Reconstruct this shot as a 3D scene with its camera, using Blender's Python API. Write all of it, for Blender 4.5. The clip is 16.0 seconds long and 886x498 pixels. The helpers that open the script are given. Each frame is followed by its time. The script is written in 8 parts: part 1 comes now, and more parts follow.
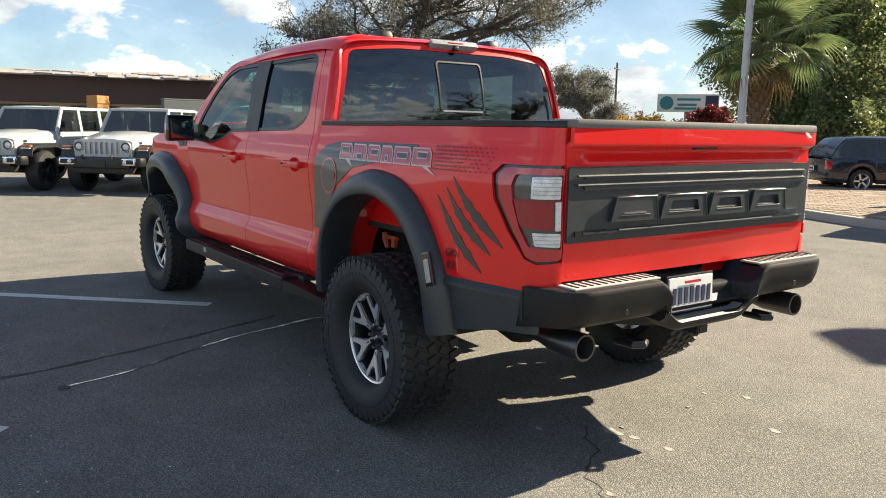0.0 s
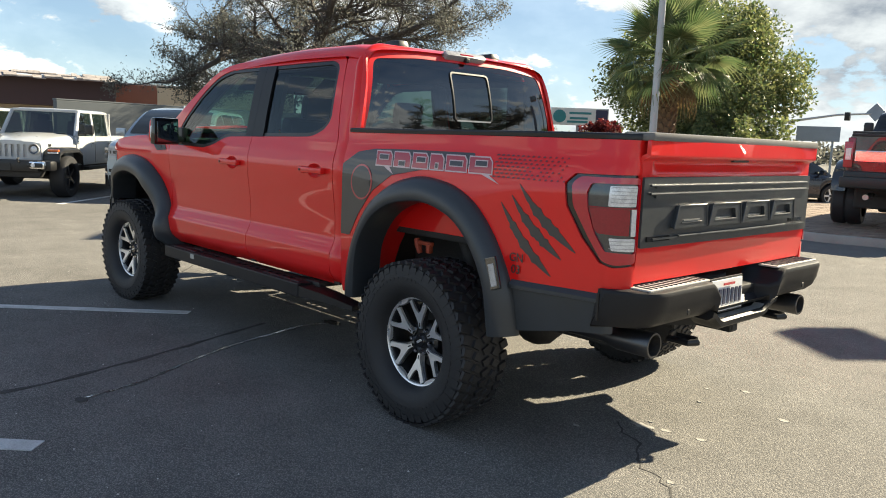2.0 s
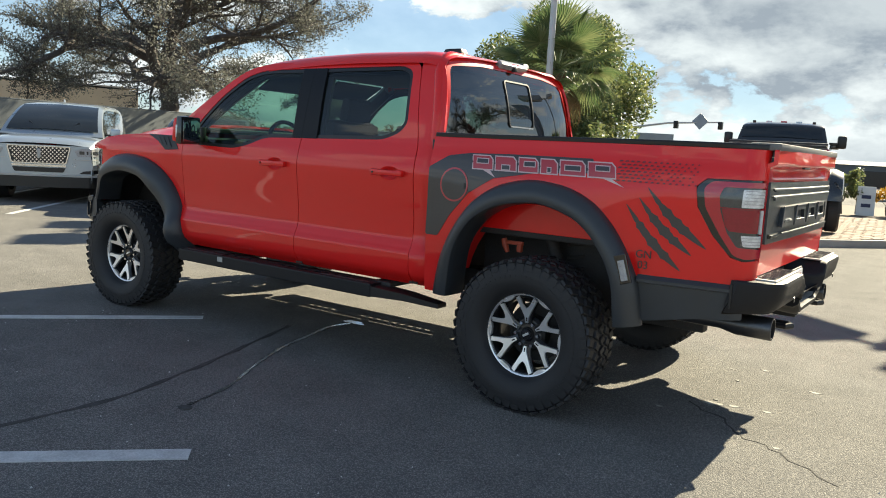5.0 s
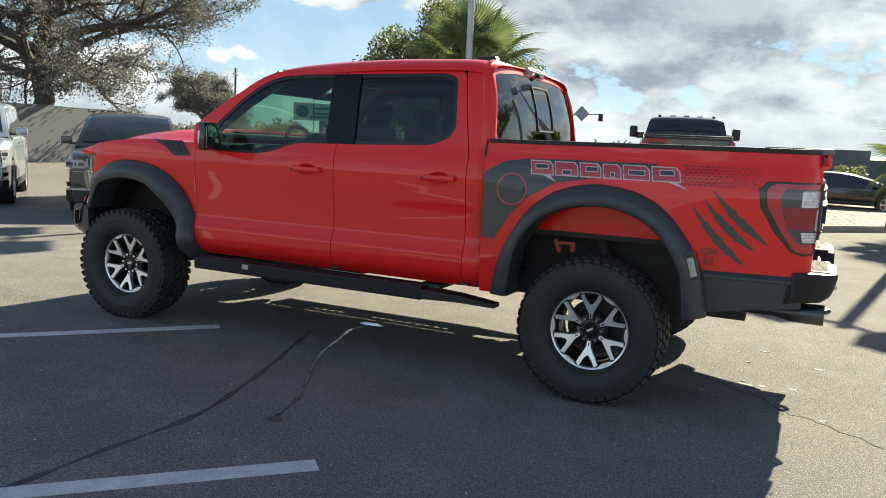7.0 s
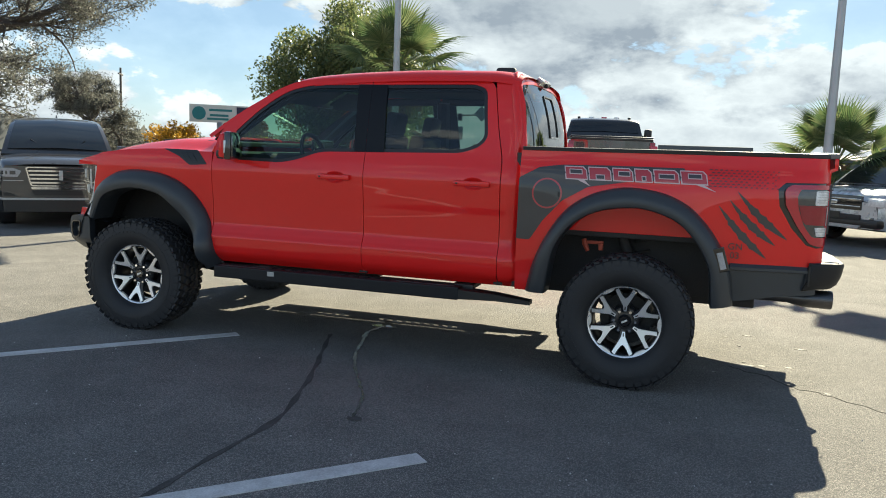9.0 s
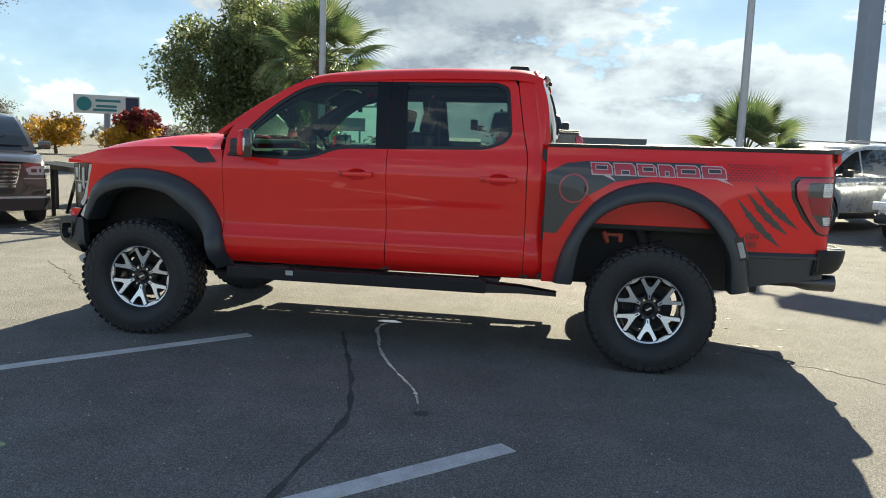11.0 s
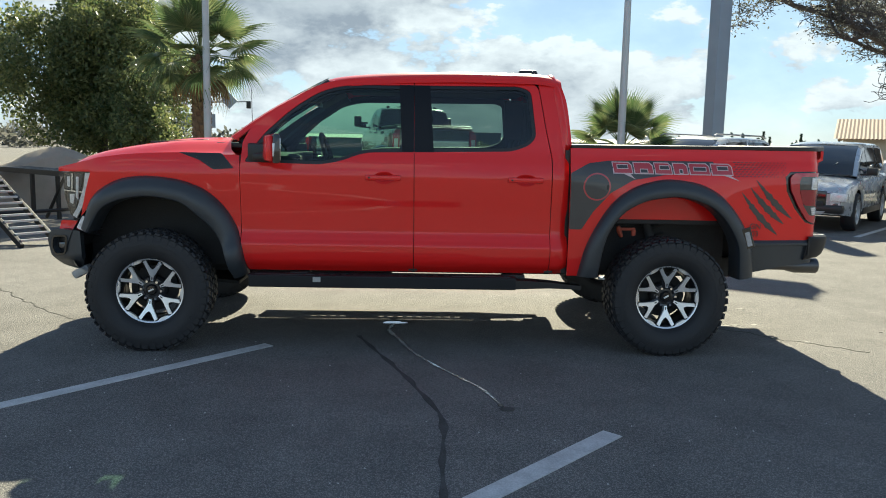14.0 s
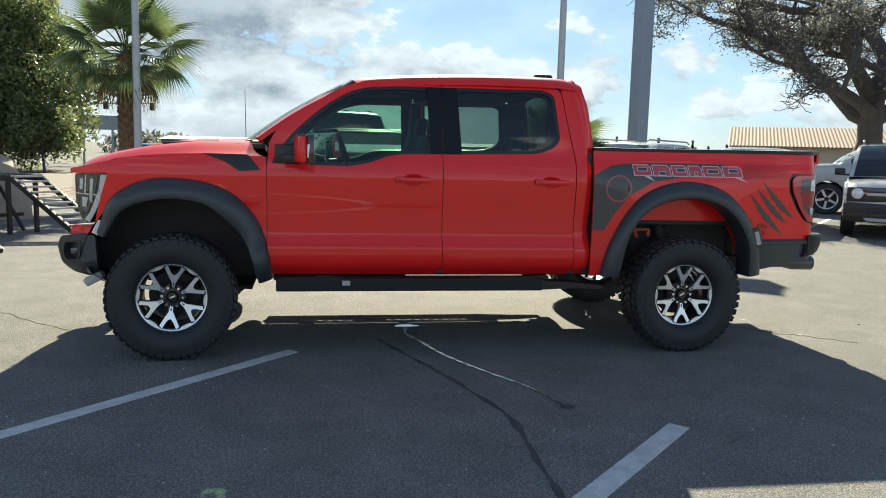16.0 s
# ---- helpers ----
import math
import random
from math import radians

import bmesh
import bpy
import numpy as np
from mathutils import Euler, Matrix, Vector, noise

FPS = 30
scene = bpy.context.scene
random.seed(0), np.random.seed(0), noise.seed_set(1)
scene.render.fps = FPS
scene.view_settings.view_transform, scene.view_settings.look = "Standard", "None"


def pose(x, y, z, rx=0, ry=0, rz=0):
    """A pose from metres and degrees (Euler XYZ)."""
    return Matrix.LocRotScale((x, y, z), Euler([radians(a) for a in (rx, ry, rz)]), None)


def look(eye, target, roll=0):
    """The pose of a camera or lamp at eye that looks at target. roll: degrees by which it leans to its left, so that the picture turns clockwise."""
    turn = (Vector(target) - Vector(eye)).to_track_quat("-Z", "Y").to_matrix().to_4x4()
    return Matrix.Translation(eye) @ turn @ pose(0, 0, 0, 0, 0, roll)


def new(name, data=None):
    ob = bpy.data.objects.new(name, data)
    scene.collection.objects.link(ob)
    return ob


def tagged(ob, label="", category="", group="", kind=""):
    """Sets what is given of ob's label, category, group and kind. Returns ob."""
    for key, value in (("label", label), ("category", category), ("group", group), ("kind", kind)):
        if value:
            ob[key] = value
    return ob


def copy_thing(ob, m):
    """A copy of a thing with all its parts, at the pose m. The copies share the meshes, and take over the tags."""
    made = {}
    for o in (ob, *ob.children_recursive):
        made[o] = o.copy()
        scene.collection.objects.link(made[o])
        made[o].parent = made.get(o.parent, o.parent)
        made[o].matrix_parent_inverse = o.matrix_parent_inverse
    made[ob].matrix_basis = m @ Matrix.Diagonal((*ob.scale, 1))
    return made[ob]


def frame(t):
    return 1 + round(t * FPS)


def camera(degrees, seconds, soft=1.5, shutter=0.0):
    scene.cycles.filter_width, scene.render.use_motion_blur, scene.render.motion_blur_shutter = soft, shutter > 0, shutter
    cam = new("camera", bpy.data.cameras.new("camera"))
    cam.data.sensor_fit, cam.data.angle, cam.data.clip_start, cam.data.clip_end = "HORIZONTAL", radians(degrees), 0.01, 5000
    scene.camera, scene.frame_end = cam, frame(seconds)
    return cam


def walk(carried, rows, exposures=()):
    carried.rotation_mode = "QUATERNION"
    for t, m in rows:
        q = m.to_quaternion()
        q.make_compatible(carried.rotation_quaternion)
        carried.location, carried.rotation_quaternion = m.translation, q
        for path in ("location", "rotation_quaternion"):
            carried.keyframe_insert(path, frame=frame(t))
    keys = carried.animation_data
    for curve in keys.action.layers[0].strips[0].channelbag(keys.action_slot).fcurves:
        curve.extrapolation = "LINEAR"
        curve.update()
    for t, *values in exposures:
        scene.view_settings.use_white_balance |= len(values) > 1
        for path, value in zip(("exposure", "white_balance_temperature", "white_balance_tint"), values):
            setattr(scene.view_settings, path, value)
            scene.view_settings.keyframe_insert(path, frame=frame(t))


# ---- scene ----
cam = camera(59.2, 16.0, soft=1.0)
PATH = [
    (0, (-3.321, 2.972, 1.487), (-1.711, 1.828, 1.175), 1.1),
    (0.5, (-3.22, 3.139, 1.488), (-1.654, 1.931, 1.188), 1.8),
    (1, (-3.141, 3.356, 1.483), (-1.618, 2.093, 1.193), 2.1),
    (1.5, (-3.044, 3.508, 1.468), (-1.567, 2.19, 1.179), 2.2),
    (2, (-2.915, 3.66, 1.466), (-1.483, 2.293, 1.184), 2.3),
    (2.5, (-2.813, 3.888, 1.466), (-1.426, 2.475, 1.183), 2.3),
    (3, (-2.694, 4.095, 1.442), (-1.356, 2.634, 1.171), 2.4),
    (3.5, (-2.522, 4.247, 1.444), (-1.233, 2.742, 1.173), 2.5),
    (4, (-2.356, 4.44, 1.45), (-1.116, 2.895, 1.175), 2.7),
    (4.5, (-2.191, 4.636, 1.438), (-1.008, 3.045, 1.175), 2.9),
    (5, (-1.974, 4.761, 1.42), (-0.855, 3.124, 1.16), 3.2),
    (7.5, (-0.925, 5.577, 1.456), (-0.142, 3.756, 1.19), 2.4),
    (8, (-0.738, 5.699, 1.444), (-0.021, 3.851, 1.179), 2.2),
    (8.5, (-0.544, 5.828, 1.471), (0.109, 3.956, 1.211), 2.1),
    (9, (-0.347, 6.007, 1.464), (0.249, 4.115, 1.21), 2.1),
    (11.5, (0.761, 6.337, 1.477), (1.013, 4.372, 1.207), 1.6),
    (12, (0.991, 6.375, 1.486), (1.174, 4.403, 1.213), 1.2),
    (12.5, (1.232, 6.464, 1.486), (1.35, 4.486, 1.212), 1.1),
    (13, (1.432, 6.481, 1.468), (1.481, 4.5, 1.191), 1.0),
    (13.5, (1.629, 6.463, 1.489), (1.605, 4.483, 1.214), 1.1),
    (14, (1.859, 6.515, 1.495), (1.776, 4.535, 1.225), 1.2),
    (14.5, (2.049, 6.515, 1.478), (1.904, 4.539, 1.208), 1.2),
    (15, (2.271, 6.459, 1.469), (2.061, 4.487, 1.208), 1.3),
    (15.5, (2.491, 6.428, 1.462), (2.223, 4.463, 1.208), 1.4),
    (16, (2.761, 6.439, 1.455), (2.428, 4.483, 1.203), 1.5),
]
walk(cam, [(t, look(eye, target, roll)) for t, eye, target, roll in PATH],
     exposures=[(0, 1.72, 6150, 4), (5, 1.68, 6040, 1), (9, 1.67, 5900, 0), (12.5, 1.66, 5800, -1), (16, 1.60, 5700, -2)])
# exposure and light
world = bpy.data.worlds.new("sky_with_clouds")
scene.world = world
world.use_nodes = True
SUN_TO = Vector((-0.135, -0.84, 0.515)).normalized()
CLOUD = (3.1, 1.7, 0.4)
# centre, width, height and weight of the broad cloud banks and clear gaps
BANKS = [((0.20, -0.95, 0.175), 0.20, 0.032, 0.11), ((0.02, -0.99, 0.09), 0.24, 0.035, 0.04), ((-0.32, -0.93, 0.15), 0.20, 0.06, -0.05), ((0.55, -0.82, 0.125), 0.12, 0.035, -0.06), ((0.31, -0.94, 0.115), 0.06, 0.015, -0.04), ((0.96, -0.24, 0.07), 0.2, 0.04, -0.03)]


def build_sky():
    nt = world.node_tree
    n, ln = nt.nodes, nt.links
    n.clear()
    out = n.new("ShaderNodeOutputWorld")
    bg = n.new("ShaderNodeBackground")
    bg.inputs["Strength"].default_value = 0.060
    sky = n.new("ShaderNodeTexSky")
    sky.sky_type = "NISHITA"
    sky.sun_disc = False
    sky.sun_elevation = math.asin(SUN_TO.z)
    sky.sun_rotation = math.atan2(SUN_TO.x, SUN_TO.y)
    sky.air_density, sky.dust_density, sky.ozone_density = 1.0, 0.25, 4.5
    co = n.new("ShaderNodeTexCoord")
    sep = n.new("ShaderNodeSeparateXYZ")
    ln.new(co.outputs["Generated"], sep.inputs[0])

    def mth(op, a, b=None, clamp=False):
        m = n.new("ShaderNodeMath")
        m.operation = op
        m.use_clamp = clamp
        for i, v in enumerate((a, b)):
            if v is None:
                continue
            if isinstance(v, (int, float)):
                m.inputs[i].default_value = v
            else:
                ln.new(v, m.inputs[i])
        return m.outputs[0]
    pos = n.new("ShaderNodeVectorMath")
    pos.operation = "MULTIPLY"
    ln.new(co.outputs["Generated"], pos.inputs[0])
    pos.inputs[1].default_value = (1.0, 1.0, 2.0)

    def noise(vec, scale, detail, rough, dist):
        t = n.new("ShaderNodeTexNoise")
        t.inputs["Scale"].default_value = scale
        t.inputs["Detail"].default_value = detail
        t.inputs["Roughness"].default_value = rough
        t.inputs["Lacunarity"].default_value = 2.1
        t.inputs["Distortion"].default_value = dist
        ln.new(vec, t.inputs["Vector"])
        return t.outputs["Fac"]

    def cloud(dx, dy, dz, detail):
        """Cloud density: wide banks broken up by billows."""
        add = n.new("ShaderNodeVectorMath")
        add.operation = "ADD"
        add.inputs[1].default_value = (dx + CLOUD[0], dy + CLOUD[1], dz + CLOUD[2])
        ln.new(pos.outputs[0], add.inputs[0])
        wide = noise(add.outputs[0], 2.0, 2.0, 0.5, 0.2)
        fine = noise(add.outputs[0], 8.5, detail, 0.56, 0.1)
        return mth("ADD", mth("MULTIPLY", wide, 0.46), mth("MULTIPLY", fine, 0.54))
    here = cloud(0, 0, 0, 9)
    lit = cloud(SUN_TO.x * 0.03, SUN_TO.y * 0.03, 0.060, 6)

    def bank(centre, wide, tall, gain):
        """A broad cloud bank about a direction of the sky, as an addition to the density."""
        side = Vector((-centre[1], centre[0], 0)).normalized()
        rel = n.new("ShaderNodeVectorMath")
        rel.operation = "SUBTRACT"
        ln.new(co.outputs["Generated"], rel.inputs[0])
        rel.inputs[1].default_value = centre
        along = n.new("ShaderNodeVectorMath")
        along.operation = "DOT_PRODUCT"
        ln.new(rel.outputs[0], along.inputs[0])
        along.inputs[1].default_value = side
        rs = n.new("ShaderNodeSeparateXYZ")
        ln.new(rel.outputs[0], rs.inputs[0])
        a = mth("MULTIPLY", along.outputs["Value"], 1 / wide)
        b = mth("MULTIPLY", rs.outputs[2], 1 / tall)
        r2 = mth("ADD", mth("MULTIPLY", a, a), mth("MULTIPLY", b, b))
        return mth("MULTIPLY", mth("POWER", 2.718, mth("MULTIPLY", r2, -1.0)), gain)
    # more cloud low over the horizon, and the banks that stand over the lot
    dens = mth("ADD", here, mth("MULTIPLY", mth("SUBTRACT", 0.22, mth("MAXIMUM", sep.outputs[2], 0.0)), 0.20))
    # and a clearer sky overhead
    dens = mth("SUBTRACT", dens, mth("MULTIPLY", mth("MAXIMUM", mth("SUBTRACT", sep.outputs[2], 0.24), 0.0), 0.22))
    for q in BANKS:
        dens = mth("ADD", dens, bank(*q))
    ramp = n.new("ShaderNodeMapRange")
    ramp.interpolation_type = "SMOOTHSTEP"
    ramp.inputs["From Min"].default_value = 0.486
    ramp.inputs["From Max"].default_value = 0.514
    ramp.inputs["To Min"].default_value = 0.16
    ln.new(dens, ramp.inputs["Value"])
    shade = mth("ADD", mth("MULTIPLY", mth("SUBTRACT", here, lit), 6.0), 0.66, True)
    thick = n.new("ShaderNodeMapRange")
    thick.inputs["From Min"].default_value = 0.535
    thick.inputs["From Max"].default_value = 0.68
    thick.inputs["To Min"].default_value = 1.0
    thick.inputs["To Max"].default_value = 0.42
    ln.new(dens, thick.inputs["Value"])
    tone = mth("MULTIPLY", shade, thick.outputs[0])
    cr = n.new("ShaderNodeMix")
    cr.data_type = "RGBA"
    cr.inputs["A"].default_value = (2.6, 2.75, 3.05, 1)
    cr.inputs["B"].default_value = (6.7, 6.55, 6.35, 1)
    ln.new(tone, cr.inputs["Factor"])
    # clouds that face the sun are brighter than those against it
    dot = n.new("ShaderNodeVectorMath")
    dot.operation = "DOT_PRODUCT"
    dot.inputs[1].default_value = SUN_TO
    ln.new(co.outputs["Generated"], dot.inputs[0])
    facing = n.new("ShaderNodeVectorMath")
    facing.operation = "SCALE"
    ln.new(cr.outputs["Result"], facing.inputs[0])
    ln.new(mth("SUBTRACT", 1.0, mth("MULTIPLY", dot.outputs["Value"], 0.20)), facing.inputs["Scale"])
    dim = n.new("ShaderNodeVectorMath")
    dim.operation = "SCALE"
    ln.new(sky.outputs[0], dim.inputs[0])
    ln.new(mth("SUBTRACT", 0.80, mth("MULTIPLY", mth("MAXIMUM", dot.outputs["Value"], 0.0), 0.30)), dim.inputs["Scale"])
    mix = n.new("ShaderNodeMix")
    mix.data_type = "RGBA"
    ln.new(ramp.outputs[0], mix.inputs["Factor"])
    # thin haze pales the blue, most towards the sun
    pale = n.new("ShaderNodeMix")
    pale.data_type = "RGBA"
    pale.inputs["B"].default_value = (4.3, 4.75, 5.2, 1)
    ln.new(dim.outputs[0], pale.inputs["A"])
    low = mth("SUBTRACT", 1.0, mth("MULTIPLY", sep.outputs[2], 1.8), True)
    ln.new(mth("MULTIPLY", low, mth("ADD", 0.20, mth("MULTIPLY", mth("MAXIMUM", dot.outputs["Value"], 0.0), 0.36))), pale.inputs["Factor"])
    ln.new(pale.outputs["Result"], mix.inputs["A"])
    ln.new(facing.outputs[0], mix.inputs["B"])
    ln.new(mix.outputs["Result"], bg.inputs["Color"])
    ln.new(bg.outputs[0], out.inputs[0])


build_sky()
sun_data = bpy.data.lights.new("sun", "SUN")
sun_data.energy, sun_data.angle, sun_data.color = 5.0, radians(0.53), (1.0, 0.82, 0.58)
sun = new("sun", sun_data)
sun.matrix_world = look(SUN_TO * 60, (0, 0, 0))


# ---- materials ----
def mat_new(name):
    m = bpy.data.materials.new(name)
    m.use_nodes = True
    nt = m.node_tree
    return m, nt.nodes, nt.links, nt.nodes["Principled BSDF"]


def tex(n, ln, kind, scale, coord, **kw):
    t = n.new(kind)
    t.inputs["Scale"].default_value = scale
    for k, v in kw.items():
        t.inputs[k].default_value = v
    ln.new(coord, t.inputs["Vector"])
    return t


def simple(name, col, rough=0.5, metal=0.0, coat=0.0, vary=0.12, scale=6.0, fine=140.0, bump=0.0, spec=0.5, random_tone=0.0):
    """Base colour with stains and grain at two scales, and a fine relief."""
    m, n, ln, b = mat_new(name)
    co = n.new("ShaderNodeTexCoord").outputs["Object"]
    big = tex(n, ln, "ShaderNodeTexNoise", scale, co, Detail=5.0)
    small = tex(n, ln, "ShaderNodeTexNoise", fine, co, Detail=3.0)
    add = n.new("ShaderNodeMath")
    add.operation = "ADD"
    ln.new(big.outputs["Fac"], add.inputs[0])
    ln.new(small.outputs["Fac"], add.inputs[1])
    mr = n.new("ShaderNodeMapRange")
    mr.inputs["From Min"].default_value = 0.6
    mr.inputs["From Max"].default_value = 1.4
    mr.inputs["To Min"].default_value = 1 - vary
    mr.inputs["To Max"].default_value = 1 + vary
    ln.new(add.outputs[0], mr.inputs["Value"])
    fac = mr.outputs[0]
    if random_tone:
        oi = n.new("ShaderNodeObjectInfo")
        r = n.new("ShaderNodeMapRange")
        r.inputs["To Min"].default_value = 1 - random_tone
        r.inputs["To Max"].default_value = 1 + random_tone
        ln.new(oi.outputs["Random"], r.inputs["Value"])
        mu = n.new("ShaderNodeMath")
        mu.operation = "MULTIPLY"
        ln.new(fac, mu.inputs[0])
        ln.new(r.outputs[0], mu.inputs[1])
        fac = mu.outputs[0]
    vm = n.new("ShaderNodeVectorMath")
    vm.operation = "SCALE"
    vm.inputs[0].default_value = col
    ln.new(fac, vm.inputs["Scale"])
    ln.new(vm.outputs[0], b.inputs["Base Color"])
    b.inputs["Roughness"].default_value = rough
    rr = n.new("ShaderNodeMapRange")
    rr.inputs["To Min"].default_value = max(0.02, rough - 0.08 * (rough > 0.15))
    rr.inputs["To Max"].default_value = min(1.0, rough + 0.08 * (rough > 0.15))
    ln.new(big.outputs["Fac"], rr.inputs["Value"])
    ln.new(rr.outputs[0], b.inputs["Roughness"])
    b.inputs["Metallic"].default_value = metal
    b.inputs["Coat Weight"].default_value = coat
    b.inputs["Coat Roughness"].default_value = 0.02
    b.inputs["Coat IOR"].default_value = 1.52
    b.inputs["Specular IOR Level"].default_value = spec
    if bump:
        bp = n.new("ShaderNodeBump")
        bp.inputs["Strength"].default_value = bump
        bp.inputs["Distance"].default_value = 0.004
        ln.new(small.outputs["Fac"], bp.inputs["Height"])
        ln.new(bp.outputs[0], b.inputs["Normal"])
    return m


def glass(name, tint, gloss_rough=0.0, f0=0.08):
    """A thin tinted pane: light passes straight, with gloss that grows at grazing angles on both faces."""
    m, n, ln, b = mat_new(name)
    n.remove(b)
    tr = n.new("ShaderNodeBsdfTransparent")
    tr.inputs[0].default_value = (*tint, 1)
    gl = n.new("ShaderNodeBsdfGlossy")
    gl.inputs["Roughness"].default_value = gloss_rough
    lw = n.new("ShaderNodeLayerWeight")
    lw.inputs["Blend"].default_value = 0.5
    pw = n.new("ShaderNodeMath")
    pw.operation = "POWER"
    ln.new(lw.outputs["Facing"], pw.inputs[0])
    pw.inputs[1].default_value = 5.0
    ma = n.new("ShaderNodeMath")
    ma.operation = "MULTIPLY_ADD"
    ln.new(pw.outputs[0], ma.inputs[0])
    ma.inputs[1].default_value = 1 - f0
    ma.inputs[2].default_value = f0
    mx = n.new("ShaderNodeMixShader")
    ln.new(ma.outputs[0], mx.inputs[0])
    ln.new(tr.outputs[0], mx.inputs[1])
    ln.new(gl.outputs[0], mx.inputs[2])
    ln.new(mx.outputs[0], n["Material Output"].inputs[0])
    return m


RED = simple("red_orange_paint", (0.74, 0.014, 0.013), 0.40, coat=0.75, vary=0.03, scale=2, fine=900, spec=0.12)
FLARE = simple("dark_grey_moulded_plastic", (0.036, 0.041, 0.047), 0.34, vary=0.10, scale=8, fine=420, bump=0.12)
BLACK = simple("black_trim", (0.012, 0.012, 0.013), 0.38, vary=0.15, fine=300)
GLOSSBLACK = simple("gloss_black", (0.008, 0.008, 0.009), 0.12, coat=0.6, vary=0.1)
UNDER = simple("dirty_underbody", (0.030, 0.028, 0.027), 0.7, vary=0.4, scale=9, fine=90, bump=0.3)
RUBBER = simple("tyre_rubber", (0.019, 0.019, 0.021), 0.62, vary=0.25, scale=14, fine=260, bump=0.35)
DECALDOT = simple("dark_red_decal", (0.10, 0.012, 0.014), 0.4, vary=0.2, coat=0.5)
MACHINED = simple("machined_aluminium", (0.84, 0.84, 0.85), 0.30, metal=0.75, vary=0.05, fine=500)
ALLOYDARK = simple("dark_painted_alloy", (0.02, 0.02, 0.022), 0.35, metal=0.2, coat=0.4)
STEEL = simple("brushed_steel", (0.5, 0.5, 0.51), 0.32, metal=1.0, vary=0.1)
PADALU = simple("aluminium_step_pad", (0.46, 0.45, 0.43), 0.6, metal=0.2, vary=0.15)
BUMPER = simple("black_bumper_plastic", (0.019, 0.019, 0.021), 0.48, vary=0.15, fine=420, bump=0.15, spec=0.22)
GREYCAP = simple("weathered_grey_cap", (0.15, 0.145, 0.14), 0.5, vary=0.15)
CHROME = simple("chrome", (0.82, 0.83, 0.85), 0.08, metal=1.0, vary=0.04)
PILLARBLACK = simple("satin_black_pillar_film", (0.010, 0.011, 0.014), 0.30, vary=0.1, spec=0.18)
LAMPRED = simple("red_lamp_lens", (0.46, 0.003, 0.020), 0.10, coat=1.0, vary=0.1)
LAMPREDDARK = simple("dark_red_lamp_lens", (0.27, 0.003, 0.016), 0.2, coat=0.6, vary=0.2)
LAMPCLEAR = simple("clear_lamp_lens", (0.72, 0.72, 0.73), 0.2, metal=0.15, coat=1.0, vary=0.35, scale=40, fine=200)
LAMPGREY = simple("smoked_lamp_lens", (0.045, 0.047, 0.05), 0.15, coat=1.0, vary=0.3, scale=40, fine=200)
AMBER = simple("amber_lens", (0.5, 0.10, 0.01), 0.15, coat=1.0)
DECAL = simple("dark_grey_decal", (0.035, 0.030, 0.030), 0.4, vary=0.2, coat=0.5)
DECALRED = simple("red_decal", (0.42, 0.02, 0.03), 0.32, coat=0.8, vary=0.05)
DECALPALE = simple("pale_outline_decal", (0.62, 0.45, 0.45), 0.35, coat=0.5, vary=0.05)
CLOTH = simple("black_seat_cloth", (0.016, 0.016, 0.018), 0.85, vary=0.25, bump=0.3)
PLATEWHITE = simple("white_plate_paint", (0.75, 0.75, 0.76), 0.35, vary=0.08)
LAMPMID = simple("grey_lamp_lens", (0.36, 0.36, 0.37), 0.22, coat=0.6, vary=0.3, scale=40)
INK = simple("dark_blue_ink", (0.025, 0.03, 0.07), 0.5)
GLASS_FRONT = glass("lightly_tinted_glass", (0.44, 0.63, 0.52), 0.0, 0.05)
GLASS_BACK = glass("dark_back_glass", (0.15, 0.19, 0.18), 0.0, 0.15)
GLASS_REAR = glass("privacy_glass", (0.36, 0.46, 0.42), 0.0, 0.055)
GLASS_SCREEN = glass("shaded_windscreen_glass", (0.42, 0.60, 0.52), 0.0, 0.06)
GLASS_DARK = glass("dark_car_glass", (0.10, 0.12, 0.13))
GLASS_CLEAR = glass("clear_lens_cover", (0.92, 0.94, 0.95))
MIRROR = simple("mirror_glass", (0.30, 0.31, 0.33), 0.02, metal=1.0, vary=0.0)


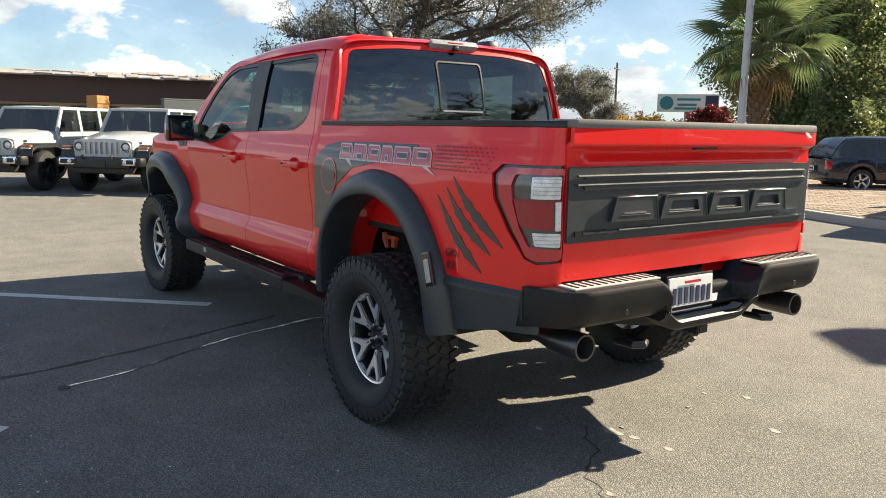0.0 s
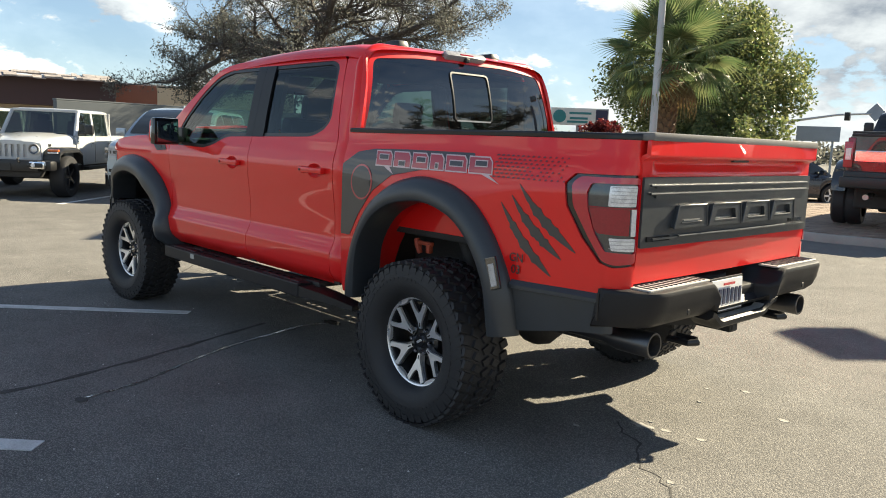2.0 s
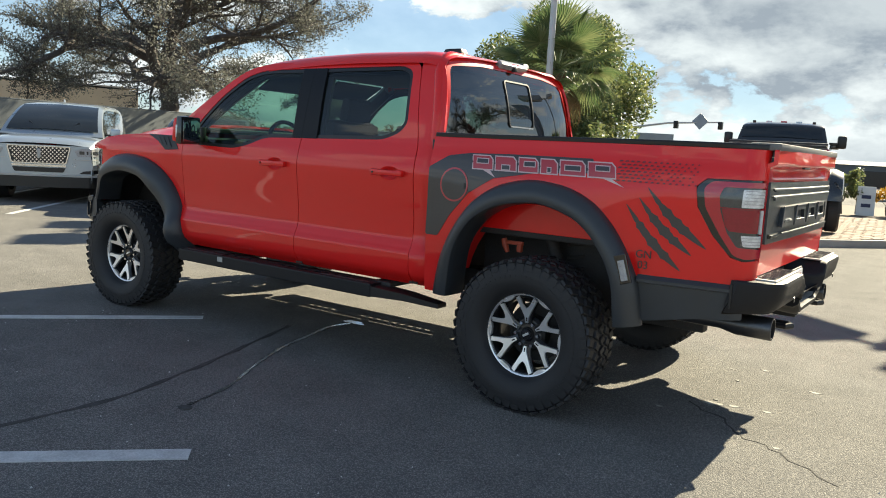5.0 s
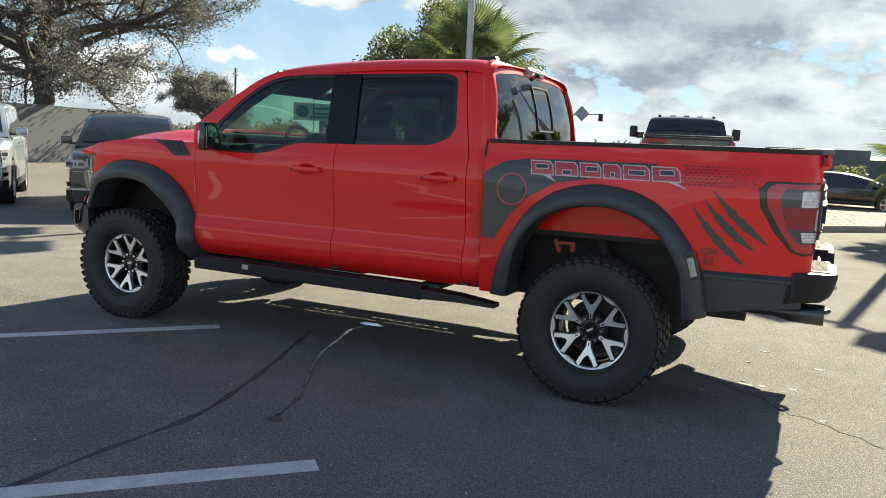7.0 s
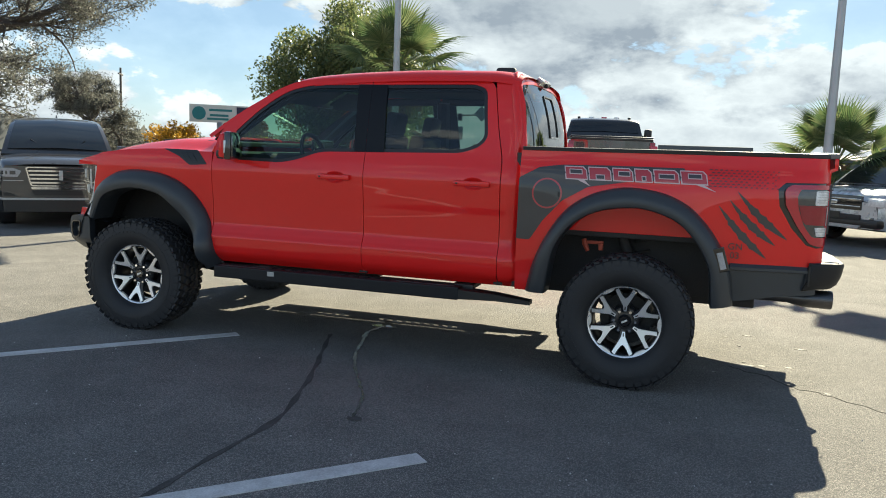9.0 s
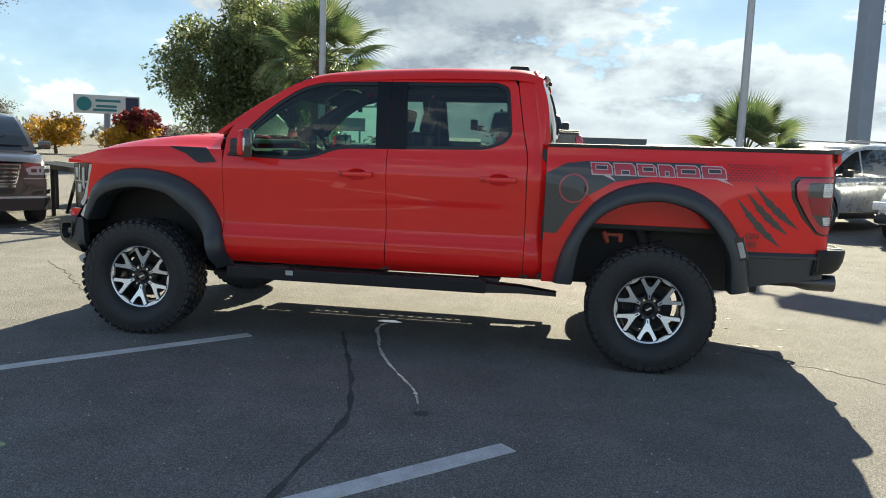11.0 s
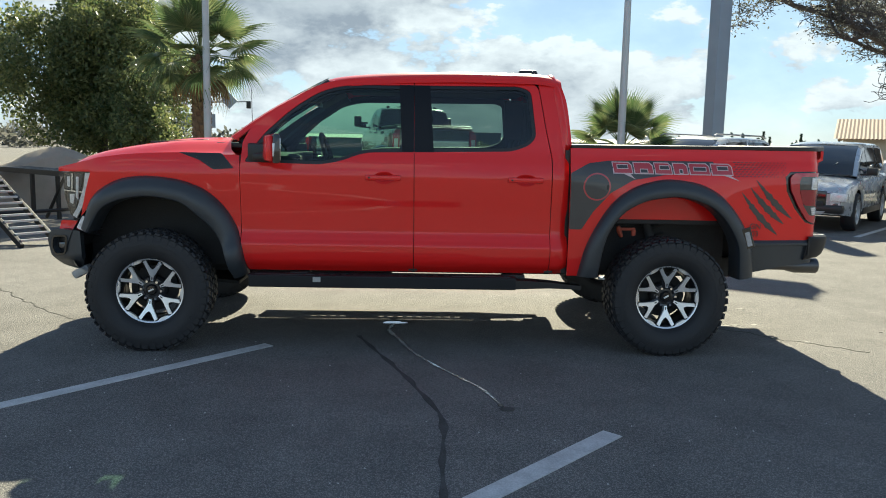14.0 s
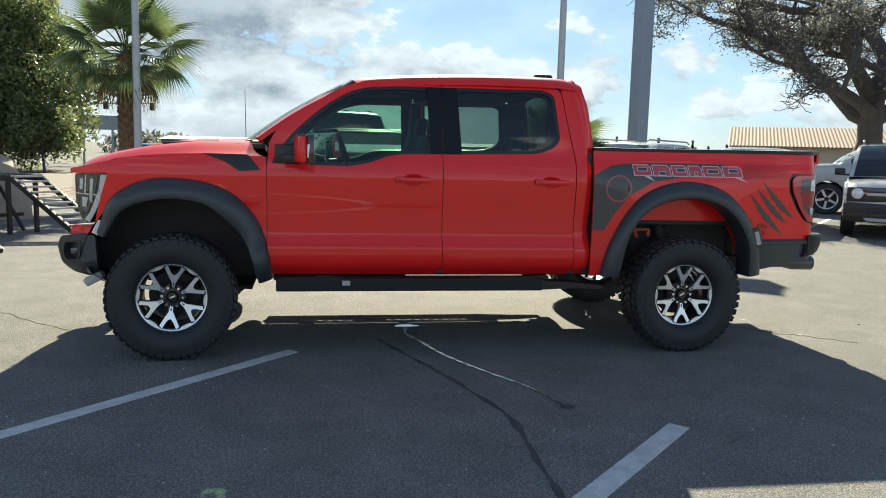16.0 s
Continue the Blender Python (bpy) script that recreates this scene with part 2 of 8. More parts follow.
def asphalt_mat():
    m, n, ln, b = mat_new("worn_asphalt")
    co = n.new("ShaderNodeTexCoord").outputs["Object"]
    grit = tex(n, ln, "ShaderNodeTexVoronoi", 135.0, co)
    mid = tex(n, ln, "ShaderNodeTexNoise", 2.3, co, Detail=6.0, Roughness=0.6)
    big = tex(n, ln, "ShaderNodeTexNoise", 0.22, co, Detail=4.0)
    ramp = n.new("ShaderNodeValToRGB")
    e = ramp.color_ramp.elements
    e[0].position, e[0].color = 0.0, (0.40, 0.375, 0.335, 1)
    e[1].position, e[1].color = 0.55, (0.136, 0.132, 0.126, 1)
    ln.new(grit.outputs["Distance"], ramp.inputs[0])
    mx = n.new("ShaderNodeMix")
    mx.data_type, mx.blend_type = "RGBA", "MULTIPLY"
    mx.inputs["Factor"].default_value = 1.0
    tone = n.new("ShaderNodeMath")
    tone.operation = "MULTIPLY_ADD"
    tone.inputs[1].default_value = 0.75
    tone.inputs[2].default_value = 0.62
    ln.new(mid.outputs["Fac"], tone.inputs[0])
    tone2 = n.new("ShaderNodeMath")
    tone2.operation = "MULTIPLY_ADD"
    tone2.inputs[1].default_value = 0.5
    tone2.inputs[2].default_value = 0.75
    ln.new(big.outputs["Fac"], tone2.inputs[0])
    tt = n.new("ShaderNodeMath")
    tt.operation = "MULTIPLY"
    ln.new(tone.outputs[0], tt.inputs[0])
    ln.new(tone2.outputs[0], tt.inputs[1])
    crumb = tex(n, ln, "ShaderNodeTexNoise", 62.0, co, Detail=5.0, Roughness=0.8)
    tone3 = n.new("ShaderNodeMapRange")
    tone3.inputs["From Min"].default_value = 0.33
    tone3.inputs["From Max"].default_value = 0.67
    tone3.inputs["To Min"].default_value = 0.66
    tone3.inputs["To Max"].default_value = 1.36
    ln.new(crumb.outputs["Fac"], tone3.inputs["Value"])
    t4 = n.new("ShaderNodeMath")
    t4.operation = "MULTIPLY"
    ln.new(tt.outputs[0], t4.inputs[0])
    ln.new(tone3.outputs[0], t4.inputs[1])
    ln.new(ramp.outputs[0], mx.inputs["A"])
    ln.new(t4.outputs[0], mx.inputs["B"])
    ln.new(mx.outputs["Result"], b.inputs["Base Color"])
    b.inputs["Roughness"].default_value = 0.88
    b.inputs["Specular IOR Level"].default_value = 0.12
    hsum = n.new("ShaderNodeMath")
    hsum.operation = "ADD"
    ln.new(grit.outputs["Distance"], hsum.inputs[0])
    ln.new(crumb.outputs["Fac"], hsum.inputs[1])
    bp = n.new("ShaderNodeBump")
    bp.inputs["Strength"].default_value = 0.55
    bp.inputs["Distance"].default_value = 0.006
    ln.new(hsum.outputs[0], bp.inputs["Height"])
    ln.new(bp.outputs[0], b.inputs["Normal"])
    return m


ASPHALT = asphalt_mat()
LINEPAINT = simple("worn_white_line_paint", (0.55, 0.55, 0.54), 0.7, vary=0.3, scale=9, fine=120, bump=0.4)
PALEMARK = simple("pale_mineral_stain", (0.33, 0.315, 0.285), 0.85, vary=0.5, scale=26, fine=90, bump=0.6)
WET = simple("wet_trickle", (0.075, 0.071, 0.066), 0.07, vary=0.3, scale=30, fine=60, bump=0.12, spec=1.0, coat=1.0)
CRACK = simple("dark_crack_filler", (0.088, 0.085, 0.080), 0.9, vary=0.4, spec=0.05)


# ---- building helpers ----
def part(name, bm, material, parent, label="", smooth=False, m=None):
    """Links a bmesh as one mesh object, under parent if there is one."""
    me = bpy.data.meshes.new(name)
    bm.normal_update()
    bm.to_mesh(me)
    bm.free()
    me.materials.append(material)
    if smooth:
        me.polygons.foreach_set("use_smooth", [True] * len(me.polygons))
        me.set_sharp_from_angle(angle=radians(38))
    ob = new(name, me)
    if parent is not None:
        ob.parent = parent
    if m is not None:
        ob.matrix_basis = m
    if label:
        tagged(ob, label)
    return ob


def thing(name, label, category, m=None, group="", kind=""):
    ob = new(name)
    ob.empty_display_size = 0.2
    if m is not None:
        ob.matrix_basis = m
    return tagged(ob, label, category, group, kind)


def raw(name, verts, faces, material, parent, label="", smooth=False, m=None):
    me = bpy.data.meshes.new(name)
    me.from_pydata(verts, [], faces)
    me.materials.append(material)
    if smooth:
        me.polygons.foreach_set("use_smooth", [True] * len(me.polygons))
        me.set_sharp_from_angle(angle=radians(38))
    ob = new(name, me)
    if parent is not None:
        ob.parent = parent
    if m is not None:
        ob.matrix_basis = m
    if label:
        tagged(ob, label)
    return ob


def add_box(bm, c, s, bevel=0.0, rot=None, taper=(1, 1)):
    """A box of size s about c, its top scaled by taper, its edges bevelled."""
    g = bmesh.ops.create_cube(bm, size=1.0)["verts"]
    r = rot or Matrix.Identity(4)
    for v in g:
        k = taper if v.co.z > 0 else (1, 1)
        v.co = r @ Vector((v.co.x * s[0] * k[0], v.co.y * s[1] * k[1], v.co.z * s[2])) + Vector(c)
    if bevel:
        es = list({e for v in g for e in v.link_edges})
        bmesh.ops.bevel(bm, geom=es, offset=bevel, segments=2, affect="EDGES", profile=0.6)


def box(c, s, bevel=0.0, rot=None, taper=(1, 1)):
    bm = bmesh.new()
    add_box(bm, c, s, bevel, rot, taper)
    return bm


def add_tube(bm, pts, radii, seg=8, cap=True):
    """A tube along points with a radius at each."""
    pts = [Vector(p) for p in pts]
    if not hasattr(radii, "__len__"):
        radii = [radii] * len(pts)
    rings = []
    side = None
    for i, p in enumerate(pts):
        d = (pts[min(i + 1, len(pts) - 1)] - pts[max(i - 1, 0)]).normalized()
        if side is None:
            side = d.orthogonal().normalized()
        else:
            side = (side - d * side.dot(d)).normalized()
        up = d.cross(side)
        rings.append([bm.verts.new(p + radii[i] * (math.cos(a) * side + math.sin(a) * up)) for a in (2 * math.pi * k / seg for k in range(seg))])
    for a, b in zip(rings, rings[1:]):
        for k in range(seg):
            bm.faces.new((a[k], a[(k + 1) % seg], b[(k + 1) % seg], b[k]))
    if cap:
        bm.faces.new(rings[0][::-1])
        bm.faces.new(rings[-1])


def tube(pts, radii, seg=8):
    bm = bmesh.new()
    add_tube(bm, pts, radii, seg)
    return bm


def lathe(profile, seg=48, axis="y", closed=False):
    """Turns (radius, along) pairs about an axis."""
    bm = bmesh.new()
    rings = []
    for r, h in profile:
        ring = []
        for k in range(seg):
            a = 2 * math.pi * k / seg
            c, s = r * math.cos(a), r * math.sin(a)
            ring.append(bm.verts.new((c, h, s) if axis == "y" else (c, s, h)))
        rings.append(ring)
    pairs = list(zip(rings, rings[1:])) + ([(rings[-1], rings[0])] if closed else [])
    for a, b in pairs:
        for k in range(seg):
            bm.faces.new((a[k], b[k], b[(k + 1) % seg], a[(k + 1) % seg]))
    bmesh.ops.recalc_face_normals(bm, faces=bm.faces)
    return bm


def spline(pts):
    """A smooth function through (x, y) pairs in rising x."""
    xs, ys = np.array([p[0] for p in pts], float), np.array([p[1] for p in pts], float)
    d = np.diff(ys) / np.diff(xs)
    t = np.empty_like(xs)
    t[0], t[-1] = d[0], d[-1]
    for i in range(1, len(xs) - 1):
        t[i] = 0 if d[i - 1] * d[i] <= 0 else 2 * d[i - 1] * d[i] / (d[i - 1] + d[i])

    def f(x):
        x = min(max(x, xs[0]), xs[-1])
        i = min(int(np.searchsorted(xs, x, "right")) - 1, len(xs) - 2)
        h = xs[i + 1] - xs[i]
        u = (x - xs[i]) / h
        return float((1 + 2 * u) * (1 - u) ** 2 * ys[i] + u * (1 - u) ** 2 * h * t[i] + u * u * (3 - 2 * u) * ys[i + 1] + u * u * (u - 1) * h * t[i + 1])
    return f


def curve2(pts, n=24):
    """A smooth plane curve through control points, by chord length."""
    s = [0.0]
    for a, b in zip(pts, pts[1:]):
        s.append(s[-1] + math.dist(a, b))
    fu = spline([(k, p[0]) for k, p in zip(s, pts)])
    fv = spline([(k, p[1]) for k, p in zip(s, pts)])
    return [(fu(s[-1] * i / n), fv(s[-1] * i / n)) for i in range(n + 1)]


def fillet(poly, r=0.02, n=4):
    """Rounds a polygon's corners; a corner may bring its own radius."""
    out = []
    m = len(poly)
    for i in range(m):
        p = Vector(poly[i][:2])
        a, b = Vector(poly[i - 1][:2]), Vector(poly[(i + 1) % m][:2])
        rr = poly[i][2] if len(poly[i]) > 2 else r
        da, db = (a - p), (b - p)
        k = min(rr, da.length * 0.45, db.length * 0.45)
        if k < 1e-4:
            out.append(tuple(p))
            continue
        pa, pb = p + da.normalized() * k, p + db.normalized() * k
        for j in range(n + 1):
            t = j / n
            out.append(tuple((1 - t) ** 2 * pa + 2 * t * (1 - t) * p + t * t * pb))
    return out


def smooth01(x):
    x = min(max(x, 0.0), 1.0)
    return x * x * (3 - 2 * x)


def panel(name, outline, fn, material, parent, holes=(), step=0.06, depth=0.02, hint=(0, 1, 0), ucuts=(), vcuts=(), off=0.0, label=""):
    """A sheet over a plane outline with holes, lifted on the surface fn(u, v), with a turned-in rim and the surface's own normals."""
    bm = bmesh.new()
    edges = []
    for loop in (outline, *holes):
        vs = [bm.verts.new((u, v, 0)) for u, v in loop]
        edges += [bm.edges.new((a, b)) for a, b in zip(vs, vs[1:] + vs[:1])]
    bmesh.ops.triangle_fill(bm, use_beauty=True, use_dissolve=False, edges=edges, normal=(0, 0, 1))
    us, vs = [p[0] for p in outline], [p[1] for p in outline]

    def cuts(lo, hi, extra):
        k = max(1, int((hi - lo) / step))
        return sorted(set([lo + (hi - lo) * i / k for i in range(1, k)] + [c for c in extra if lo < c < hi]))
    for c in cuts(min(us), max(us), ucuts):
        bmesh.ops.bisect_plane(bm, geom=bm.verts[:] + bm.edges[:] + bm.faces[:], plane_co=(c, 0, 0), plane_no=(1, 0, 0), dist=1e-5)
    for c in cuts(min(vs), max(vs), vcuts):
        bmesh.ops.bisect_plane(bm, geom=bm.verts[:] + bm.edges[:] + bm.faces[:], plane_co=(0, c, 0), plane_no=(0, 1, 0), dist=1e-5)
    bm.verts.index_update()
    hint = Vector(hint)
    P, N = [], []
    e = 0.004
    for v in bm.verts:
        u, w = v.co.x, v.co.y
        p = Vector(fn(u, w))
        du = Vector(fn(u + e, w)) - Vector(fn(u - e, w))
        dv = Vector(fn(u, w + e)) - Vector(fn(u, w - e))
        P.append(p)
        N.append(du.cross(dv).normalized())
    flip = sum(nn.dot(hint) for nn in N) < 0
    if flip:
        N = [-nn for nn in N]
    verts = [p + nn * off for p, nn in zip(P, N)]
    norms = list(N)
    faces = []
    for f in bm.faces:
        ids = [v.index for v in f.verts]
        a, b, c = (verts[i] for i in ids[:3])
        if (b - a).cross(c - a).dot(N[ids[0]]) < 0:
            ids = ids[::-1]
        faces.append(ids)
    if depth:
        for ed in bm.edges:
            if len(ed.link_faces) != 1:
                continue
            a, b = ed.verts[0].index, ed.verts[1].index
            fc = ed.link_faces[0].calc_center_median()
            mid = Vector(fn(fc.x, fc.y))
            k = len(verts)
            quad = [verts[a], verts[b], P[b] + N[b] * (off - depth), P[a] + N[a] * (off - depth)]
            nn = (quad[1] - quad[0]).cross(quad[3] - quad[0]).normalized()
            if nn.dot(mid - P[a]) > 0:
                nn = -nn
                quad = [quad[1], quad[0], quad[3], quad[2]]
            verts += quad
            norms += [nn] * 4
            faces.append([k, k + 1, k + 2, k + 3])
    bm.free()
    me = bpy.data.meshes.new(name)
    me.from_pydata(verts, [], faces)
    me.polygons.foreach_set("use_smooth", [True] * len(me.polygons))
    me.normals_split_custom_set_from_vertices(norms)
    me.materials.append(material)
    ob = new(name, me)
    if parent is not None:
        ob.parent = parent
    if label:
        tagged(ob, label)
    return ob


def loft(rings, closed=False, caps=False):
    """A skin over equal rows of points."""
    bm = bmesh.new()
    vs = [[bm.verts.new(p) for p in r] for r in rings]
    for a, b in zip(vs, vs[1:]):
        m = len(a)
        for k in range(m if closed else m - 1):
            try:
                bm.faces.new((a[k], a[(k + 1) % m], b[(k + 1) % m], b[k]))
            except ValueError:
                pass
    if caps:
        bm.faces.new(vs[0][::-1])
        bm.faces.new(vs[-1])
    bmesh.ops.remove_doubles(bm, verts=bm.verts, dist=1e-5)
    bmesh.ops.recalc_face_normals(bm, faces=bm.faces)
    return bm


# ---- ground ----
def ground_sheet():
    n = 60
    bm = bmesh.new()
    bmesh.ops.create_grid(bm, x_segments=n, y_segments=n, size=900)
    return tagged(part("ground", bm, ASPHALT, None), "worn grey asphalt parking lot with fine aggregate", "asphalt", kind="structure")


ground_sheet()


def strip(name, pts, width, material, z, label, category, jag=0.0):
    """A flat strip laid on the ground along points."""
    vs, fs = [], []
    for i, p in enumerate(pts):
        a, b = Vector(pts[max(i - 1, 0)]), Vector(pts[min(i + 1, len(pts) - 1)])
        d = (b - a).normalized()
        nrm = Vector((-d.y, d.x))
        w = width[i] if hasattr(width, "__len__") else width
        w1, w2 = w * (0.5 + random.uniform(-jag, jag)), w * (0.5 + random.uniform(-jag, jag))
        q = Vector(p)
        vs += [(*(q + nrm * w1), z), (*(q - nrm * w2), z), (*(q - nrm * w2), z - 0.006), (*(q + nrm * w1), z - 0.006)]
    for i in range(len(pts) - 1):
        a, b = 4 * i, 4 * i + 4
        fs += [(a, a + 1, b + 1, b), (a + 1, a + 2, b + 2, b + 1), (a, b, b + 3, a + 3)]
    fs += [(0, 3, 2, 1), (len(vs) - 4, len(vs) - 3, len(vs) - 2, len(vs) - 1)]
    return tagged(raw(name, vs, fs, material, None), label, category)


def wander(a, b, n, amp):
    a, b = Vector(a), Vector(b)
    d = (b - a).normalized()
    nrm = Vector((-d.y, d.x))
    off = 0.0
    out = []
    for i in range(n + 1):
        off = off * 0.8 + random.uniform(-amp, amp)
        out.append(tuple(a + (b - a) * i / n + nrm * off * math.sin(math.pi * i / n) ** 0.5))
    return out


# ---- the red pickup: x ahead, y to its left, the rear axle at x = 0 ----
HUB_Z, TYRE_R, AXLE_F, HUB_Y = 0.420, 0.428, 3.69, 1.03
side_prof = spline([(0.50, 0.86), (0.56, 0.897), (0.595, 0.945), (0.64, 0.980), (0.69, 0.990), (0.75, 0.992), (0.80, 0.972), (0.86, 0.952), (0.96, 0.953), (1.14, 0.972),
                    (1.25, 0.98), (1.33, 0.968), (1.43, 0.938), (1.60, 0.90), (1.90, 0.815), (1.95, 0.785), (1.99, 0.72)])
bed_prof = spline([(0.50, 0.96), (0.60, 0.985), (0.85, 0.992), (1.05, 0.99), (1.25, 0.995), (1.34, 0.985), (1.42, 0.962), (1.50, 0.948)])
hood_line = spline([(3.10, 1.487), (3.50, 1.478), (3.77, 1.450), (4.0, 1.412), (4.2, 1.362), (4.32, 1.305), (4.39, 1.22)])
roof_line = spline([(0.78, 1.982), (0.86, 2.010), (1.00, 2.024), (1.40, 2.026), (1.87, 2.012), (2.25, 1.985), (2.44, 1.958), (2.52, 1.925)])


def cab_side(u, v):
    y = side_prof(v)
    if u > 3.05:
        low = max(0.0, 1 - abs(v - 0.8) / 0.3)
        y += 0.022 * smooth01((u - 3.05) / 0.3) * (1 - 0.3 * low) - 0.10 * smooth01((u - 3.95) / 0.5) ** 1.4
    return Vector((u, y, v))


BED_S0, BED_R = 1.03, 0.10


def bed_side(s, v):
    """s runs back along the bed and round its rear corner."""
    bulge = 0.04 * math.exp(-((s) / 0.62) ** 2 - ((v - 0.95) / 0.32) ** 2)
    y = bed_prof(v) + bulge - 0.05 * smooth01((s - 0.62) / 0.45)
    if s <= BED_S0:
        return Vector((-s, y, v))
    arc = BED_R * math.pi / 2
    if s <= BED_S0 + arc:
        a = (s - BED_S0) / BED_R
        return Vector((-BED_S0 - BED_R * math.sin(a), y - BED_R * (1 - math.cos(a)), v))
    return Vector((-BED_S0 - BED_R, y - BED_R - (s - BED_S0 - arc), v))


def sided(fn, sg):
    def g(u, v):
        p = fn(u, v)
        return Vector((p.x, p.y * sg, p.z))
    return g


FLARE_F_OUT = [(4.175, 0.86), (4.095, 1.055), (3.98, 1.155), (3.83, 1.214), (3.70, 1.226), (3.53, 1.212), (3.34, 1.155), (3.19, 1.034), (3.08, 0.84), (3.028, 0.60), (3.02, 0.53)]
FLARE_F_IN = [(4.11, 0.82), (3.985, 1.00), (3.83, 1.066), (3.68, 1.084), (3.49, 1.058), (3.34, 0.955), (3.21, 0.80), (3.14, 0.60), (3.12, 0.50)]
FLARE_R_OUT = [(0.655, 0.56), (0.612, 0.75), (0.52, 0.955), (0.384, 1.135), (0.19, 1.240), (0.02, 1.270), (-0.145, 1.253), (-0.315, 1.188), (-0.45, 1.068), (-0.545, 0.928), (-0.612, 0.763), (-0.635, 0.58)]
FLARE_R_IN = [(0.52, 0.56), (0.475, 0.834), (0.342, 1.036), (0.142, 1.128), (-0.024, 1.145), (-0.234, 1.095), (-0.388, 0.967), (-0.487, 0.763), (-0.505, 0.56)]
WIN_F = [(3.035, 1.335, 0.02), (2.925, 1.515, 0.1), (2.715, 1.712, 0.1), (2.51, 1.846, 0.1), (2.33, 1.892, 0.1), (1.855, 1.898, 0.005), (1.855, 1.424, 0.005), (2.20, 1.415, 0.1), (2.36, 1.352, 0.08), (2.50, 1.326, 0.05)]
WIN_R = [(1.847, 1.898, 0.005), (1.10, 1.908, 0.03), (1.01, 1.878, 0.06), (0.972, 1.55, 0.05), (1.02, 1.490, 0.06), (1.14, 1.442, 0.08), (1.847, 1.424, 0.005)]


def inset(pts, d):
    """Moves each side of an outline inwards by d, keeping its corner radii."""
    n = len(pts)
    area = sum(pts[i - 1][0] * pts[i][1] - pts[i][0] * pts[i - 1][1] for i in range(n))
    s = 1 if area > 0 else -1
    out = []
    for i in range(n):
        a, b, c = Vector(pts[i - 1][:2]), Vector(pts[i][:2]), Vector(pts[(i + 1) % n][:2])
        n1 = Vector((-(b - a).y, (b - a).x)).normalized() * s
        n2 = Vector((-(c - b).y, (c - b).x)).normalized() * s
        m = (n1 + n2) / max(0.25, 1 + n1.dot(n2))
        p = b + m * d
        out.append((p.x, p.y, max(0.004, pts[i][2] - d)))
    return out


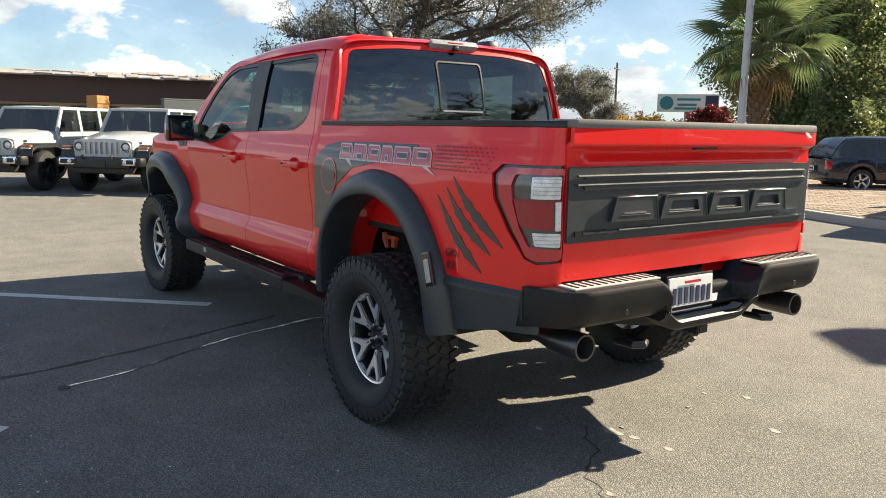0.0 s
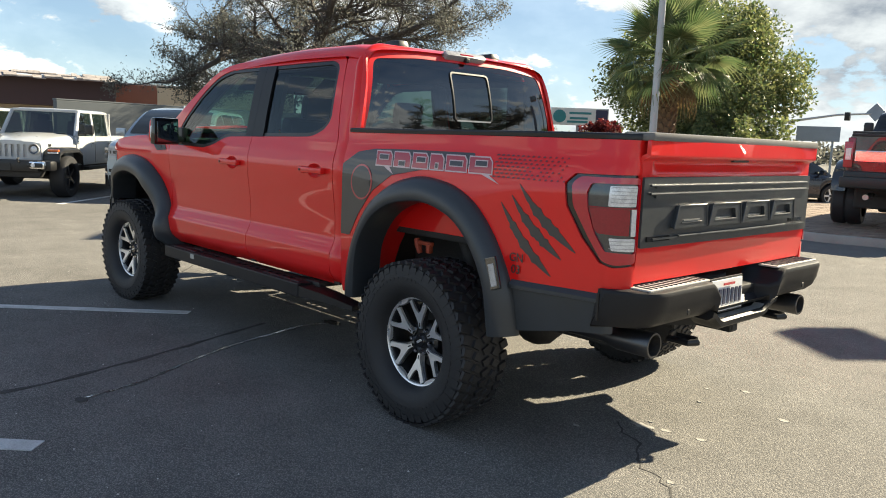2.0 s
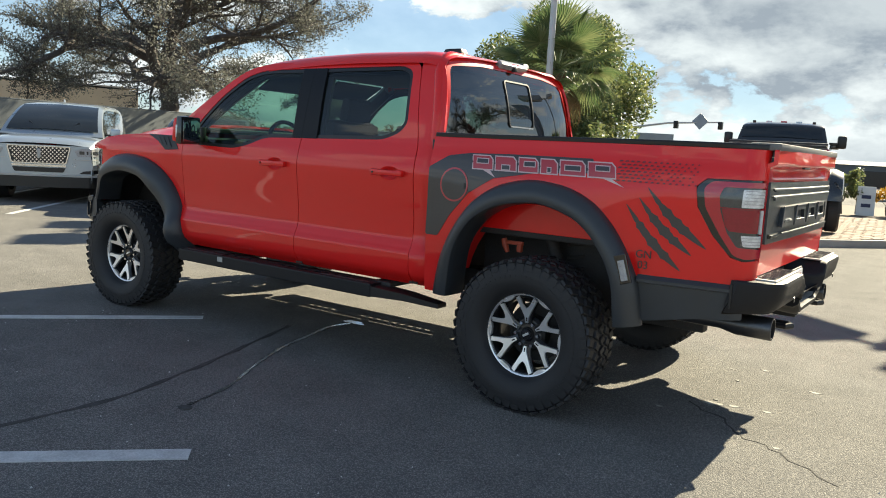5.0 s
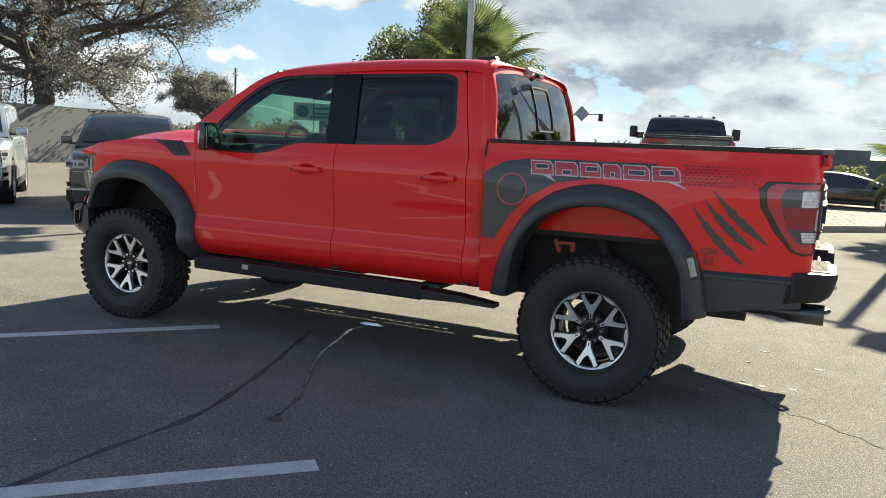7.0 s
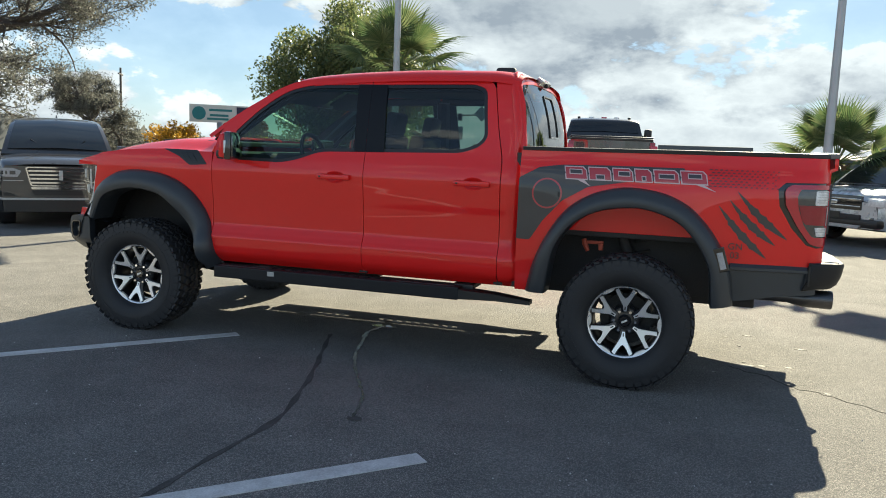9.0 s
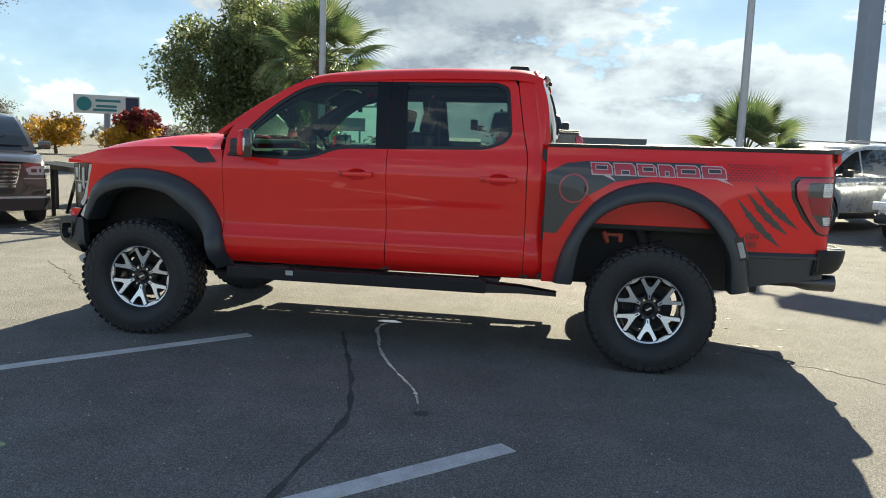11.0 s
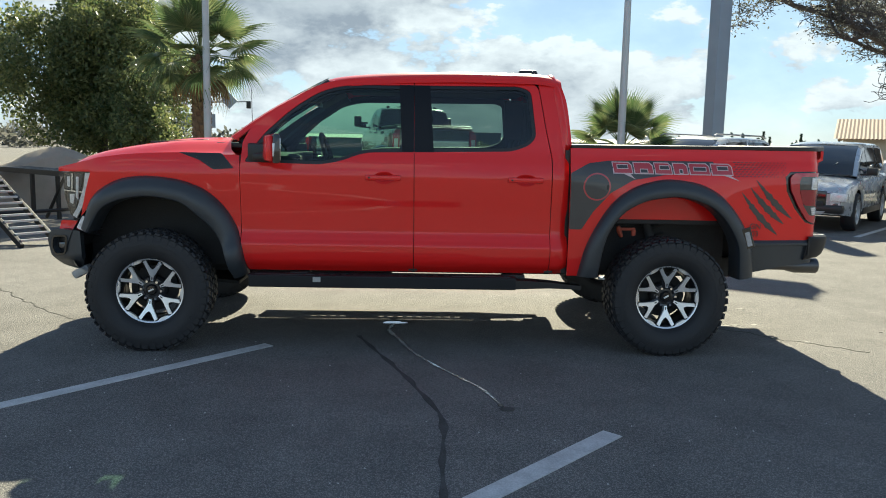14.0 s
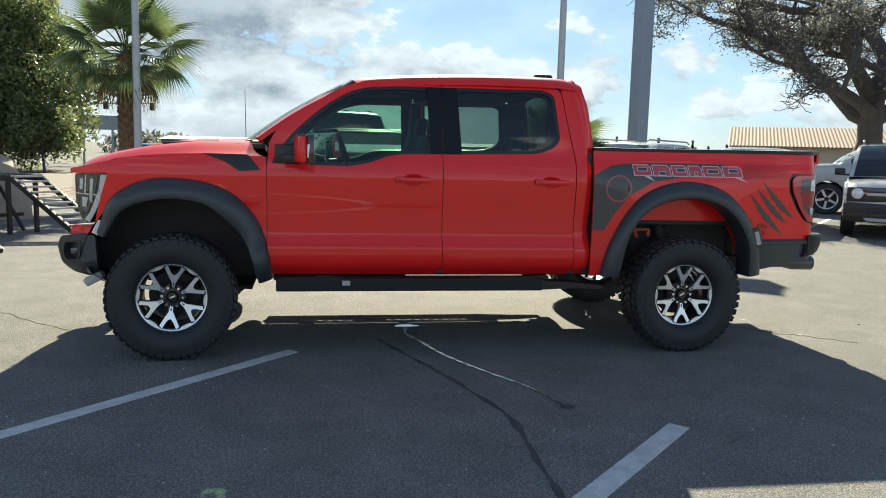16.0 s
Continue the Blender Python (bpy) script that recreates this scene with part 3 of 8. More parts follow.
def build_wheel(name):
    """One wheel about its own axle, its face towards +y."""
    w = thing(name, "", "")
    R, half = TYRE_R, 0.158
    prof = [(0.228, -half * 0.60), (0.238, -half * 0.72), (0.262, -half * 0.90), (0.32, -half * 1.0), (0.385, -half * 0.97), (R - 0.020, -half * 0.86), (R - 0.013, -half * 0.5), (R - 0.012, 0),
            (R - 0.013, half * 0.5), (R - 0.020, half * 0.86), (0.385, half * 0.97), (0.32, half * 1.0), (0.262, half * 0.90), (0.238, half * 0.72), (0.228, half * 0.50)]
    tyre = part("tyre", lathe(prof, 72), RUBBER, w, "black all-terrain tyre with chunky side lugs", True)
    bm = bmesh.new()
    count = 46
    for k in range(count):
        for row, (h, wd, ln_, ph) in enumerate(((-0.128, 0.054, 0.042, 0.0), (-0.064, 0.048, 0.040, 0.5), (0.0, 0.052, 0.036, 0.15), (0.064, 0.048, 0.040, 0.6), (0.128, 0.054, 0.042, 0.1))):
            a = 2 * math.pi * (k + ph) / count
            skew = (0.35, -0.5, 0.45, -0.5, -0.35)[row]
            r = Matrix.Rotation(-a, 4, "Y") @ Matrix.Translation((R - 0.008 - (0.005 if row in (0, 4) else 0), h, 0)) @ Matrix.Rotation(skew, 4, "X")
            g = bmesh.ops.create_cube(bm, size=1.0)["verts"]
            for v in g:
                k2 = 0.86 if v.co.x > 0 else 1.0
                v.co = r @ Vector((v.co.x * 0.014, v.co.y * wd * k2, v.co.z * ln_ * k2))
        for sgn in (-1, 1):
            a = 2 * math.pi * (k + (0.1 if sgn > 0 else 0)) / count
            long = 0.046 if k % 2 else 0.030
            r = Matrix.Rotation(-a, 4, "Y") @ Matrix.Translation((R - 0.026 - long / 2, sgn * 0.1515, 0)) @ Matrix.Rotation(-0.12 * sgn, 4, "Z")
            g = bmesh.ops.create_cube(bm, size=1.0)["verts"]
            for v in g:
                v.co = r @ Vector((v.co.x * long, v.co.y * 0.007, v.co.z * 0.040))
    part("tread_lug", bm, RUBBER, tyre)
    bm = bmesh.new()
    for k in range(64):
        a = 2 * math.pi * k / 64
        r = Matrix.Rotation(-a, 4, "Y") @ Matrix.Translation((0.335, half * 0.996, 0))
        add_box(bm, (0, 0, 0), (0.012 if 8 < k % 32 < 24 else 0.004, 0.004, 0.022), rot=None)
        for v in bm.verts[-8:]:
            v.co = r @ v.co
    part("raised_sidewall_mark", bm, RUBBER, tyre)
    rimp = [(0.205, -0.13), (0.215, -0.10), (0.20, -0.02), (0.203, 0.05), (0.214, 0.074), (0.230, 0.082), (0.236, 0.076), (0.232, 0.05), (0.222, -0.08), (0.234, -0.12)]
    rim = part("rim", lathe(rimp, 64, closed=True), ALLOYDARK, w, "dark painted alloy rim barrel", True)
    lip = lathe([(0.219, 0.074), (0.222, 0.083), (0.233, 0.088), (0.239, 0.083), (0.240, 0.074)], 72)
    # the lip widens midway between the spokes
    for k in range(6):
        mid = 2 * math.pi * (k + 0.5) / 6
        rows = []
        for i in range(9):
            a = mid + radians(12.5) * (i / 4 - 1)
            inn = 0.2225 - 0.0185 * (1 - abs(i / 4 - 1) ** 3)
            rows.append([lip.verts.new((rr * math.cos(a), yy, rr * math.sin(a))) for rr, yy in ((inn, 0.066), (inn + 0.002, 0.083), (0.224, 0.0845))])
        for p, q in zip(rows, rows[1:]):
            for i in range(2):
                lip.faces.new((p[i], p[i + 1], q[i + 1], q[i]))
    bmesh.ops.recalc_face_normals(lip, faces=lip.faces)
    part("machined_lip", lip, MACHINED, rim, "bright machined outer lip", True)
    part("brake_disc", lathe([(0.0, -0.05), (0.165, -0.05), (0.165, -0.08), (0.0, -0.08)], 40), UNDER, w, "dark brake disc", True)
    part("hub", lathe([(0.0, 0.054), (0.034, 0.054), (0.040, 0.046), (0.042, 0.040), (0.085, 0.036), (0.10, 0.02), (0.10, -0.04), (0.0, -0.04)], 36), ALLOYDARK, w, "", True)
    part("centre_cap", lathe([(0.0, 0.061), (0.030, 0.061), (0.034, 0.056), (0.034, 0.045)], 28), GLOSSBLACK, w, "", True)
    part("cap_badge", box((0, 0.062, 0), (0.040, 0.003, 0.012), 0.001), MACHINED, w)

    def face_y(x):
        return 0.060 + 0.16 * (x - 0.07)
    # one spoke: a stem that forks into two arms
    side = [(0.066, 0.0085), (0.098, 0.0125), (0.116, 0.0215), (0.150, 0.0395), (0.199, 0.0665), (0.2145, 0.0465), (0.176, 0.0265), (0.158, 0.0125), (0.150, 0.0)]
    for k in range(6):
        a = 2 * math.pi * k / 6
        rot = Matrix.Rotation(-a, 4, "Y")
        bm = bmesh.new()
        for sg in (-1, 1):
            pts = [(0.06, 0.030, 0.006 * sg), (0.112, 0.040, 0.012 * sg), (0.155, 0.048, 0.030 * sg), (0.212, 0.058, 0.058 * sg)]
            add_tube(bm, pts, [0.020, 0.017, 0.0155, 0.0165], 6)
        bm.transform(rot)
        spoke = part("spoke", bm, ALLOYDARK, w, "", True)
        bm = bmesh.new()
        for sg in (-1, 1):
            lo = [bm.verts.new((x, face_y(x) - 0.012, z * sg)) for x, z in side]
            hi = [bm.verts.new((x, face_y(x), z * sg * 0.97)) for x, z in side]
            lo.append(bm.verts.new((0.066, face_y(0.066) - 0.012, 0)))
            hi.append(bm.verts.new((0.066, face_y(0.066), 0)))
            nn = len(hi)
            for i in range(nn - 2):
                bm.faces.new((lo[i], lo[i + 1], hi[i + 1], hi[i]))
            bm.faces.new((hi[0], hi[1], hi[8], hi[9]))
            bm.faces.new((hi[1], hi[2], hi[7], hi[8]))
            bm.faces.new((hi[2], hi[3], hi[6], hi[7]))
            bm.faces.new((hi[3], hi[4], hi[5], hi[6]))
        bmesh.ops.remove_doubles(bm, verts=bm.verts, dist=1e-5)
        bmesh.ops.recalc_face_normals(bm, faces=bm.faces)
        bm.transform(rot)
        part("machined_face", bm, MACHINED, spoke, "bright machined spoke face")
        sl = box((0.086, face_y(0.086) + 0.0005, 0), (0.022, 0.003, 0.007), 0.001)
        sl.transform(rot)
        part("spoke_slot", sl, ALLOYDARK, spoke)
        b2 = lathe([(0.0, 0.060), (0.009, 0.060), (0.011, 0.054), (0.011, 0.03)], 8)
        b2.transform(Matrix.Rotation(-a - math.pi / 6, 4, "Y") @ Matrix.Translation((0.068, 0, 0)))
        part("lug_nut", b2, CHROME, w, "", True)
    return w


def flare_ring(outer, inner, sg, base, lip_y, tail_out):
    """A moulded wheel-arch flare: rounded, standing out from the body, turned in at its inner edge."""
    n = 40
    o, i_ = curve2(outer, n), curve2(inner, n)
    rings = []
    for (xo, zo), (xi, zi) in zip(o, i_):
        row = []
        yb = base(xo, zo)
        for t, out in ((0.0, -0.012), (0.0, 0.012), (0.06, 0.035), (0.22, 0.072), (0.5, 0.094), (0.8, 0.10), (0.95, 0.092), (1.0, 0.075), (1.02, 0.02), (1.03, -0.12)):
            row.append((xo + (xi - xo) * t, sg * (yb + out * lip_y), zo + (zi - zo) * t))
        rings.append(row)
    return loft(rings)


def build_truck():
    T = thing("pickup_truck", "red-orange crew-cab off-road pickup with dark fender flares and graphics", "pickup truck")
    cab = part("cab_floor", box((1.95, 0, 0.60), (2.3, 1.80, 0.06), 0.02), UNDER, T)
    for sg in (1, -1):
        H = (0, sg, 0)
        fs, bs = sided(cab_side, sg), sided(bed_side, sg)
        # the rounded hand cups behind the door handles
        def cup(hx, k=1.0):
            return [(hx + 0.078 * k * math.cos(a), 1.240 + 0.043 * k * math.sin(a)) for a in (2 * math.pi * q / 28 for q in range(28))]
        # front door
        door_f = fillet([(3.060, 0.56, 0.03), (3.062, 1.30, 0.02), (3.05, 1.475, 0.02), (2.995, 1.578, 0.1), (2.80, 1.722, 0.1), (2.60, 1.852, 0.1), (2.47, 1.908, 0.1), (2.28, 1.940, 0.1), (1.851, 1.950, 0.004), (1.838, 0.56, 0.012)])
        fd = panel("front_door", door_f, fs, RED, T, holes=[fillet(WIN_F), cup(2.055)], hint=H, step=0.032, vcuts=(0.75, 0.77, 0.785, 0.80, 0.82, 0.84, 0.86, 0.88), label="red front door")
        door_r = fillet([(1.846, 1.950, 0.004), (1.10, 1.950, 0.05), (0.96, 1.925, 0.06), (0.905, 1.60, 0.05), (0.862, 1.40, 0.05), (0.858, 0.70, 0.05), (0.862, 0.56, 0.03), (1.833, 0.56, 0.012)])
        rd = panel("rear_door", door_r, fs, RED, T, holes=[fillet(WIN_R), cup(1.045)], hint=H, step=0.032, vcuts=(0.75, 0.77, 0.785, 0.80, 0.82, 0.84, 0.86, 0.88), label="red rear door")
        for dr, win, gl in ((fd, WIN_F, GLASS_FRONT), (rd, WIN_R, GLASS_REAR)):
            panel("window_seal", fillet(inset(win, 0.002)), fs, BLACK, dr, holes=[fillet(inset(win, 0.024))], hint=H, off=-0.004, depth=0.01, label="black rubber window seal")
            panel("window_glass", fillet(inset(win, 0.012)), fs, gl, dr, hint=H, off=-0.010, depth=0, label="tinted door glass")
        for outl, win, dr in ((door_f, WIN_F, fd), (door_r, WIN_R, rd)):
            us = [p[0] for p in outl]
            um = (max(us) + min(us)) / 2
            trim = [(um + (u - um) * 0.985, 1.25 + (v - 1.25) * 0.985) for u, v in outl]
            panel("door_trim", trim, fs, CLOTH, dr, holes=[fillet(inset(win, 0.030))], hint=H, off=-0.045, depth=0.02, step=0.09, label="black inner door trim")
        panel("pillar_cover", [(1.955, 1.897), (1.8492, 1.897), (1.8445, 1.426), (1.930, 1.426)], fs, PILLARBLACK, fd, hint=H, off=0.003, depth=0.012, label="black pillar trim")
        panel("pillar_cover", [(1.8475, 1.897), (1.735, 1.897), (1.705, 1.426), (1.8430, 1.426)], fs, PILLARBLACK, rd, hint=H, off=0.003, depth=0.012, label="black pillar trim")
        for hx, dr in ((2.06, fd), (1.05, rd)):
            bm = bmesh.new()
            y0 = side_prof(1.23)
            for e0, e1, wdt in ((-0.125, 0.125, 0.034), (-0.125, -0.065, 0.040), (0.07, 0.125, 0.040)):
                add_box(bm, (hx + (e0 + e1) / 2, sg * (y0 + (0.026 if wdt < 0.04 else 0.016)), 1.242), (e1 - e0, 0.022 if wdt < 0.04 else 0.034, wdt), 0.010)
            part("door_handle", bm, RED, dr, "body-coloured pull handle", True)

            def cupfn(u, v, hx=hx):
                p = cab_side(u, v)
                r2 = ((u - hx + 0.005) / 0.078) ** 2 + ((v - 1.240) / 0.043) ** 2
                return Vector((p.x, sg * (p.y - 0.032 * max(0, 1 - r2)), p.z))
            panel("hand_cup", cup(hx - 0.005), cupfn, RED, dr, hint=H, depth=0.0, step=0.012)
            part("lock_dot", box((hx + 0.098, sg * (y0 + 0.040), 1.242), (0.012, 0.004, 0.012), 0.001), BLACK, dr)
        for gx, z0, z1 in ((3.064, 0.57, 1.38), (1.842, 0.57, 1.42), (0.855, 0.57, 1.40), (0.731, 0.57, 1.46)):
            part("gap_backing", box((gx, sg * 0.925, (z0 + z1) / 2), (0.06, 0.012, z1 - z0)), BLACK, T)
        # cab corner and sill
        corner = fillet([(0.854, 0.56, 0.02), (0.855, 1.40, 0.05), (0.899, 1.60, 0.05), (0.955, 1.93, 0.02), (0.95, 1.958, 0.01), (0.80, 1.945, 0.05), (0.745, 1.80, 0.2), (0.71, 1.50, 0.1), (0.736, 1.46, 0.02), (0.728, 0.56, 0.02)])

        def cornerfn(u, v, sg=sg):
            p = cab_side(u, v)
            return Vector((p.x, sg * (p.y - 0.03 * smooth01((0.83 - u) / 0.11) ** 2), p.z))
        panel("cab_corner", corner, cornerfn, RED, T, hint=H, step=0.04, label="red cab corner")
        panel("sill", fillet([(3.05, 0.538), (3.05, 0.558), (0.73, 0.558), (0.73, 0.538)], 0.004), fs, BLACK, T, hint=H, off=-0.05, label="black lower sill")
        # fender
        arch = curve2(FLARE_F_IN[::-1], 30)
        fender = [(3.0655, 0.56), (3.0655, 1.30), (3.072, 1.378), (3.48, 1.392), (3.70, 1.384), (3.88, 1.368), (4.04, 1.345), (4.10, 1.325), (4.09, 1.235), (4.13, 1.12), (4.17, 0.99), (4.19, 0.90)]
        arch_up = curve2(FLARE_F_OUT, 30)
        inner = [(x - 0.03 if x > 3.6 else x + 0.03, z - 0.04) for x, z in arch_up if z > 0.62]
        panel("front_fender", fender + inner, fs, RED, T, hint=H, step=0.04, label="red front fender")
        vent = fillet([(3.485, 1.392), (3.19, 1.39), (3.105, 1.288), (3.245, 1.278), (3.335, 1.34)], 0.012)
        fv = panel("fender_vent", vent, fs, BLACK, T, hint=H, off=0.004, depth=0.012, label="black slotted fender vent")
        for k in range(3):
            x0 = 3.18 + 0.05 * k
            panel("vent_blade", [(x0, 1.30 + 0.012 * k), (x0 + 0.035, 1.30 + 0.012 * k), (x0 + 0.095, 1.378), (x0 + 0.06, 1.378)], fs, BLACK, fv, hint=H, off=0.008, depth=0.003)
        ff = part("front_flare", flare_ring(FLARE_F_OUT, FLARE_F_IN, sg, lambda x, z: cab_side(x, z).y, 0.95, 0), FLARE, T, "dark grey moulded wheel-arch flare", True)
        rf = part("rear_flare", flare_ring(FLARE_R_OUT, FLARE_R_IN, sg, lambda x, z: bed_side(-x, z).y, 0.85, 0), FLARE, T, "dark grey moulded wheel-arch flare", True)
        part("marker_frame", box((-0.545, sg * 1.078, 0.865), (0.066, 0.014, 0.150), 0.004, Matrix.Rotation(0.30, 4, "Y")), GLOSSBLACK, rf)
        part("side_marker", box((-0.548, sg * 1.082, 0.858), (0.036, 0.014, 0.105), 0.004, Matrix.Rotation(0.30, 4, "Y")), LAMPMID, rf, "pale side marker lamp")
        part("side_marker", box((4.155, sg * 0.985, 0.885), (0.05, 0.012, 0.10), 0.006, Matrix.Rotation(-0.45, 4, "Y")), LAMPCLEAR, ff, "clear side marker lamp")
        # bed side, with the lamp cut out of its rear corner
        send = BED_S0 + BED_R * math.pi / 2 + 0.004
        lampcut = [(send, 1.345), (0.88, 1.340), (0.838, 1.300), (0.852, 1.20), (0.93, 1.07), (1.02, 0.972), (1.08, 0.955), (send, 0.965)]
        arch_r = [(-x, z - 0.02) for x, z in curve2(FLARE_R_OUT, 30)]
        arch_in = [(s * 0.955, z - 0.02) for s, z in arch_r if z > 0.60]
        bedp = [(-0.728, 0.56), (-0.728, 1.478), (0.0, 1.483), (1.0, 1.488), (send, 1.488)] + lampcut + [(send, 0.842), (0.63, 0.838), (0.60, 0.80)] + arch_in[::-1] + [(-0.64, 0.56)]
        bd = panel("bed_side", bedp, bs, RED, T, hint=H, step=0.045, ucuts=(BED_S0,), label="red cargo-bed side")
        panel("lower_valance", fillet([(0.58, 0.832), (1.10, 0.836), (1.10, 0.675), (0.90, 0.655), (0.60, 0.60), (0.55, 0.60)], 0.01), bs, FLARE, T, hint=H, off=0.004, label="dark grey lower quarter cladding")
        ledge = []
        for k in range(11):
            s_ = 0.60 + 0.49 * k / 10
            p0 = bed_side(s_, 0.835)
            ledge.append([(p0.x, sg * (p0.y + a), z_) for a, z_ in ((-0.004, 0.842), (0.004, 0.841), (0.024, 0.822), (0.024, 0.806), (0.0, 0.80))])
        part("valance_ledge", loft(ledge), FLARE, T, "sloping top edge of the quarter cladding")
        # tail lamp
        lo = fillet(lampcut, 0.03)
        tl = panel("tail_lamp", lo, bs, GLOSSBLACK, T, hint=H, off=-0.012, depth=0.03, step=0.03, label="wraparound red tail lamp with clear sections")
        ring_o = fillet([(u + 0.024 * smooth01((1.08 - u) / 0.15), v, r_) for u, v, r_ in inset([(u, v, 0.03) for u, v in lampcut], 0.012)])
        lens_o = [(send - 0.016, 1.308), (0.965, 1.303), (0.948, 1.262), (0.958, 1.19), (0.995, 1.09), (1.045, 1.022), (send - 0.016, 1.016)]
        panel("outer_lens", ring_o, bs, LAMPRED, tl, holes=[fillet(lens_o, 0.012)], hint=H, off=0.006, depth=0.014, step=0.03, label="red outer lens frame")
        panel("smoked_lens", fillet(lens_o, 0.012), bs, LAMPGREY, tl, hint=H, off=-0.004, depth=0.0, step=0.03, label="smoked inner lens")
        panel("reversing_lens", fillet([(send - 0.020, 1.300), (1.052, 1.297), (1.050, 1.212), (send - 0.020, 1.214)], 0.006), bs, LAMPCLEAR, tl, hint=H, off=0.002, depth=0.01, step=0.03, label="clear ribbed upper lens")
        panel("stop_lens", fillet([(send - 0.050, 1.202), (0.962, 1.202), (0.985, 1.120), (1.005, 1.096), (send - 0.050, 1.092)], 0.008), bs, LAMPREDDARK, tl, hint=H, off=0.003, depth=0.01, step=0.03, label="dark red stop lens")
        panel("white_strip", fillet([(send - 0.018, 1.206), (send - 0.042, 1.206), (send - 0.042, 1.090), (send - 0.018, 1.090)], 0.005), bs, LAMPCLEAR, tl, hint=H, off=0.004, depth=0.008, step=0.03)
        panel("lower_lens", fillet([(send - 0.018, 1.080), (1.058, 1.080), (1.072, 1.028), (send - 0.018, 1.025)], 0.006), bs, LAMPCLEAR, tl, hint=H, off=0.003, depth=0.01, step=0.03, label="clear ribbed lower lens")
        for z_, n_ in ((1.228, 5), (1.036, 3)):
            for k in range(n_):
                panel("lens_rib", [(send - 0.022, z_ + 0.0155 * k), (1.062, z_ + 0.0155 * k), (1.062, z_ + 0.003 + 0.0155 * k), (send - 0.022, z_ + 0.003 + 0.0155 * k)], bs, LAMPMID, tl, hint=H, off=0.0055, depth=0.003, step=0.03)
        panel("lens_divider", [(send - 0.018, 1.2035), (0.955, 1.2035), (0.955, 1.209), (send - 0.018, 1.209)], bs, LAMPREDDARK, tl, hint=H, off=0.007, depth=0.006, step=0.03)
        # bed rail cap
        bm = bmesh.new()
        rail = []
        for k in range(24):
            s = -0.72 + (send - 0.04 + 0.72) * k / 23
            p0 = bed_side(s, 1.488)
            q = Vector((p0.x, sg * p0.y, 1.478 + 0.012 * smooth01((s + 0.7) / 1.7)))
            rail.append([q + Vector((0, sg * a, b)) for a, b in ((0.006, 0.0), (0.008, 0.016), (0.002, 0.024), (-0.06, 0.026), (-0.09, 0.020), (-0.09, -0.03))])
        part("bed_rail_cap", loft(rail), BLACK, T, "black bed rail cap", True)
        part("bed_inner_wall", box((-0.16, sg * 0.765, 1.20), (1.76, 0.03, 0.54), 0.01), UNDER, T)
        # graphics on the bed side
        pl = fillet([(-0.728, 1.30), (-0.60, 1.372), (-0.46, 1.392), (-0.20, 1.398), (0.30, 1.40), (0.30, 1.325), (-0.02, 1.305), (-0.28, 1.26), (-0.44, 1.165), (-0.56, 1.03), (-0.64, 0.90), (-0.728, 0.90)], 0.012)
        panel("side_graphic", pl, bs, DECAL, bd, hint=H, off=0.003, depth=0.0025, step=0.05, label="dark grey matt side graphic")

        def slab(s0, z0, w, h, lean, t):
            c = 0.022
            o = [(s0 + lean, z0 + h), (s0 + w + lean - c, z0 + h), (s0 + w + lean * 0.8, z0 + h - c), (s0 + w, z0), (s0, z0)]
            i_ = [(s0 + lean + t, z0 + h - t), (s0 + w + lean - c - t * 0.4, z0 + h - t), (s0 + w + lean * 0.8 - t, z0 + h - c - t * 0.4), (s0 + w - t, z0 + t), (s0 + t, z0 + t)]
            return o, i_
        x = -0.430
        for k, w in enumerate((0.150, 0.150, 0.135, 0.115, 0.160, 0.165)):
            o, i_ = slab(x + 0.004, 1.302, w - 0.008, 0.084, -0.014 if sg > 0 else 0.014, 0.0065)
            panel("block_mark", o, bs, DECALPALE, bd, holes=[i_], hint=H, off=0.005, depth=0.002, step=0.06)
            panel("block_fill", i_, bs, DECALRED, bd, hint=H, off=0.0055, depth=0.0, step=0.06)
            cx = x + w * (0.46, 0.5, 0.52, 0.5, 0.48, 0.5)[k]
            g = (0.24, 0.16, 0.24, 0.08, 0.27, 0.22)[k] * w
            zc = (1.352, 1.324, 1.350, 1.326, 1.344, 1.352)[k]
            gap = [(cx - g - 0.004, zc + 0.011), (cx + g - 0.004, zc + 0.011), (cx + g, zc - 0.011), (cx - g, zc - 0.011)]
            panel("block_gap_edge", [(u + (0.005 if u > cx else -0.005), v + (0.005 if v > zc else -0.005)) for u, v in gap], bs, DECALPALE, bd, hint=H, off=0.0062, depth=0.0, step=0.06)
            panel("block_gap", gap, bs, DECAL, bd, hint=H, off=0.0070, depth=0.0, step=0.06)
            x += w
        for a, b in ((-0.36, -0.30), (0.36, 0.455)):
            panel("block_tail", [(a, 1.306), (a + 0.05, 1.306), (b + 0.035, 1.264)], bs, DECALPALE, bd, hint=H, off=0.005, depth=0.002)
        bm_list = []
        for r_ in range(7):
            for c_ in range(15):
                s0 = 0.440 + 0.030 * c_ + 0.015 * (r_ % 2)
                if s0 > 0.84 or random.random() < 0.10 * c_ / 8:
                    continue
                z0 = 1.300 + 0.0165 * r_
                w = 0.021 * (1 - 0.045 * c_)
                bm_list.append((s0, z0, w))
        dots_v, dots_f = [], []
        for s0, z0, w in bm_list:
            k = len(dots_v)
            for du, dv in ((0, -0.004), (w, -0.002), (w, 0.004), (0.004, 0.004)):
                p = bs(s0 + du, z0 + dv)
                dots_v.append((p.x, p.y + sg * 0.004, p.z))
            dots_f.append((k, k + 1, k + 2, k + 3))
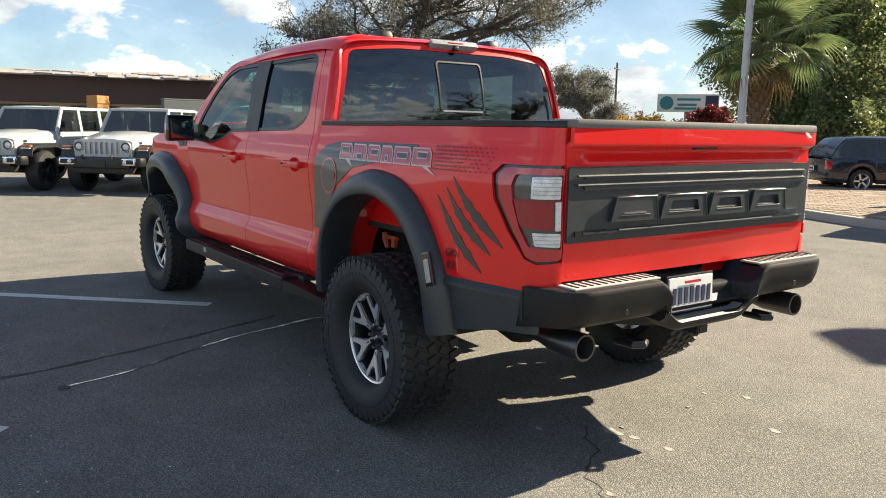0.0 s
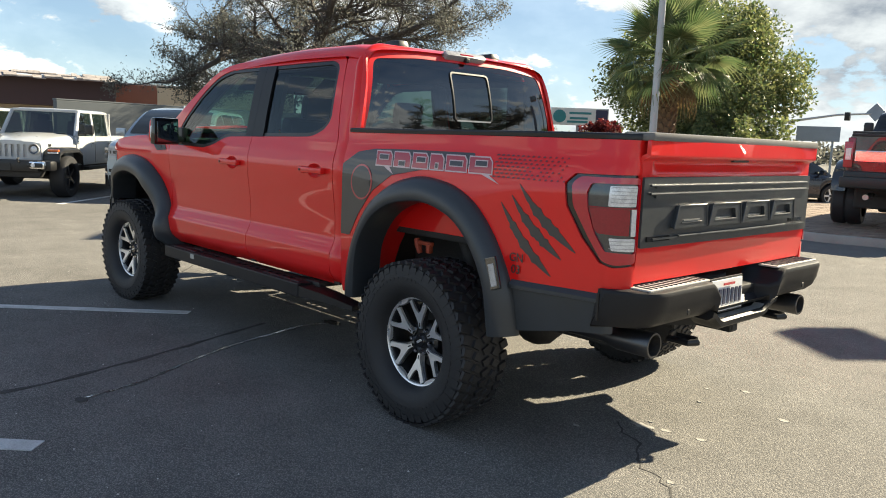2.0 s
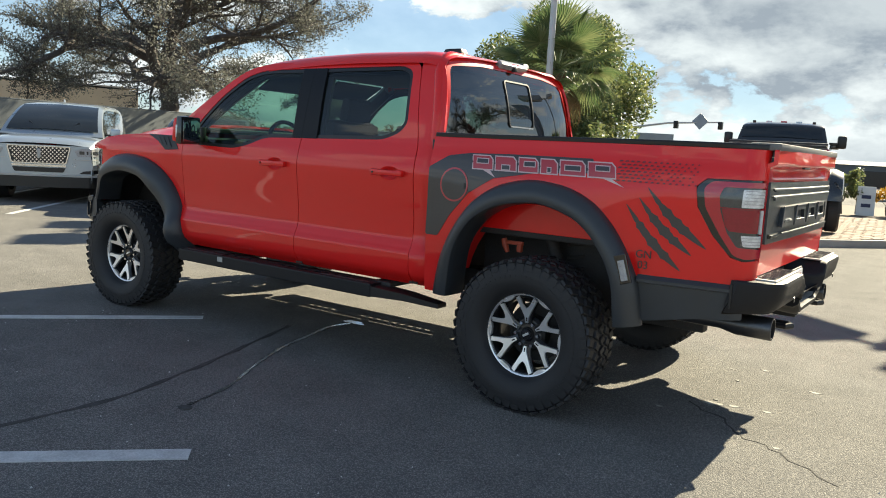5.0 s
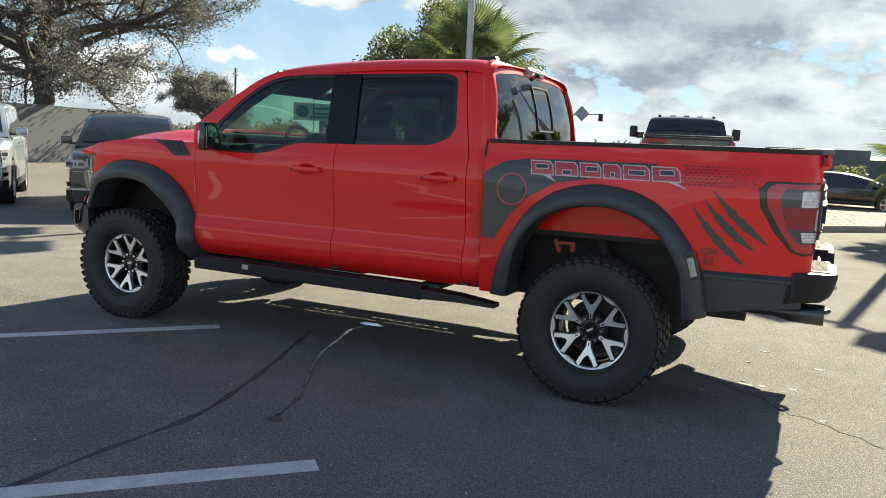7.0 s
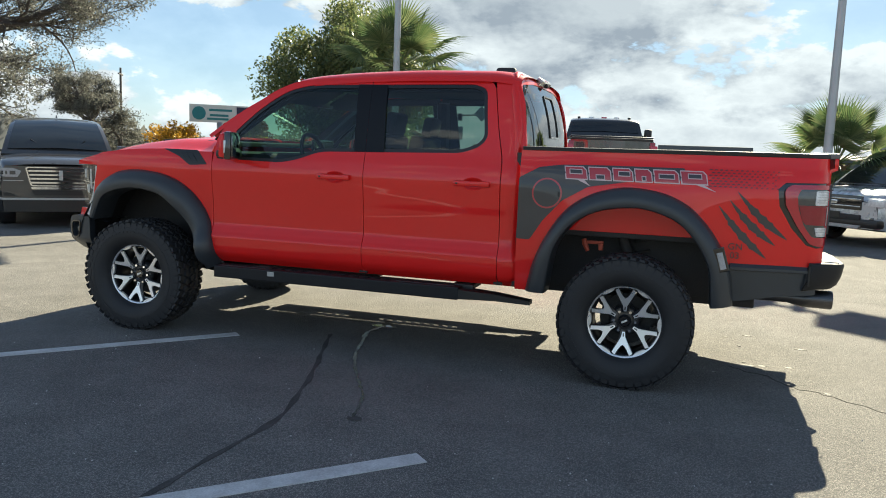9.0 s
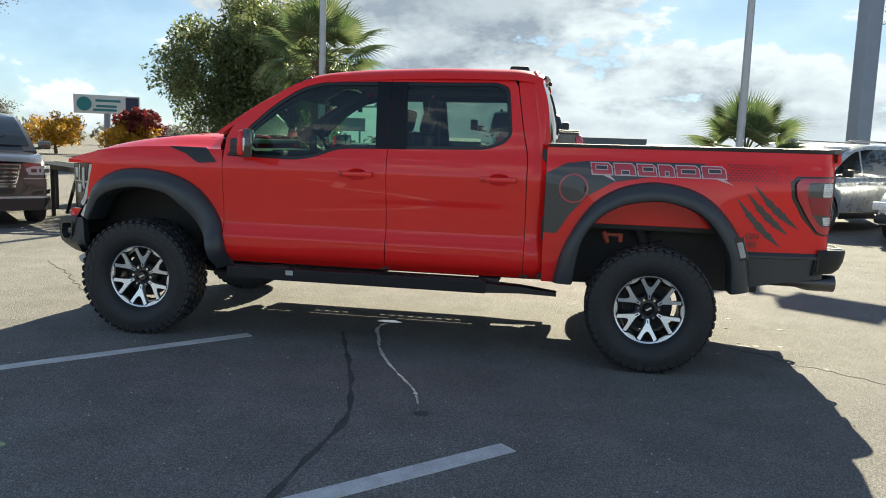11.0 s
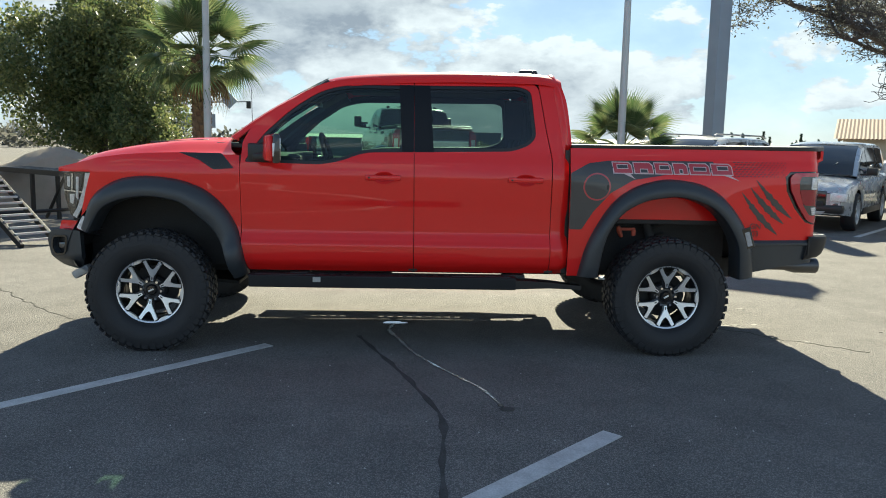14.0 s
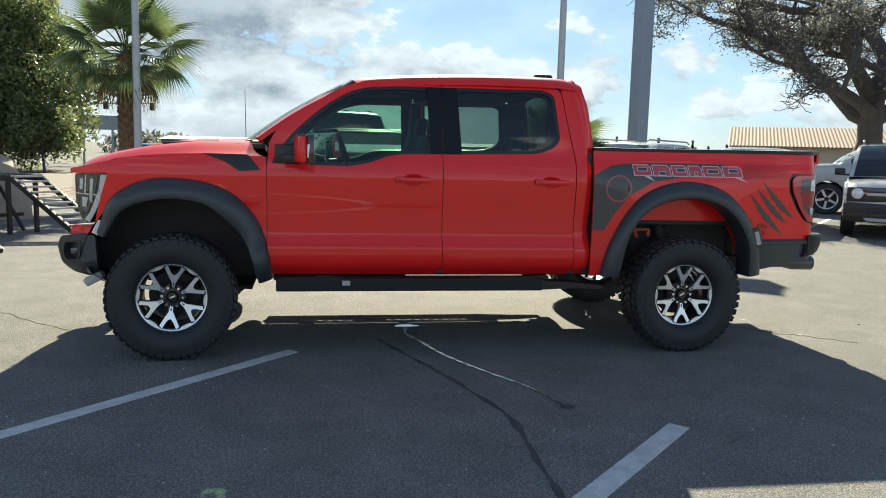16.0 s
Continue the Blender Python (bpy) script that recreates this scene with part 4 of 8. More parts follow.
        raw("fading_dot_pattern", dots_v, dots_f, DECALDOT, bd, "fading dark dot pattern")
        for k, (s0, z0, s1, z1) in enumerate(((0.510, 1.185, 0.800, 0.880), (0.572, 1.222, 0.845, 0.960), (0.612, 1.275, 0.910, 0.998))):
            up, dn = [], []
            n = 24
            for i in range(n + 1):
                t = i / n
                bow = -0.010 * math.sin(math.pi * t)
                u, v = s0 + (s1 - s0) * t + bow, z0 + (z1 - z0) * t - 0.012 * math.sin(math.pi * t)
                w = 0.0015 + 0.021 * math.sin(math.pi * min(1, t ** 1.15)) ** 0.9 + (0.007 if i in (7 + k, 13, 18 - k) else -0.004 if i % 5 == 1 and 3 < i < 21 else 0)
                up.append((u + w * 0.7, v + w * 0.6))
                dn.append((u - w * 0.7, v - w * 0.6))
            panel("claw_mark", up + dn[::-1], bs, DECAL, bd, hint=H, off=0.003, depth=0.0025, step=0.05, label="dark claw-slash graphic")
        # fuel door ring
        if sg > 0:
            circ = [(-0.540 + 0.098 * math.cos(a), 1.207 + 0.098 * math.sin(a)) for a in (2 * math.pi * k / 40 for k in range(40))]
            ci = [(-0.540 + 0.088 * math.cos(a), 1.207 + 0.088 * math.sin(a)) for a in (2 * math.pi * k / 40 for k in range(40))]
            fdx = panel("fuel_door", ci, bs, DECAL, bd, hint=H, off=0.006, depth=0.006, label="round fuel door with red outline")
            panel("fuel_door_ring", circ, bs, DECALRED, fdx, holes=[ci], hint=H, off=0.0055, depth=0.004)
            part("fuel_door_notch", box((0.463, 1.008, 1.205), (0.016, 0.012, 0.034), 0.003), BLACK, fdx)
        # mirror
        turn = Matrix.Translation((2.80, sg * 1.130, 0)) @ Matrix.Rotation(radians(16) * sg, 4, "Z")
        for nm, bmm, mt, lb in (("door_mirror", box((0.034, 0, 1.435), (0.072, 0.205, 0.180), 0.034, taper=(0.80, 0.90)), RED, "red-capped door mirror"),
                                ("mirror_housing", box((-0.006, 0, 1.433), (0.052, 0.232, 0.198), 0.016, taper=(0.94, 0.95)), GLOSSBLACK, ""),
                                ("mirror_glass", box((-0.034, 0, 1.43), (0.006, 0.185, 0.150), 0.002), MIRROR, "reflective mirror glass"),
                                ("mirror_indicator", box((0.012, sg * 0.107, 1.425), (0.016, 0.010, 0.09), 0.003), LAMPCLEAR, "")):
            bmm.transform(turn)
            part(nm, bmm, mt, fd, lb, True)
        part("mirror_arm", box((2.90, sg * 1.0, 1.375), (0.10, 0.20, 0.05), 0.015), BLACK, fd, "", True)
        part("mirror_base", box((2.93, sg * 0.945, 1.40), (0.16, 0.05, 0.13), 0.015), BLACK, fd, "", True)
        # running board
        bm = bmesh.new()
        add_box(bm, (2.05, sg * 1.036, 0.502), (1.90, 0.026, 0.088), 0.010)
        add_box(bm, (2.05, sg * 1.008, 0.537), (1.90, 0.034, 0.016))
        add_box(bm, (2.05, sg * 0.912, 0.537), (1.90, 0.064, 0.016))
        # the tread plate between them is pierced with slots
        x = 1.10
        while x < 2.99:
            pierced = 1.25 < x < 1.97 or 2.20 < x < 2.52
            wd = 0.034 if pierced else 0.05
            add_box(bm, (x + wd / 2, sg * 0.968, 0.536), (wd, 0.050, 0.013))
            x += wd + (0.048 if pierced else 0.0)
        rb = part("running_board", bm, BUMPER, T, "black running board with a pierced tread plate", False)
        part("rocker", box((1.9, sg * 0.76, 0.585), (2.32, 0.10, 0.034), 0.006), UNDER, T)
        bm = loft([[(1.12, sg * yy, 0.50 + dz) for yy, dz in ((0.90, 0.03), (1.045, 0.03), (1.045, -0.036), (0.90, -0.036))],
                   [(0.86, sg * yy, 0.492 + dz) for yy, dz in ((0.90, 0.022), (1.02, 0.022), (1.02, -0.022), (0.90, -0.022))],
                   [(0.62, sg * yy, 0.472 + dz) for yy, dz in ((0.90, 0.012), (0.99, 0.012), (0.99, -0.014), (0.90, -0.014))]], closed=True, caps=True)
        part("running_board_end", bm, BLACK, T)
        for px in (2.75, 1.35):
            part("grip_strip", box((px, sg * 1.008, 0.547), (0.42, 0.022, 0.004), 0.001), FLARE, rb)
        part("board_badge", box((2.52, sg * 1.0505, 0.518), (0.055, 0.004, 0.034), 0.001), PADALU, rb)
        for bx, bw in ((2.66, 0.13), (1.10, 0.15)):
            part("board_bracket", box((bx, sg * 0.83, 0.535), (bw, 0.22, 0.030), 0.006), UNDER, T)
        # wheel wells
        for cx, mat_, w_ in ((AXLE_F, UNDER, 0.60), (0.0, RED if sg else RED, 0.60)):
            bm = bmesh.new()
            rings = []
            for k in range(21):
                a = math.pi * (0.07 + 0.86 * k / 20)
                px, pz = cx + w_ * math.cos(a), 0.55 + 0.62 * math.sin(a)
                rings.append([(px, sg * yy, pz) for yy in ((1.0, 0.72) if cx < 1 else (1.0, 0.55))])
            part("wheel_well_liner", loft(rings), mat_, T, "", True)
            part("inner_wheel_wall", box((cx, sg * 0.545, 0.86), (1.16, 0.02, 0.64), 0.004), UNDER, T)
        part("wheel_house_panel", box((0.0, sg * 0.80, 1.075), (1.0, 0.02, 0.23), 0.004), RED, T, "red painted inner wheel house")
        # headlamp
        hl = fillet([(4.082, 1.240), (4.22, 1.245), (4.33, 1.235), (4.335, 1.05), (4.30, 0.93), (4.245, 0.90), (4.185, 0.98), (4.12, 1.13)], 0.02)

        def hlfn(u, v, sg=sg):
            y = cab_side(4.05, v).y - 0.02 - 0.55 * max(0, u - 4.08) ** 1.5
            return Vector((u, sg * y, v))
        h = panel("headlamp", hl, hlfn, GLOSSBLACK, T, hint=H, off=-0.03, depth=0.05, step=0.04, label="clear headlamp with daytime light strip")
        panel("lamp_cover", hl, hlfn, GLASS_CLEAR, h, hint=H, off=0.004, depth=0.0, step=0.04)
        # bright bracket along the rear edge, silver reflectors and dark dividers inside
        panel("light_strip", fillet([(4.093, 1.234), (4.140, 1.234), (4.160, 1.13), (4.225, 0.985), (4.268, 0.930), (4.235, 0.912), (4.19, 0.985), (4.122, 1.125)], 0.005), hlfn, LAMPCLEAR, h, hint=H, off=-0.012, depth=0.01, step=0.03, label="white daytime light bracket")
        for q in ([(4.165, 1.225), (4.235, 1.227), (4.250, 1.115), (4.195, 1.105)], [(4.250, 1.225), (4.315, 1.222), (4.318, 1.12), (4.262, 1.115)], [(4.205, 1.09), (4.300, 1.095), (4.300, 1.00), (4.250, 0.975)]):
            panel("reflector", fillet(q, 0.012), hlfn, LAMPGREY, h, hint=H, off=-0.022, depth=0.006, step=0.03, label="silver lamp reflector")
        for q in ([(4.192, 1.205), (4.212, 1.207), (4.228, 1.06), (4.212, 1.04)], [(4.262, 1.205), (4.285, 1.205), (4.290, 1.135), (4.270, 1.13)], [(4.235, 1.08), (4.275, 1.08), (4.28, 1.02), (4.255, 1.01)]):
            panel("bright_reflector", fillet(q, 0.006), hlfn, LAMPCLEAR, h, hint=H, off=-0.012, depth=0.006, step=0.03)
        for q in ([(4.145, 1.100), (4.325, 1.110), (4.325, 1.102), (4.150, 1.090)], [(4.238, 1.23), (4.248, 1.23), (4.262, 1.10), (4.252, 1.10)]):
            panel("lamp_divider", q, hlfn, CHROME, h, hint=H, off=-0.014, depth=0.006, step=0.03)
        part("projector", lathe([(0.0, 0.02), (0.035, 0.015), (0.04, 0.0), (0.045, -0.03)], 16).copy(), CHROME, h, m=pose(4.28, sg * 0.83, 1.12, 0, 0, 0))
        panel("amber_marker", fillet([(4.088, 1.20), (4.105, 1.20), (4.125, 1.10), (4.112, 1.10)], 0.004), hlfn, AMBER, h, hint=H, off=-0.015, depth=0.005)
        # fill below the headlamp
        panel("fender_tip", fillet([(4.10, 1.325), (4.335, 1.27), (4.335, 1.242), (4.09, 1.246)], 0.006), hlfn, RED, T, hint=H, off=0.006, step=0.04)
        panel("bumper_corner_panel", fillet([(4.20, 0.895), (4.345, 0.895), (4.36, 0.82), (4.18, 0.82)], 0.02), hlfn, RED, T, hint=H, off=0.01)
        # exhaust tip
        bm = lathe([(0.047, 0.0), (0.055, 0.0), (0.057, 0.006), (0.055, 0.17), (0.036, 0.25), (0.034, 0.50)], 28)
        bm2 = lathe([(0.048, 0.0), (0.046, 0.12), (0.0, 0.13)], 28)
        ex = part("exhaust_tip", bm, simple("dark_exhaust_steel", (0.10, 0.10, 0.105), 0.35, metal=0.9) if sg > 0 else bpy.data.materials["dark_exhaust_steel"], T, "dark tapered exhaust tip", True, m=pose(-1.215, 0.775 if sg > 0 else -0.715, 0.628, 0, -2, -90))
        part("exhaust_bore", bm2, UNDER, ex, "", True)
    # wheels
    left = build_wheel("wheel")
    left.parent = T
    left.matrix_basis = pose(0, HUB_Y - 0.07, HUB_Z, 0, 30, 0)
    tagged(left, "all-terrain tyre on six-spoke machined alloy wheel")
    for m_ in (pose(AXLE_F, HUB_Y - 0.07, HUB_Z, 0, 24, 3), pose(0, -HUB_Y + 0.07, HUB_Z, 0, 20, 180), pose(AXLE_F, -HUB_Y + 0.07, HUB_Z, 0, 50, 183)):
        copy_thing(left, m_)
    # hood
    def hoodfn(u, v):
        a = abs(v)
        z = hood_line(u) - 0.105 * smooth01((a - 0.56) / 0.38) ** 1.3 + 0.018 * smooth01((0.42 - a) / 0.12) * smooth01((4.2 - u) / 0.4)
        return Vector((u, v, z))
    w_ = 0.95
    hood = [(3.085, -w_), (3.9, -w_ + 0.005), (4.2, -0.90), (4.34, -0.80), (4.385, -0.5), (4.395, 0), (4.385, 0.5), (4.34, 0.80), (4.2, 0.90), (3.9, w_ - 0.005), (3.085, w_), (3.16, 0.80), (3.25, 0.4), (3.28, 0), (3.25, -0.4), (3.16, -0.80)]
    panel("hood", hood, hoodfn, RED, T, hint=(0, 0, 1), step=0.05, label="red domed hood")
    for sg in (1, -1):
        part("hood_vent", box((3.62, sg * 0.46, 1.464), (0.40, 0.16, 0.018), 0.006, Matrix.Rotation(0.06, 4, "Y")), BLACK, T, "black hood vent")
    part("cowl", box((3.19, 0, 1.445), (0.20, 1.4, 0.04), 0.01), BLACK, T)
    # grille and front bumper
    part("grille", box((4.28, 0, 1.07), (0.16, 1.30, 0.34), 0.03), GLOSSBLACK, T, "black front grille", True)
    bm = bmesh.new()
    prof = [(-0.22, 0.80), (0.0, 0.815), (0.02, 0.79), (0.02, 0.64), (-0.02, 0.575), (-0.16, 0.50), (-0.24, 0.475)]
    rings = []
    for k in range(25):
        y = -0.97 + 1.94 * k / 24
        xf = 4.425 - 0.10 * (abs(y) / 0.97) ** 3 - 0.10 * smooth01((abs(y) - 0.75) / 0.25)
        rings.append([(xf + a, y, b) for a, b in prof])
    part("front_bumper", loft(rings), FLARE, T, "dark grey steel front bumper", True)
    for sg in (1, -1):
        def endfn(u, v, sg=sg):
            return Vector((u, sg * (0.995 - 0.9 * max(0.0, u - 4.20) ** 1.7 - 0.10 * smooth01((0.66 - v) / 0.12)), v))
        endo = fillet([(4.175, 0.832), (4.31, 0.842), (4.405, 0.822, 0.02), (4.432, 0.76, 0.02), (4.405, 0.655, 0.02), (4.34, 0.575, 0.02), (4.23, 0.545, 0.03), (4.165, 0.60, 0.03)], 0.012)
        pocket = fillet([(4.275, 0.790), (4.375, 0.780), (4.385, 0.705), (4.360, 0.665), (4.290, 0.672)], 0.02)
        be = panel("bumper_end", endo, endfn, FLARE, T, holes=[pocket], hint=(0, sg, 0), depth=0.06, step=0.03, label="dark grey bumper end with fog lamp pocket")
        panel("pocket_frame", fillet(inset([(u, v, 0.02) for u, v in [(4.275, 0.790), (4.375, 0.780), (4.385, 0.705), (4.360, 0.665), (4.290, 0.672)]], -0.012)), endfn, GLOSSBLACK, be, holes=[pocket], hint=(0, sg, 0), off=0.006, depth=0.008, step=0.04)
        panel("pocket_back", pocket, endfn, BLACK, be, hint=(0, sg, 0), off=-0.045, depth=0.0, step=0.05)
        part("fog_lamp", box((4.325, sg * 0.915, 0.722), (0.05, 0.04, 0.045), 0.012), LAMPGREY, be, "small fog lamp", True)
        part("skid_foot", box((4.22, sg * 0.86, 0.525), (0.13, 0.10, 0.06), 0.02, Matrix.Rotation(0.5, 4, "Y")), PADALU, T, "silver skid plate foot", True)
    # roof
    rings = []
    for k in range(41):
        x = 0.785 + (2.505 - 0.785) * k / 40
        zt = roof_line(x)
        half = [(0.818, -0.098), (0.806, -0.075), (0.785, -0.050), (0.75, -0.030), (0.70, -0.016), (0.60, -0.006), (0.40, 0.004), (0.2, 0.008)]
        sec = [(y, zt + d) for y, d in half] + [(0, zt + 0.010)]
        rings.append([(x, y, z) for y, z in sec] + [(x, -y, z) for y, z in reversed(sec[:-1])])
    roof = part("roof", loft(rings), RED, T, "red cab roof", True)
    for sg in (1, -1):
        part("rear_quarter_trim", box((0.935, sg * 0.70, 1.64), (0.17, 0.03, 0.50), 0.01), CLOTH, T, "black inner quarter trim")
    part("headliner", box((1.66, 0, 1.915), (1.48, 1.46, 0.02), 0.005), CLOTH, T)
    for sg in (1, -1):
        rings = []
        for k in range(17):
            t = k / 16
            x, z = 3.10 + (2.40 - 3.10) * t, 1.487 + (1.905 - 1.487) * t + 0.040 * math.sin(math.pi * t)
            y = side_prof(z)
            q = 1 - 0.55 * t
            rings.append([(x, sg * (y - 0.004), z), (x + 0.03 * q, sg * (y - 0.012), z + 0.018 * q), (x + 0.045 * q, sg * (y - 0.05), z + 0.022), (x + 0.04 * q, sg * (y - 0.10), z + 0.020), (x, sg * (y - 0.11), z - 0.02)])
        part("a_pillar", loft(rings), RED, T, "red windscreen pillar", True)
        part("pillar_trim", loft([[(r[0][0] - 0.012, r[0][1] - sg * 0.012, r[0][2] - 0.012), (r[0][0] - 0.025, r[0][1] - sg * 0.06, r[0][2] - 0.03), (r[4][0] - 0.006, r[4][1] - sg * 0.006, r[4][2] - 0.008), (r[3][0] + 0.012, r[3][1] - sg * 0.008, r[3][2] - 0.002)] for r in rings[:14]]), CLOTH, T, "", True)
        part("inner_pillar", tube([(3.06, sg * 0.85, 1.45), (2.74, sg * 0.785, 1.70), (2.45, sg * 0.73, 1.89)], 0.055, 8), BLACK, T, "", True)
        for x0 in (1.84, 0.86):
            part("inner_pillar", tube([(x0, sg * 0.83, 1.35), (x0 - 0.02, sg * 0.73, 1.87)], 0.06, 8), BLACK, T, "", True)
    rings = []
    for k in range(13):
        t = k / 12
        x, z = 3.135 + (2.47 - 3.135) * t, 1.495 + (1.945 - 1.495) * t + 0.03 * math.sin(math.pi * t)
        w2 = 0.845 - 0.135 * t
        rings.append([(x + 0.14 * (1 - (j / 6 - 1) ** 2) * (1 - 0.6 * t), w2 * (j / 6 - 1), z) for j in range(13)])
    part("windscreen", loft(rings), GLASS_SCREEN, T, "clear laminated windscreen", True)
    # cab back with the rear window
    def backfn(u, v):
        x = 0.682 + 0.115 * (max(0, v - 1.48) / 0.5) ** 2 + 0.05 * (u / 0.85) ** 4
        return Vector((x, u, v))
    back = fillet([(-0.90, 1.30), (-0.865, 1.60), (-0.80, 1.88, 0.08), (-0.70, 1.975, 0.08), (0.70, 1.975, 0.08), (0.80, 1.88, 0.08), (0.865, 1.60), (0.90, 1.30)], 0.02)
    rw = fillet([(-0.855, 1.46), (-0.745, 1.915, 0.05), (-0.4, 1.945, 0.05), (0.4, 1.945, 0.05), (0.745, 1.915, 0.05), (0.855, 1.46)], 0.03)
    cb = panel("cab_back", back, backfn, RED, T, holes=[rw], hint=(-1, 0, 0), step=0.05, label="red cab back panel")
    rim = [backfn(u * 1.012, v + 0.004) + Vector((0.030, 0, 0)) for u, v in back if v > 1.31]
    part("cab_edge", tube([tuple(p) for p in rim], 0.032, 10), RED, T, "", True)
    part("cab_back_lower", box((0.735, 0, 1.0), (0.03, 1.8, 0.7), 0.005), UNDER, T)
    panel("rear_window", rw, backfn, GLASS_BACK, T, hint=(-1, 0, 0), off=-0.004, depth=0, step=0.08, label="dark tinted rear window")
    sl = fillet([(-0.185, 1.575), (-0.185, 1.885), (0.165, 1.885), (0.165, 1.575)], 0.03)
    sli = fillet([(-0.175, 1.585), (-0.175, 1.875), (0.155, 1.875), (0.155, 1.585)], 0.026)
    panel("sliding_pane_frame", sl, backfn, BLACK, T, holes=[sli], hint=(-1, 0, 0), off=0.004, depth=0.008, label="black sliding pane frame")
    # highlight on the frame's lower edge, made as a bright strip
    panel("frame_highlight_strip", [(-0.165, 1.573), (-0.165, 1.582), (0.145, 1.582), (0.145, 1.573)], backfn, STEEL, T, hint=(-1, 0, 0), off=0.006, depth=0.004)
    hm = part("high_mount_lamp", box((0.795, 0, 1.985), (0.06, 0.36, 0.045), 0.012, Matrix.Rotation(0.75, 4, "Y")), LAMPMID, T, "clear high-mounted brake and cargo lamp", True)
    part("lamp_camera", box((0.768, 0, 1.968), (0.03, 0.035, 0.03), 0.008), BLACK, hm)
    part("red_stop_strip", box((0.770, 0.0, 1.995), (0.01, 0.12, 0.02), 0.003), LAMPRED, hm)
    for y in (-0.42, 0.42):
        part("roof_marker_lamp", box((0.98, y, 2.036), (0.16, 0.09, 0.046), 0.014, taper=(0.8, 0.8)), BLACK, T, "small black roof marker lamp", True)
    part("antenna", tube([(3.35, -0.93, 1.40), (3.36, -0.935, 1.95)], [0.004, 0.0025], 6), BLACK, T, "thin black radio antenna", True)
    # tailgate
    def tailfn(u, v):
        # an overhanging spoiler, a shelf that leans upwards below it, then the flat face
        k = smooth01((0.775 - abs(u)) / 0.07)
        over = 0.034 * smooth01((v - 1.405) / 0.020)
        shelf = 0.030 * k * smooth01((v - 1.345) / 0.050) * (1 - smooth01((v - 1.402) / 0.014))
        x = -1.132 - over + shelf - 0.012 * math.cos(u / 0.85 * 1.3) + 0.010 * smooth01((1.02 - v) / 0.14)
        return Vector((x, u, v))
    tg = panel("tailgate", fillet([(-0.842, 0.885), (-0.842, 1.492), (0.842, 1.492), (0.842, 0.885)], 0.012), tailfn, RED, T, hint=(-1, 0, 0), step=0.06, vcuts=(1.345, 1.358, 1.37, 1.382, 1.394, 1.402, 1.409, 1.416, 1.425, 1.45), ucuts=(-0.775, -0.74, -0.705, 0.705, 0.74, 0.775), label="red tailgate with dark appliqué")
    part("tailgate_top", box((-1.105, 0, 1.505), (0.145, 1.675, 0.036), 0.012), GREYCAP, tg, "sun-bleached grey spoiler cap", True)
    part("tailgate_handle", box((-1.150, 0.02, 1.412), (0.016, 0.16, 0.014), 0.004), BLACK, tg)
    ap = panel("tailgate_applique", fillet([(-0.838, 1.040), (-0.838, 1.338), (0.838, 1.338), (0.838, 1.040)], 0.01), tailfn, FLARE, tg, hint=(-1, 0, 0), off=0.012, depth=0.02, step=0.08, label="dark grey appliqué with raised block shapes")
    def bead(pts, r, off):
        """A rounded raised edge along points of the tailgate face."""
        q = [tailfn(u, v) + Vector((-off, 0, 0)) for u, v in pts]
        part("rounded_edge", tube([tuple(p) for p in q], r, 8), FLARE, ap, "", True)
    for zz, u0, u1 in ((1.303, 0.80, -0.78), (1.268, 0.80, -0.78), (1.080, 0.56, -0.52)):
        bead([(u0 + (u1 - u0) * k / 12, zz) for k in range(13)], 0.0055, 0.020)
    for zz, hh in ((1.292, 0.010), (1.250, 0.014), (1.072, 0.008)):
        panel("raised_rib", [(-0.80, zz), (-0.80, zz + hh), (0.76, zz + hh), (0.76, zz)], tailfn, FLARE, ap, hint=(-1, 0, 0), off=0.022, depth=0.012, step=0.2)
    y = 0.615
    for k, w in enumerate((0.285, 0.315, 0.30, 0.30)):
        o = fillet([(y, 1.115), (y - 0.03, 1.215), (y - w + 0.02, 1.215), (y - w, 1.115)], 0.012)
        i_ = fillet([(y - 0.055, 1.140), (y - 0.075, 1.190), (y - w + 0.07, 1.190), (y - w + 0.055, 1.140)], 0.008)
        panel("raised_block", o, tailfn, FLARE, ap, holes=[i_] if k else [], hint=(-1, 0, 0), off=0.030, depth=0.02, step=0.1)
        bead([(y, 1.115), (y - 0.03, 1.215), (y - w / 2, 1.2155), (y - w + 0.02, 1.215), (y - w, 1.115)], 0.004, 0.030)
        bead([(y - 0.055, 1.140), (y - w / 2, 1.1395), (y - w + 0.055, 1.140)], 0.004, 0.029)
        # bright strip stands in for the sky's reflection along the block's edge
        panel("block_edge", [(y - 0.07, 1.146), (y - 0.07, 1.152), (y - w + 0.08, 1.152), (y - w + 0.08, 1.146)], tailfn, STEEL, ap, hint=(-1, 0, 0), off=0.018 if k else 0.034, depth=0.008, step=0.2)
        y -= w + 0.012
    panel("small_badge", [(0.80, 1.066), (0.80, 1.088), (0.625, 1.088), (0.625, 1.066)], tailfn, GLOSSBLACK, ap, hint=(-1, 0, 0), off=0.018, depth=0.008, step=0.2)
    panel("small_badge", [(-0.56, 1.092), (-0.56, 1.112), (-0.75, 1.112), (-0.75, 1.092)], tailfn, CHROME, ap, hint=(-1, 0, 0), off=0.020, depth=0.008, step=0.2)
    # bed
    part("bed_floor", box((-0.15, 0, 0.95), (1.72, 1.6, 0.05), 0.01), UNDER, T)
    # rear bumper
    rings = []
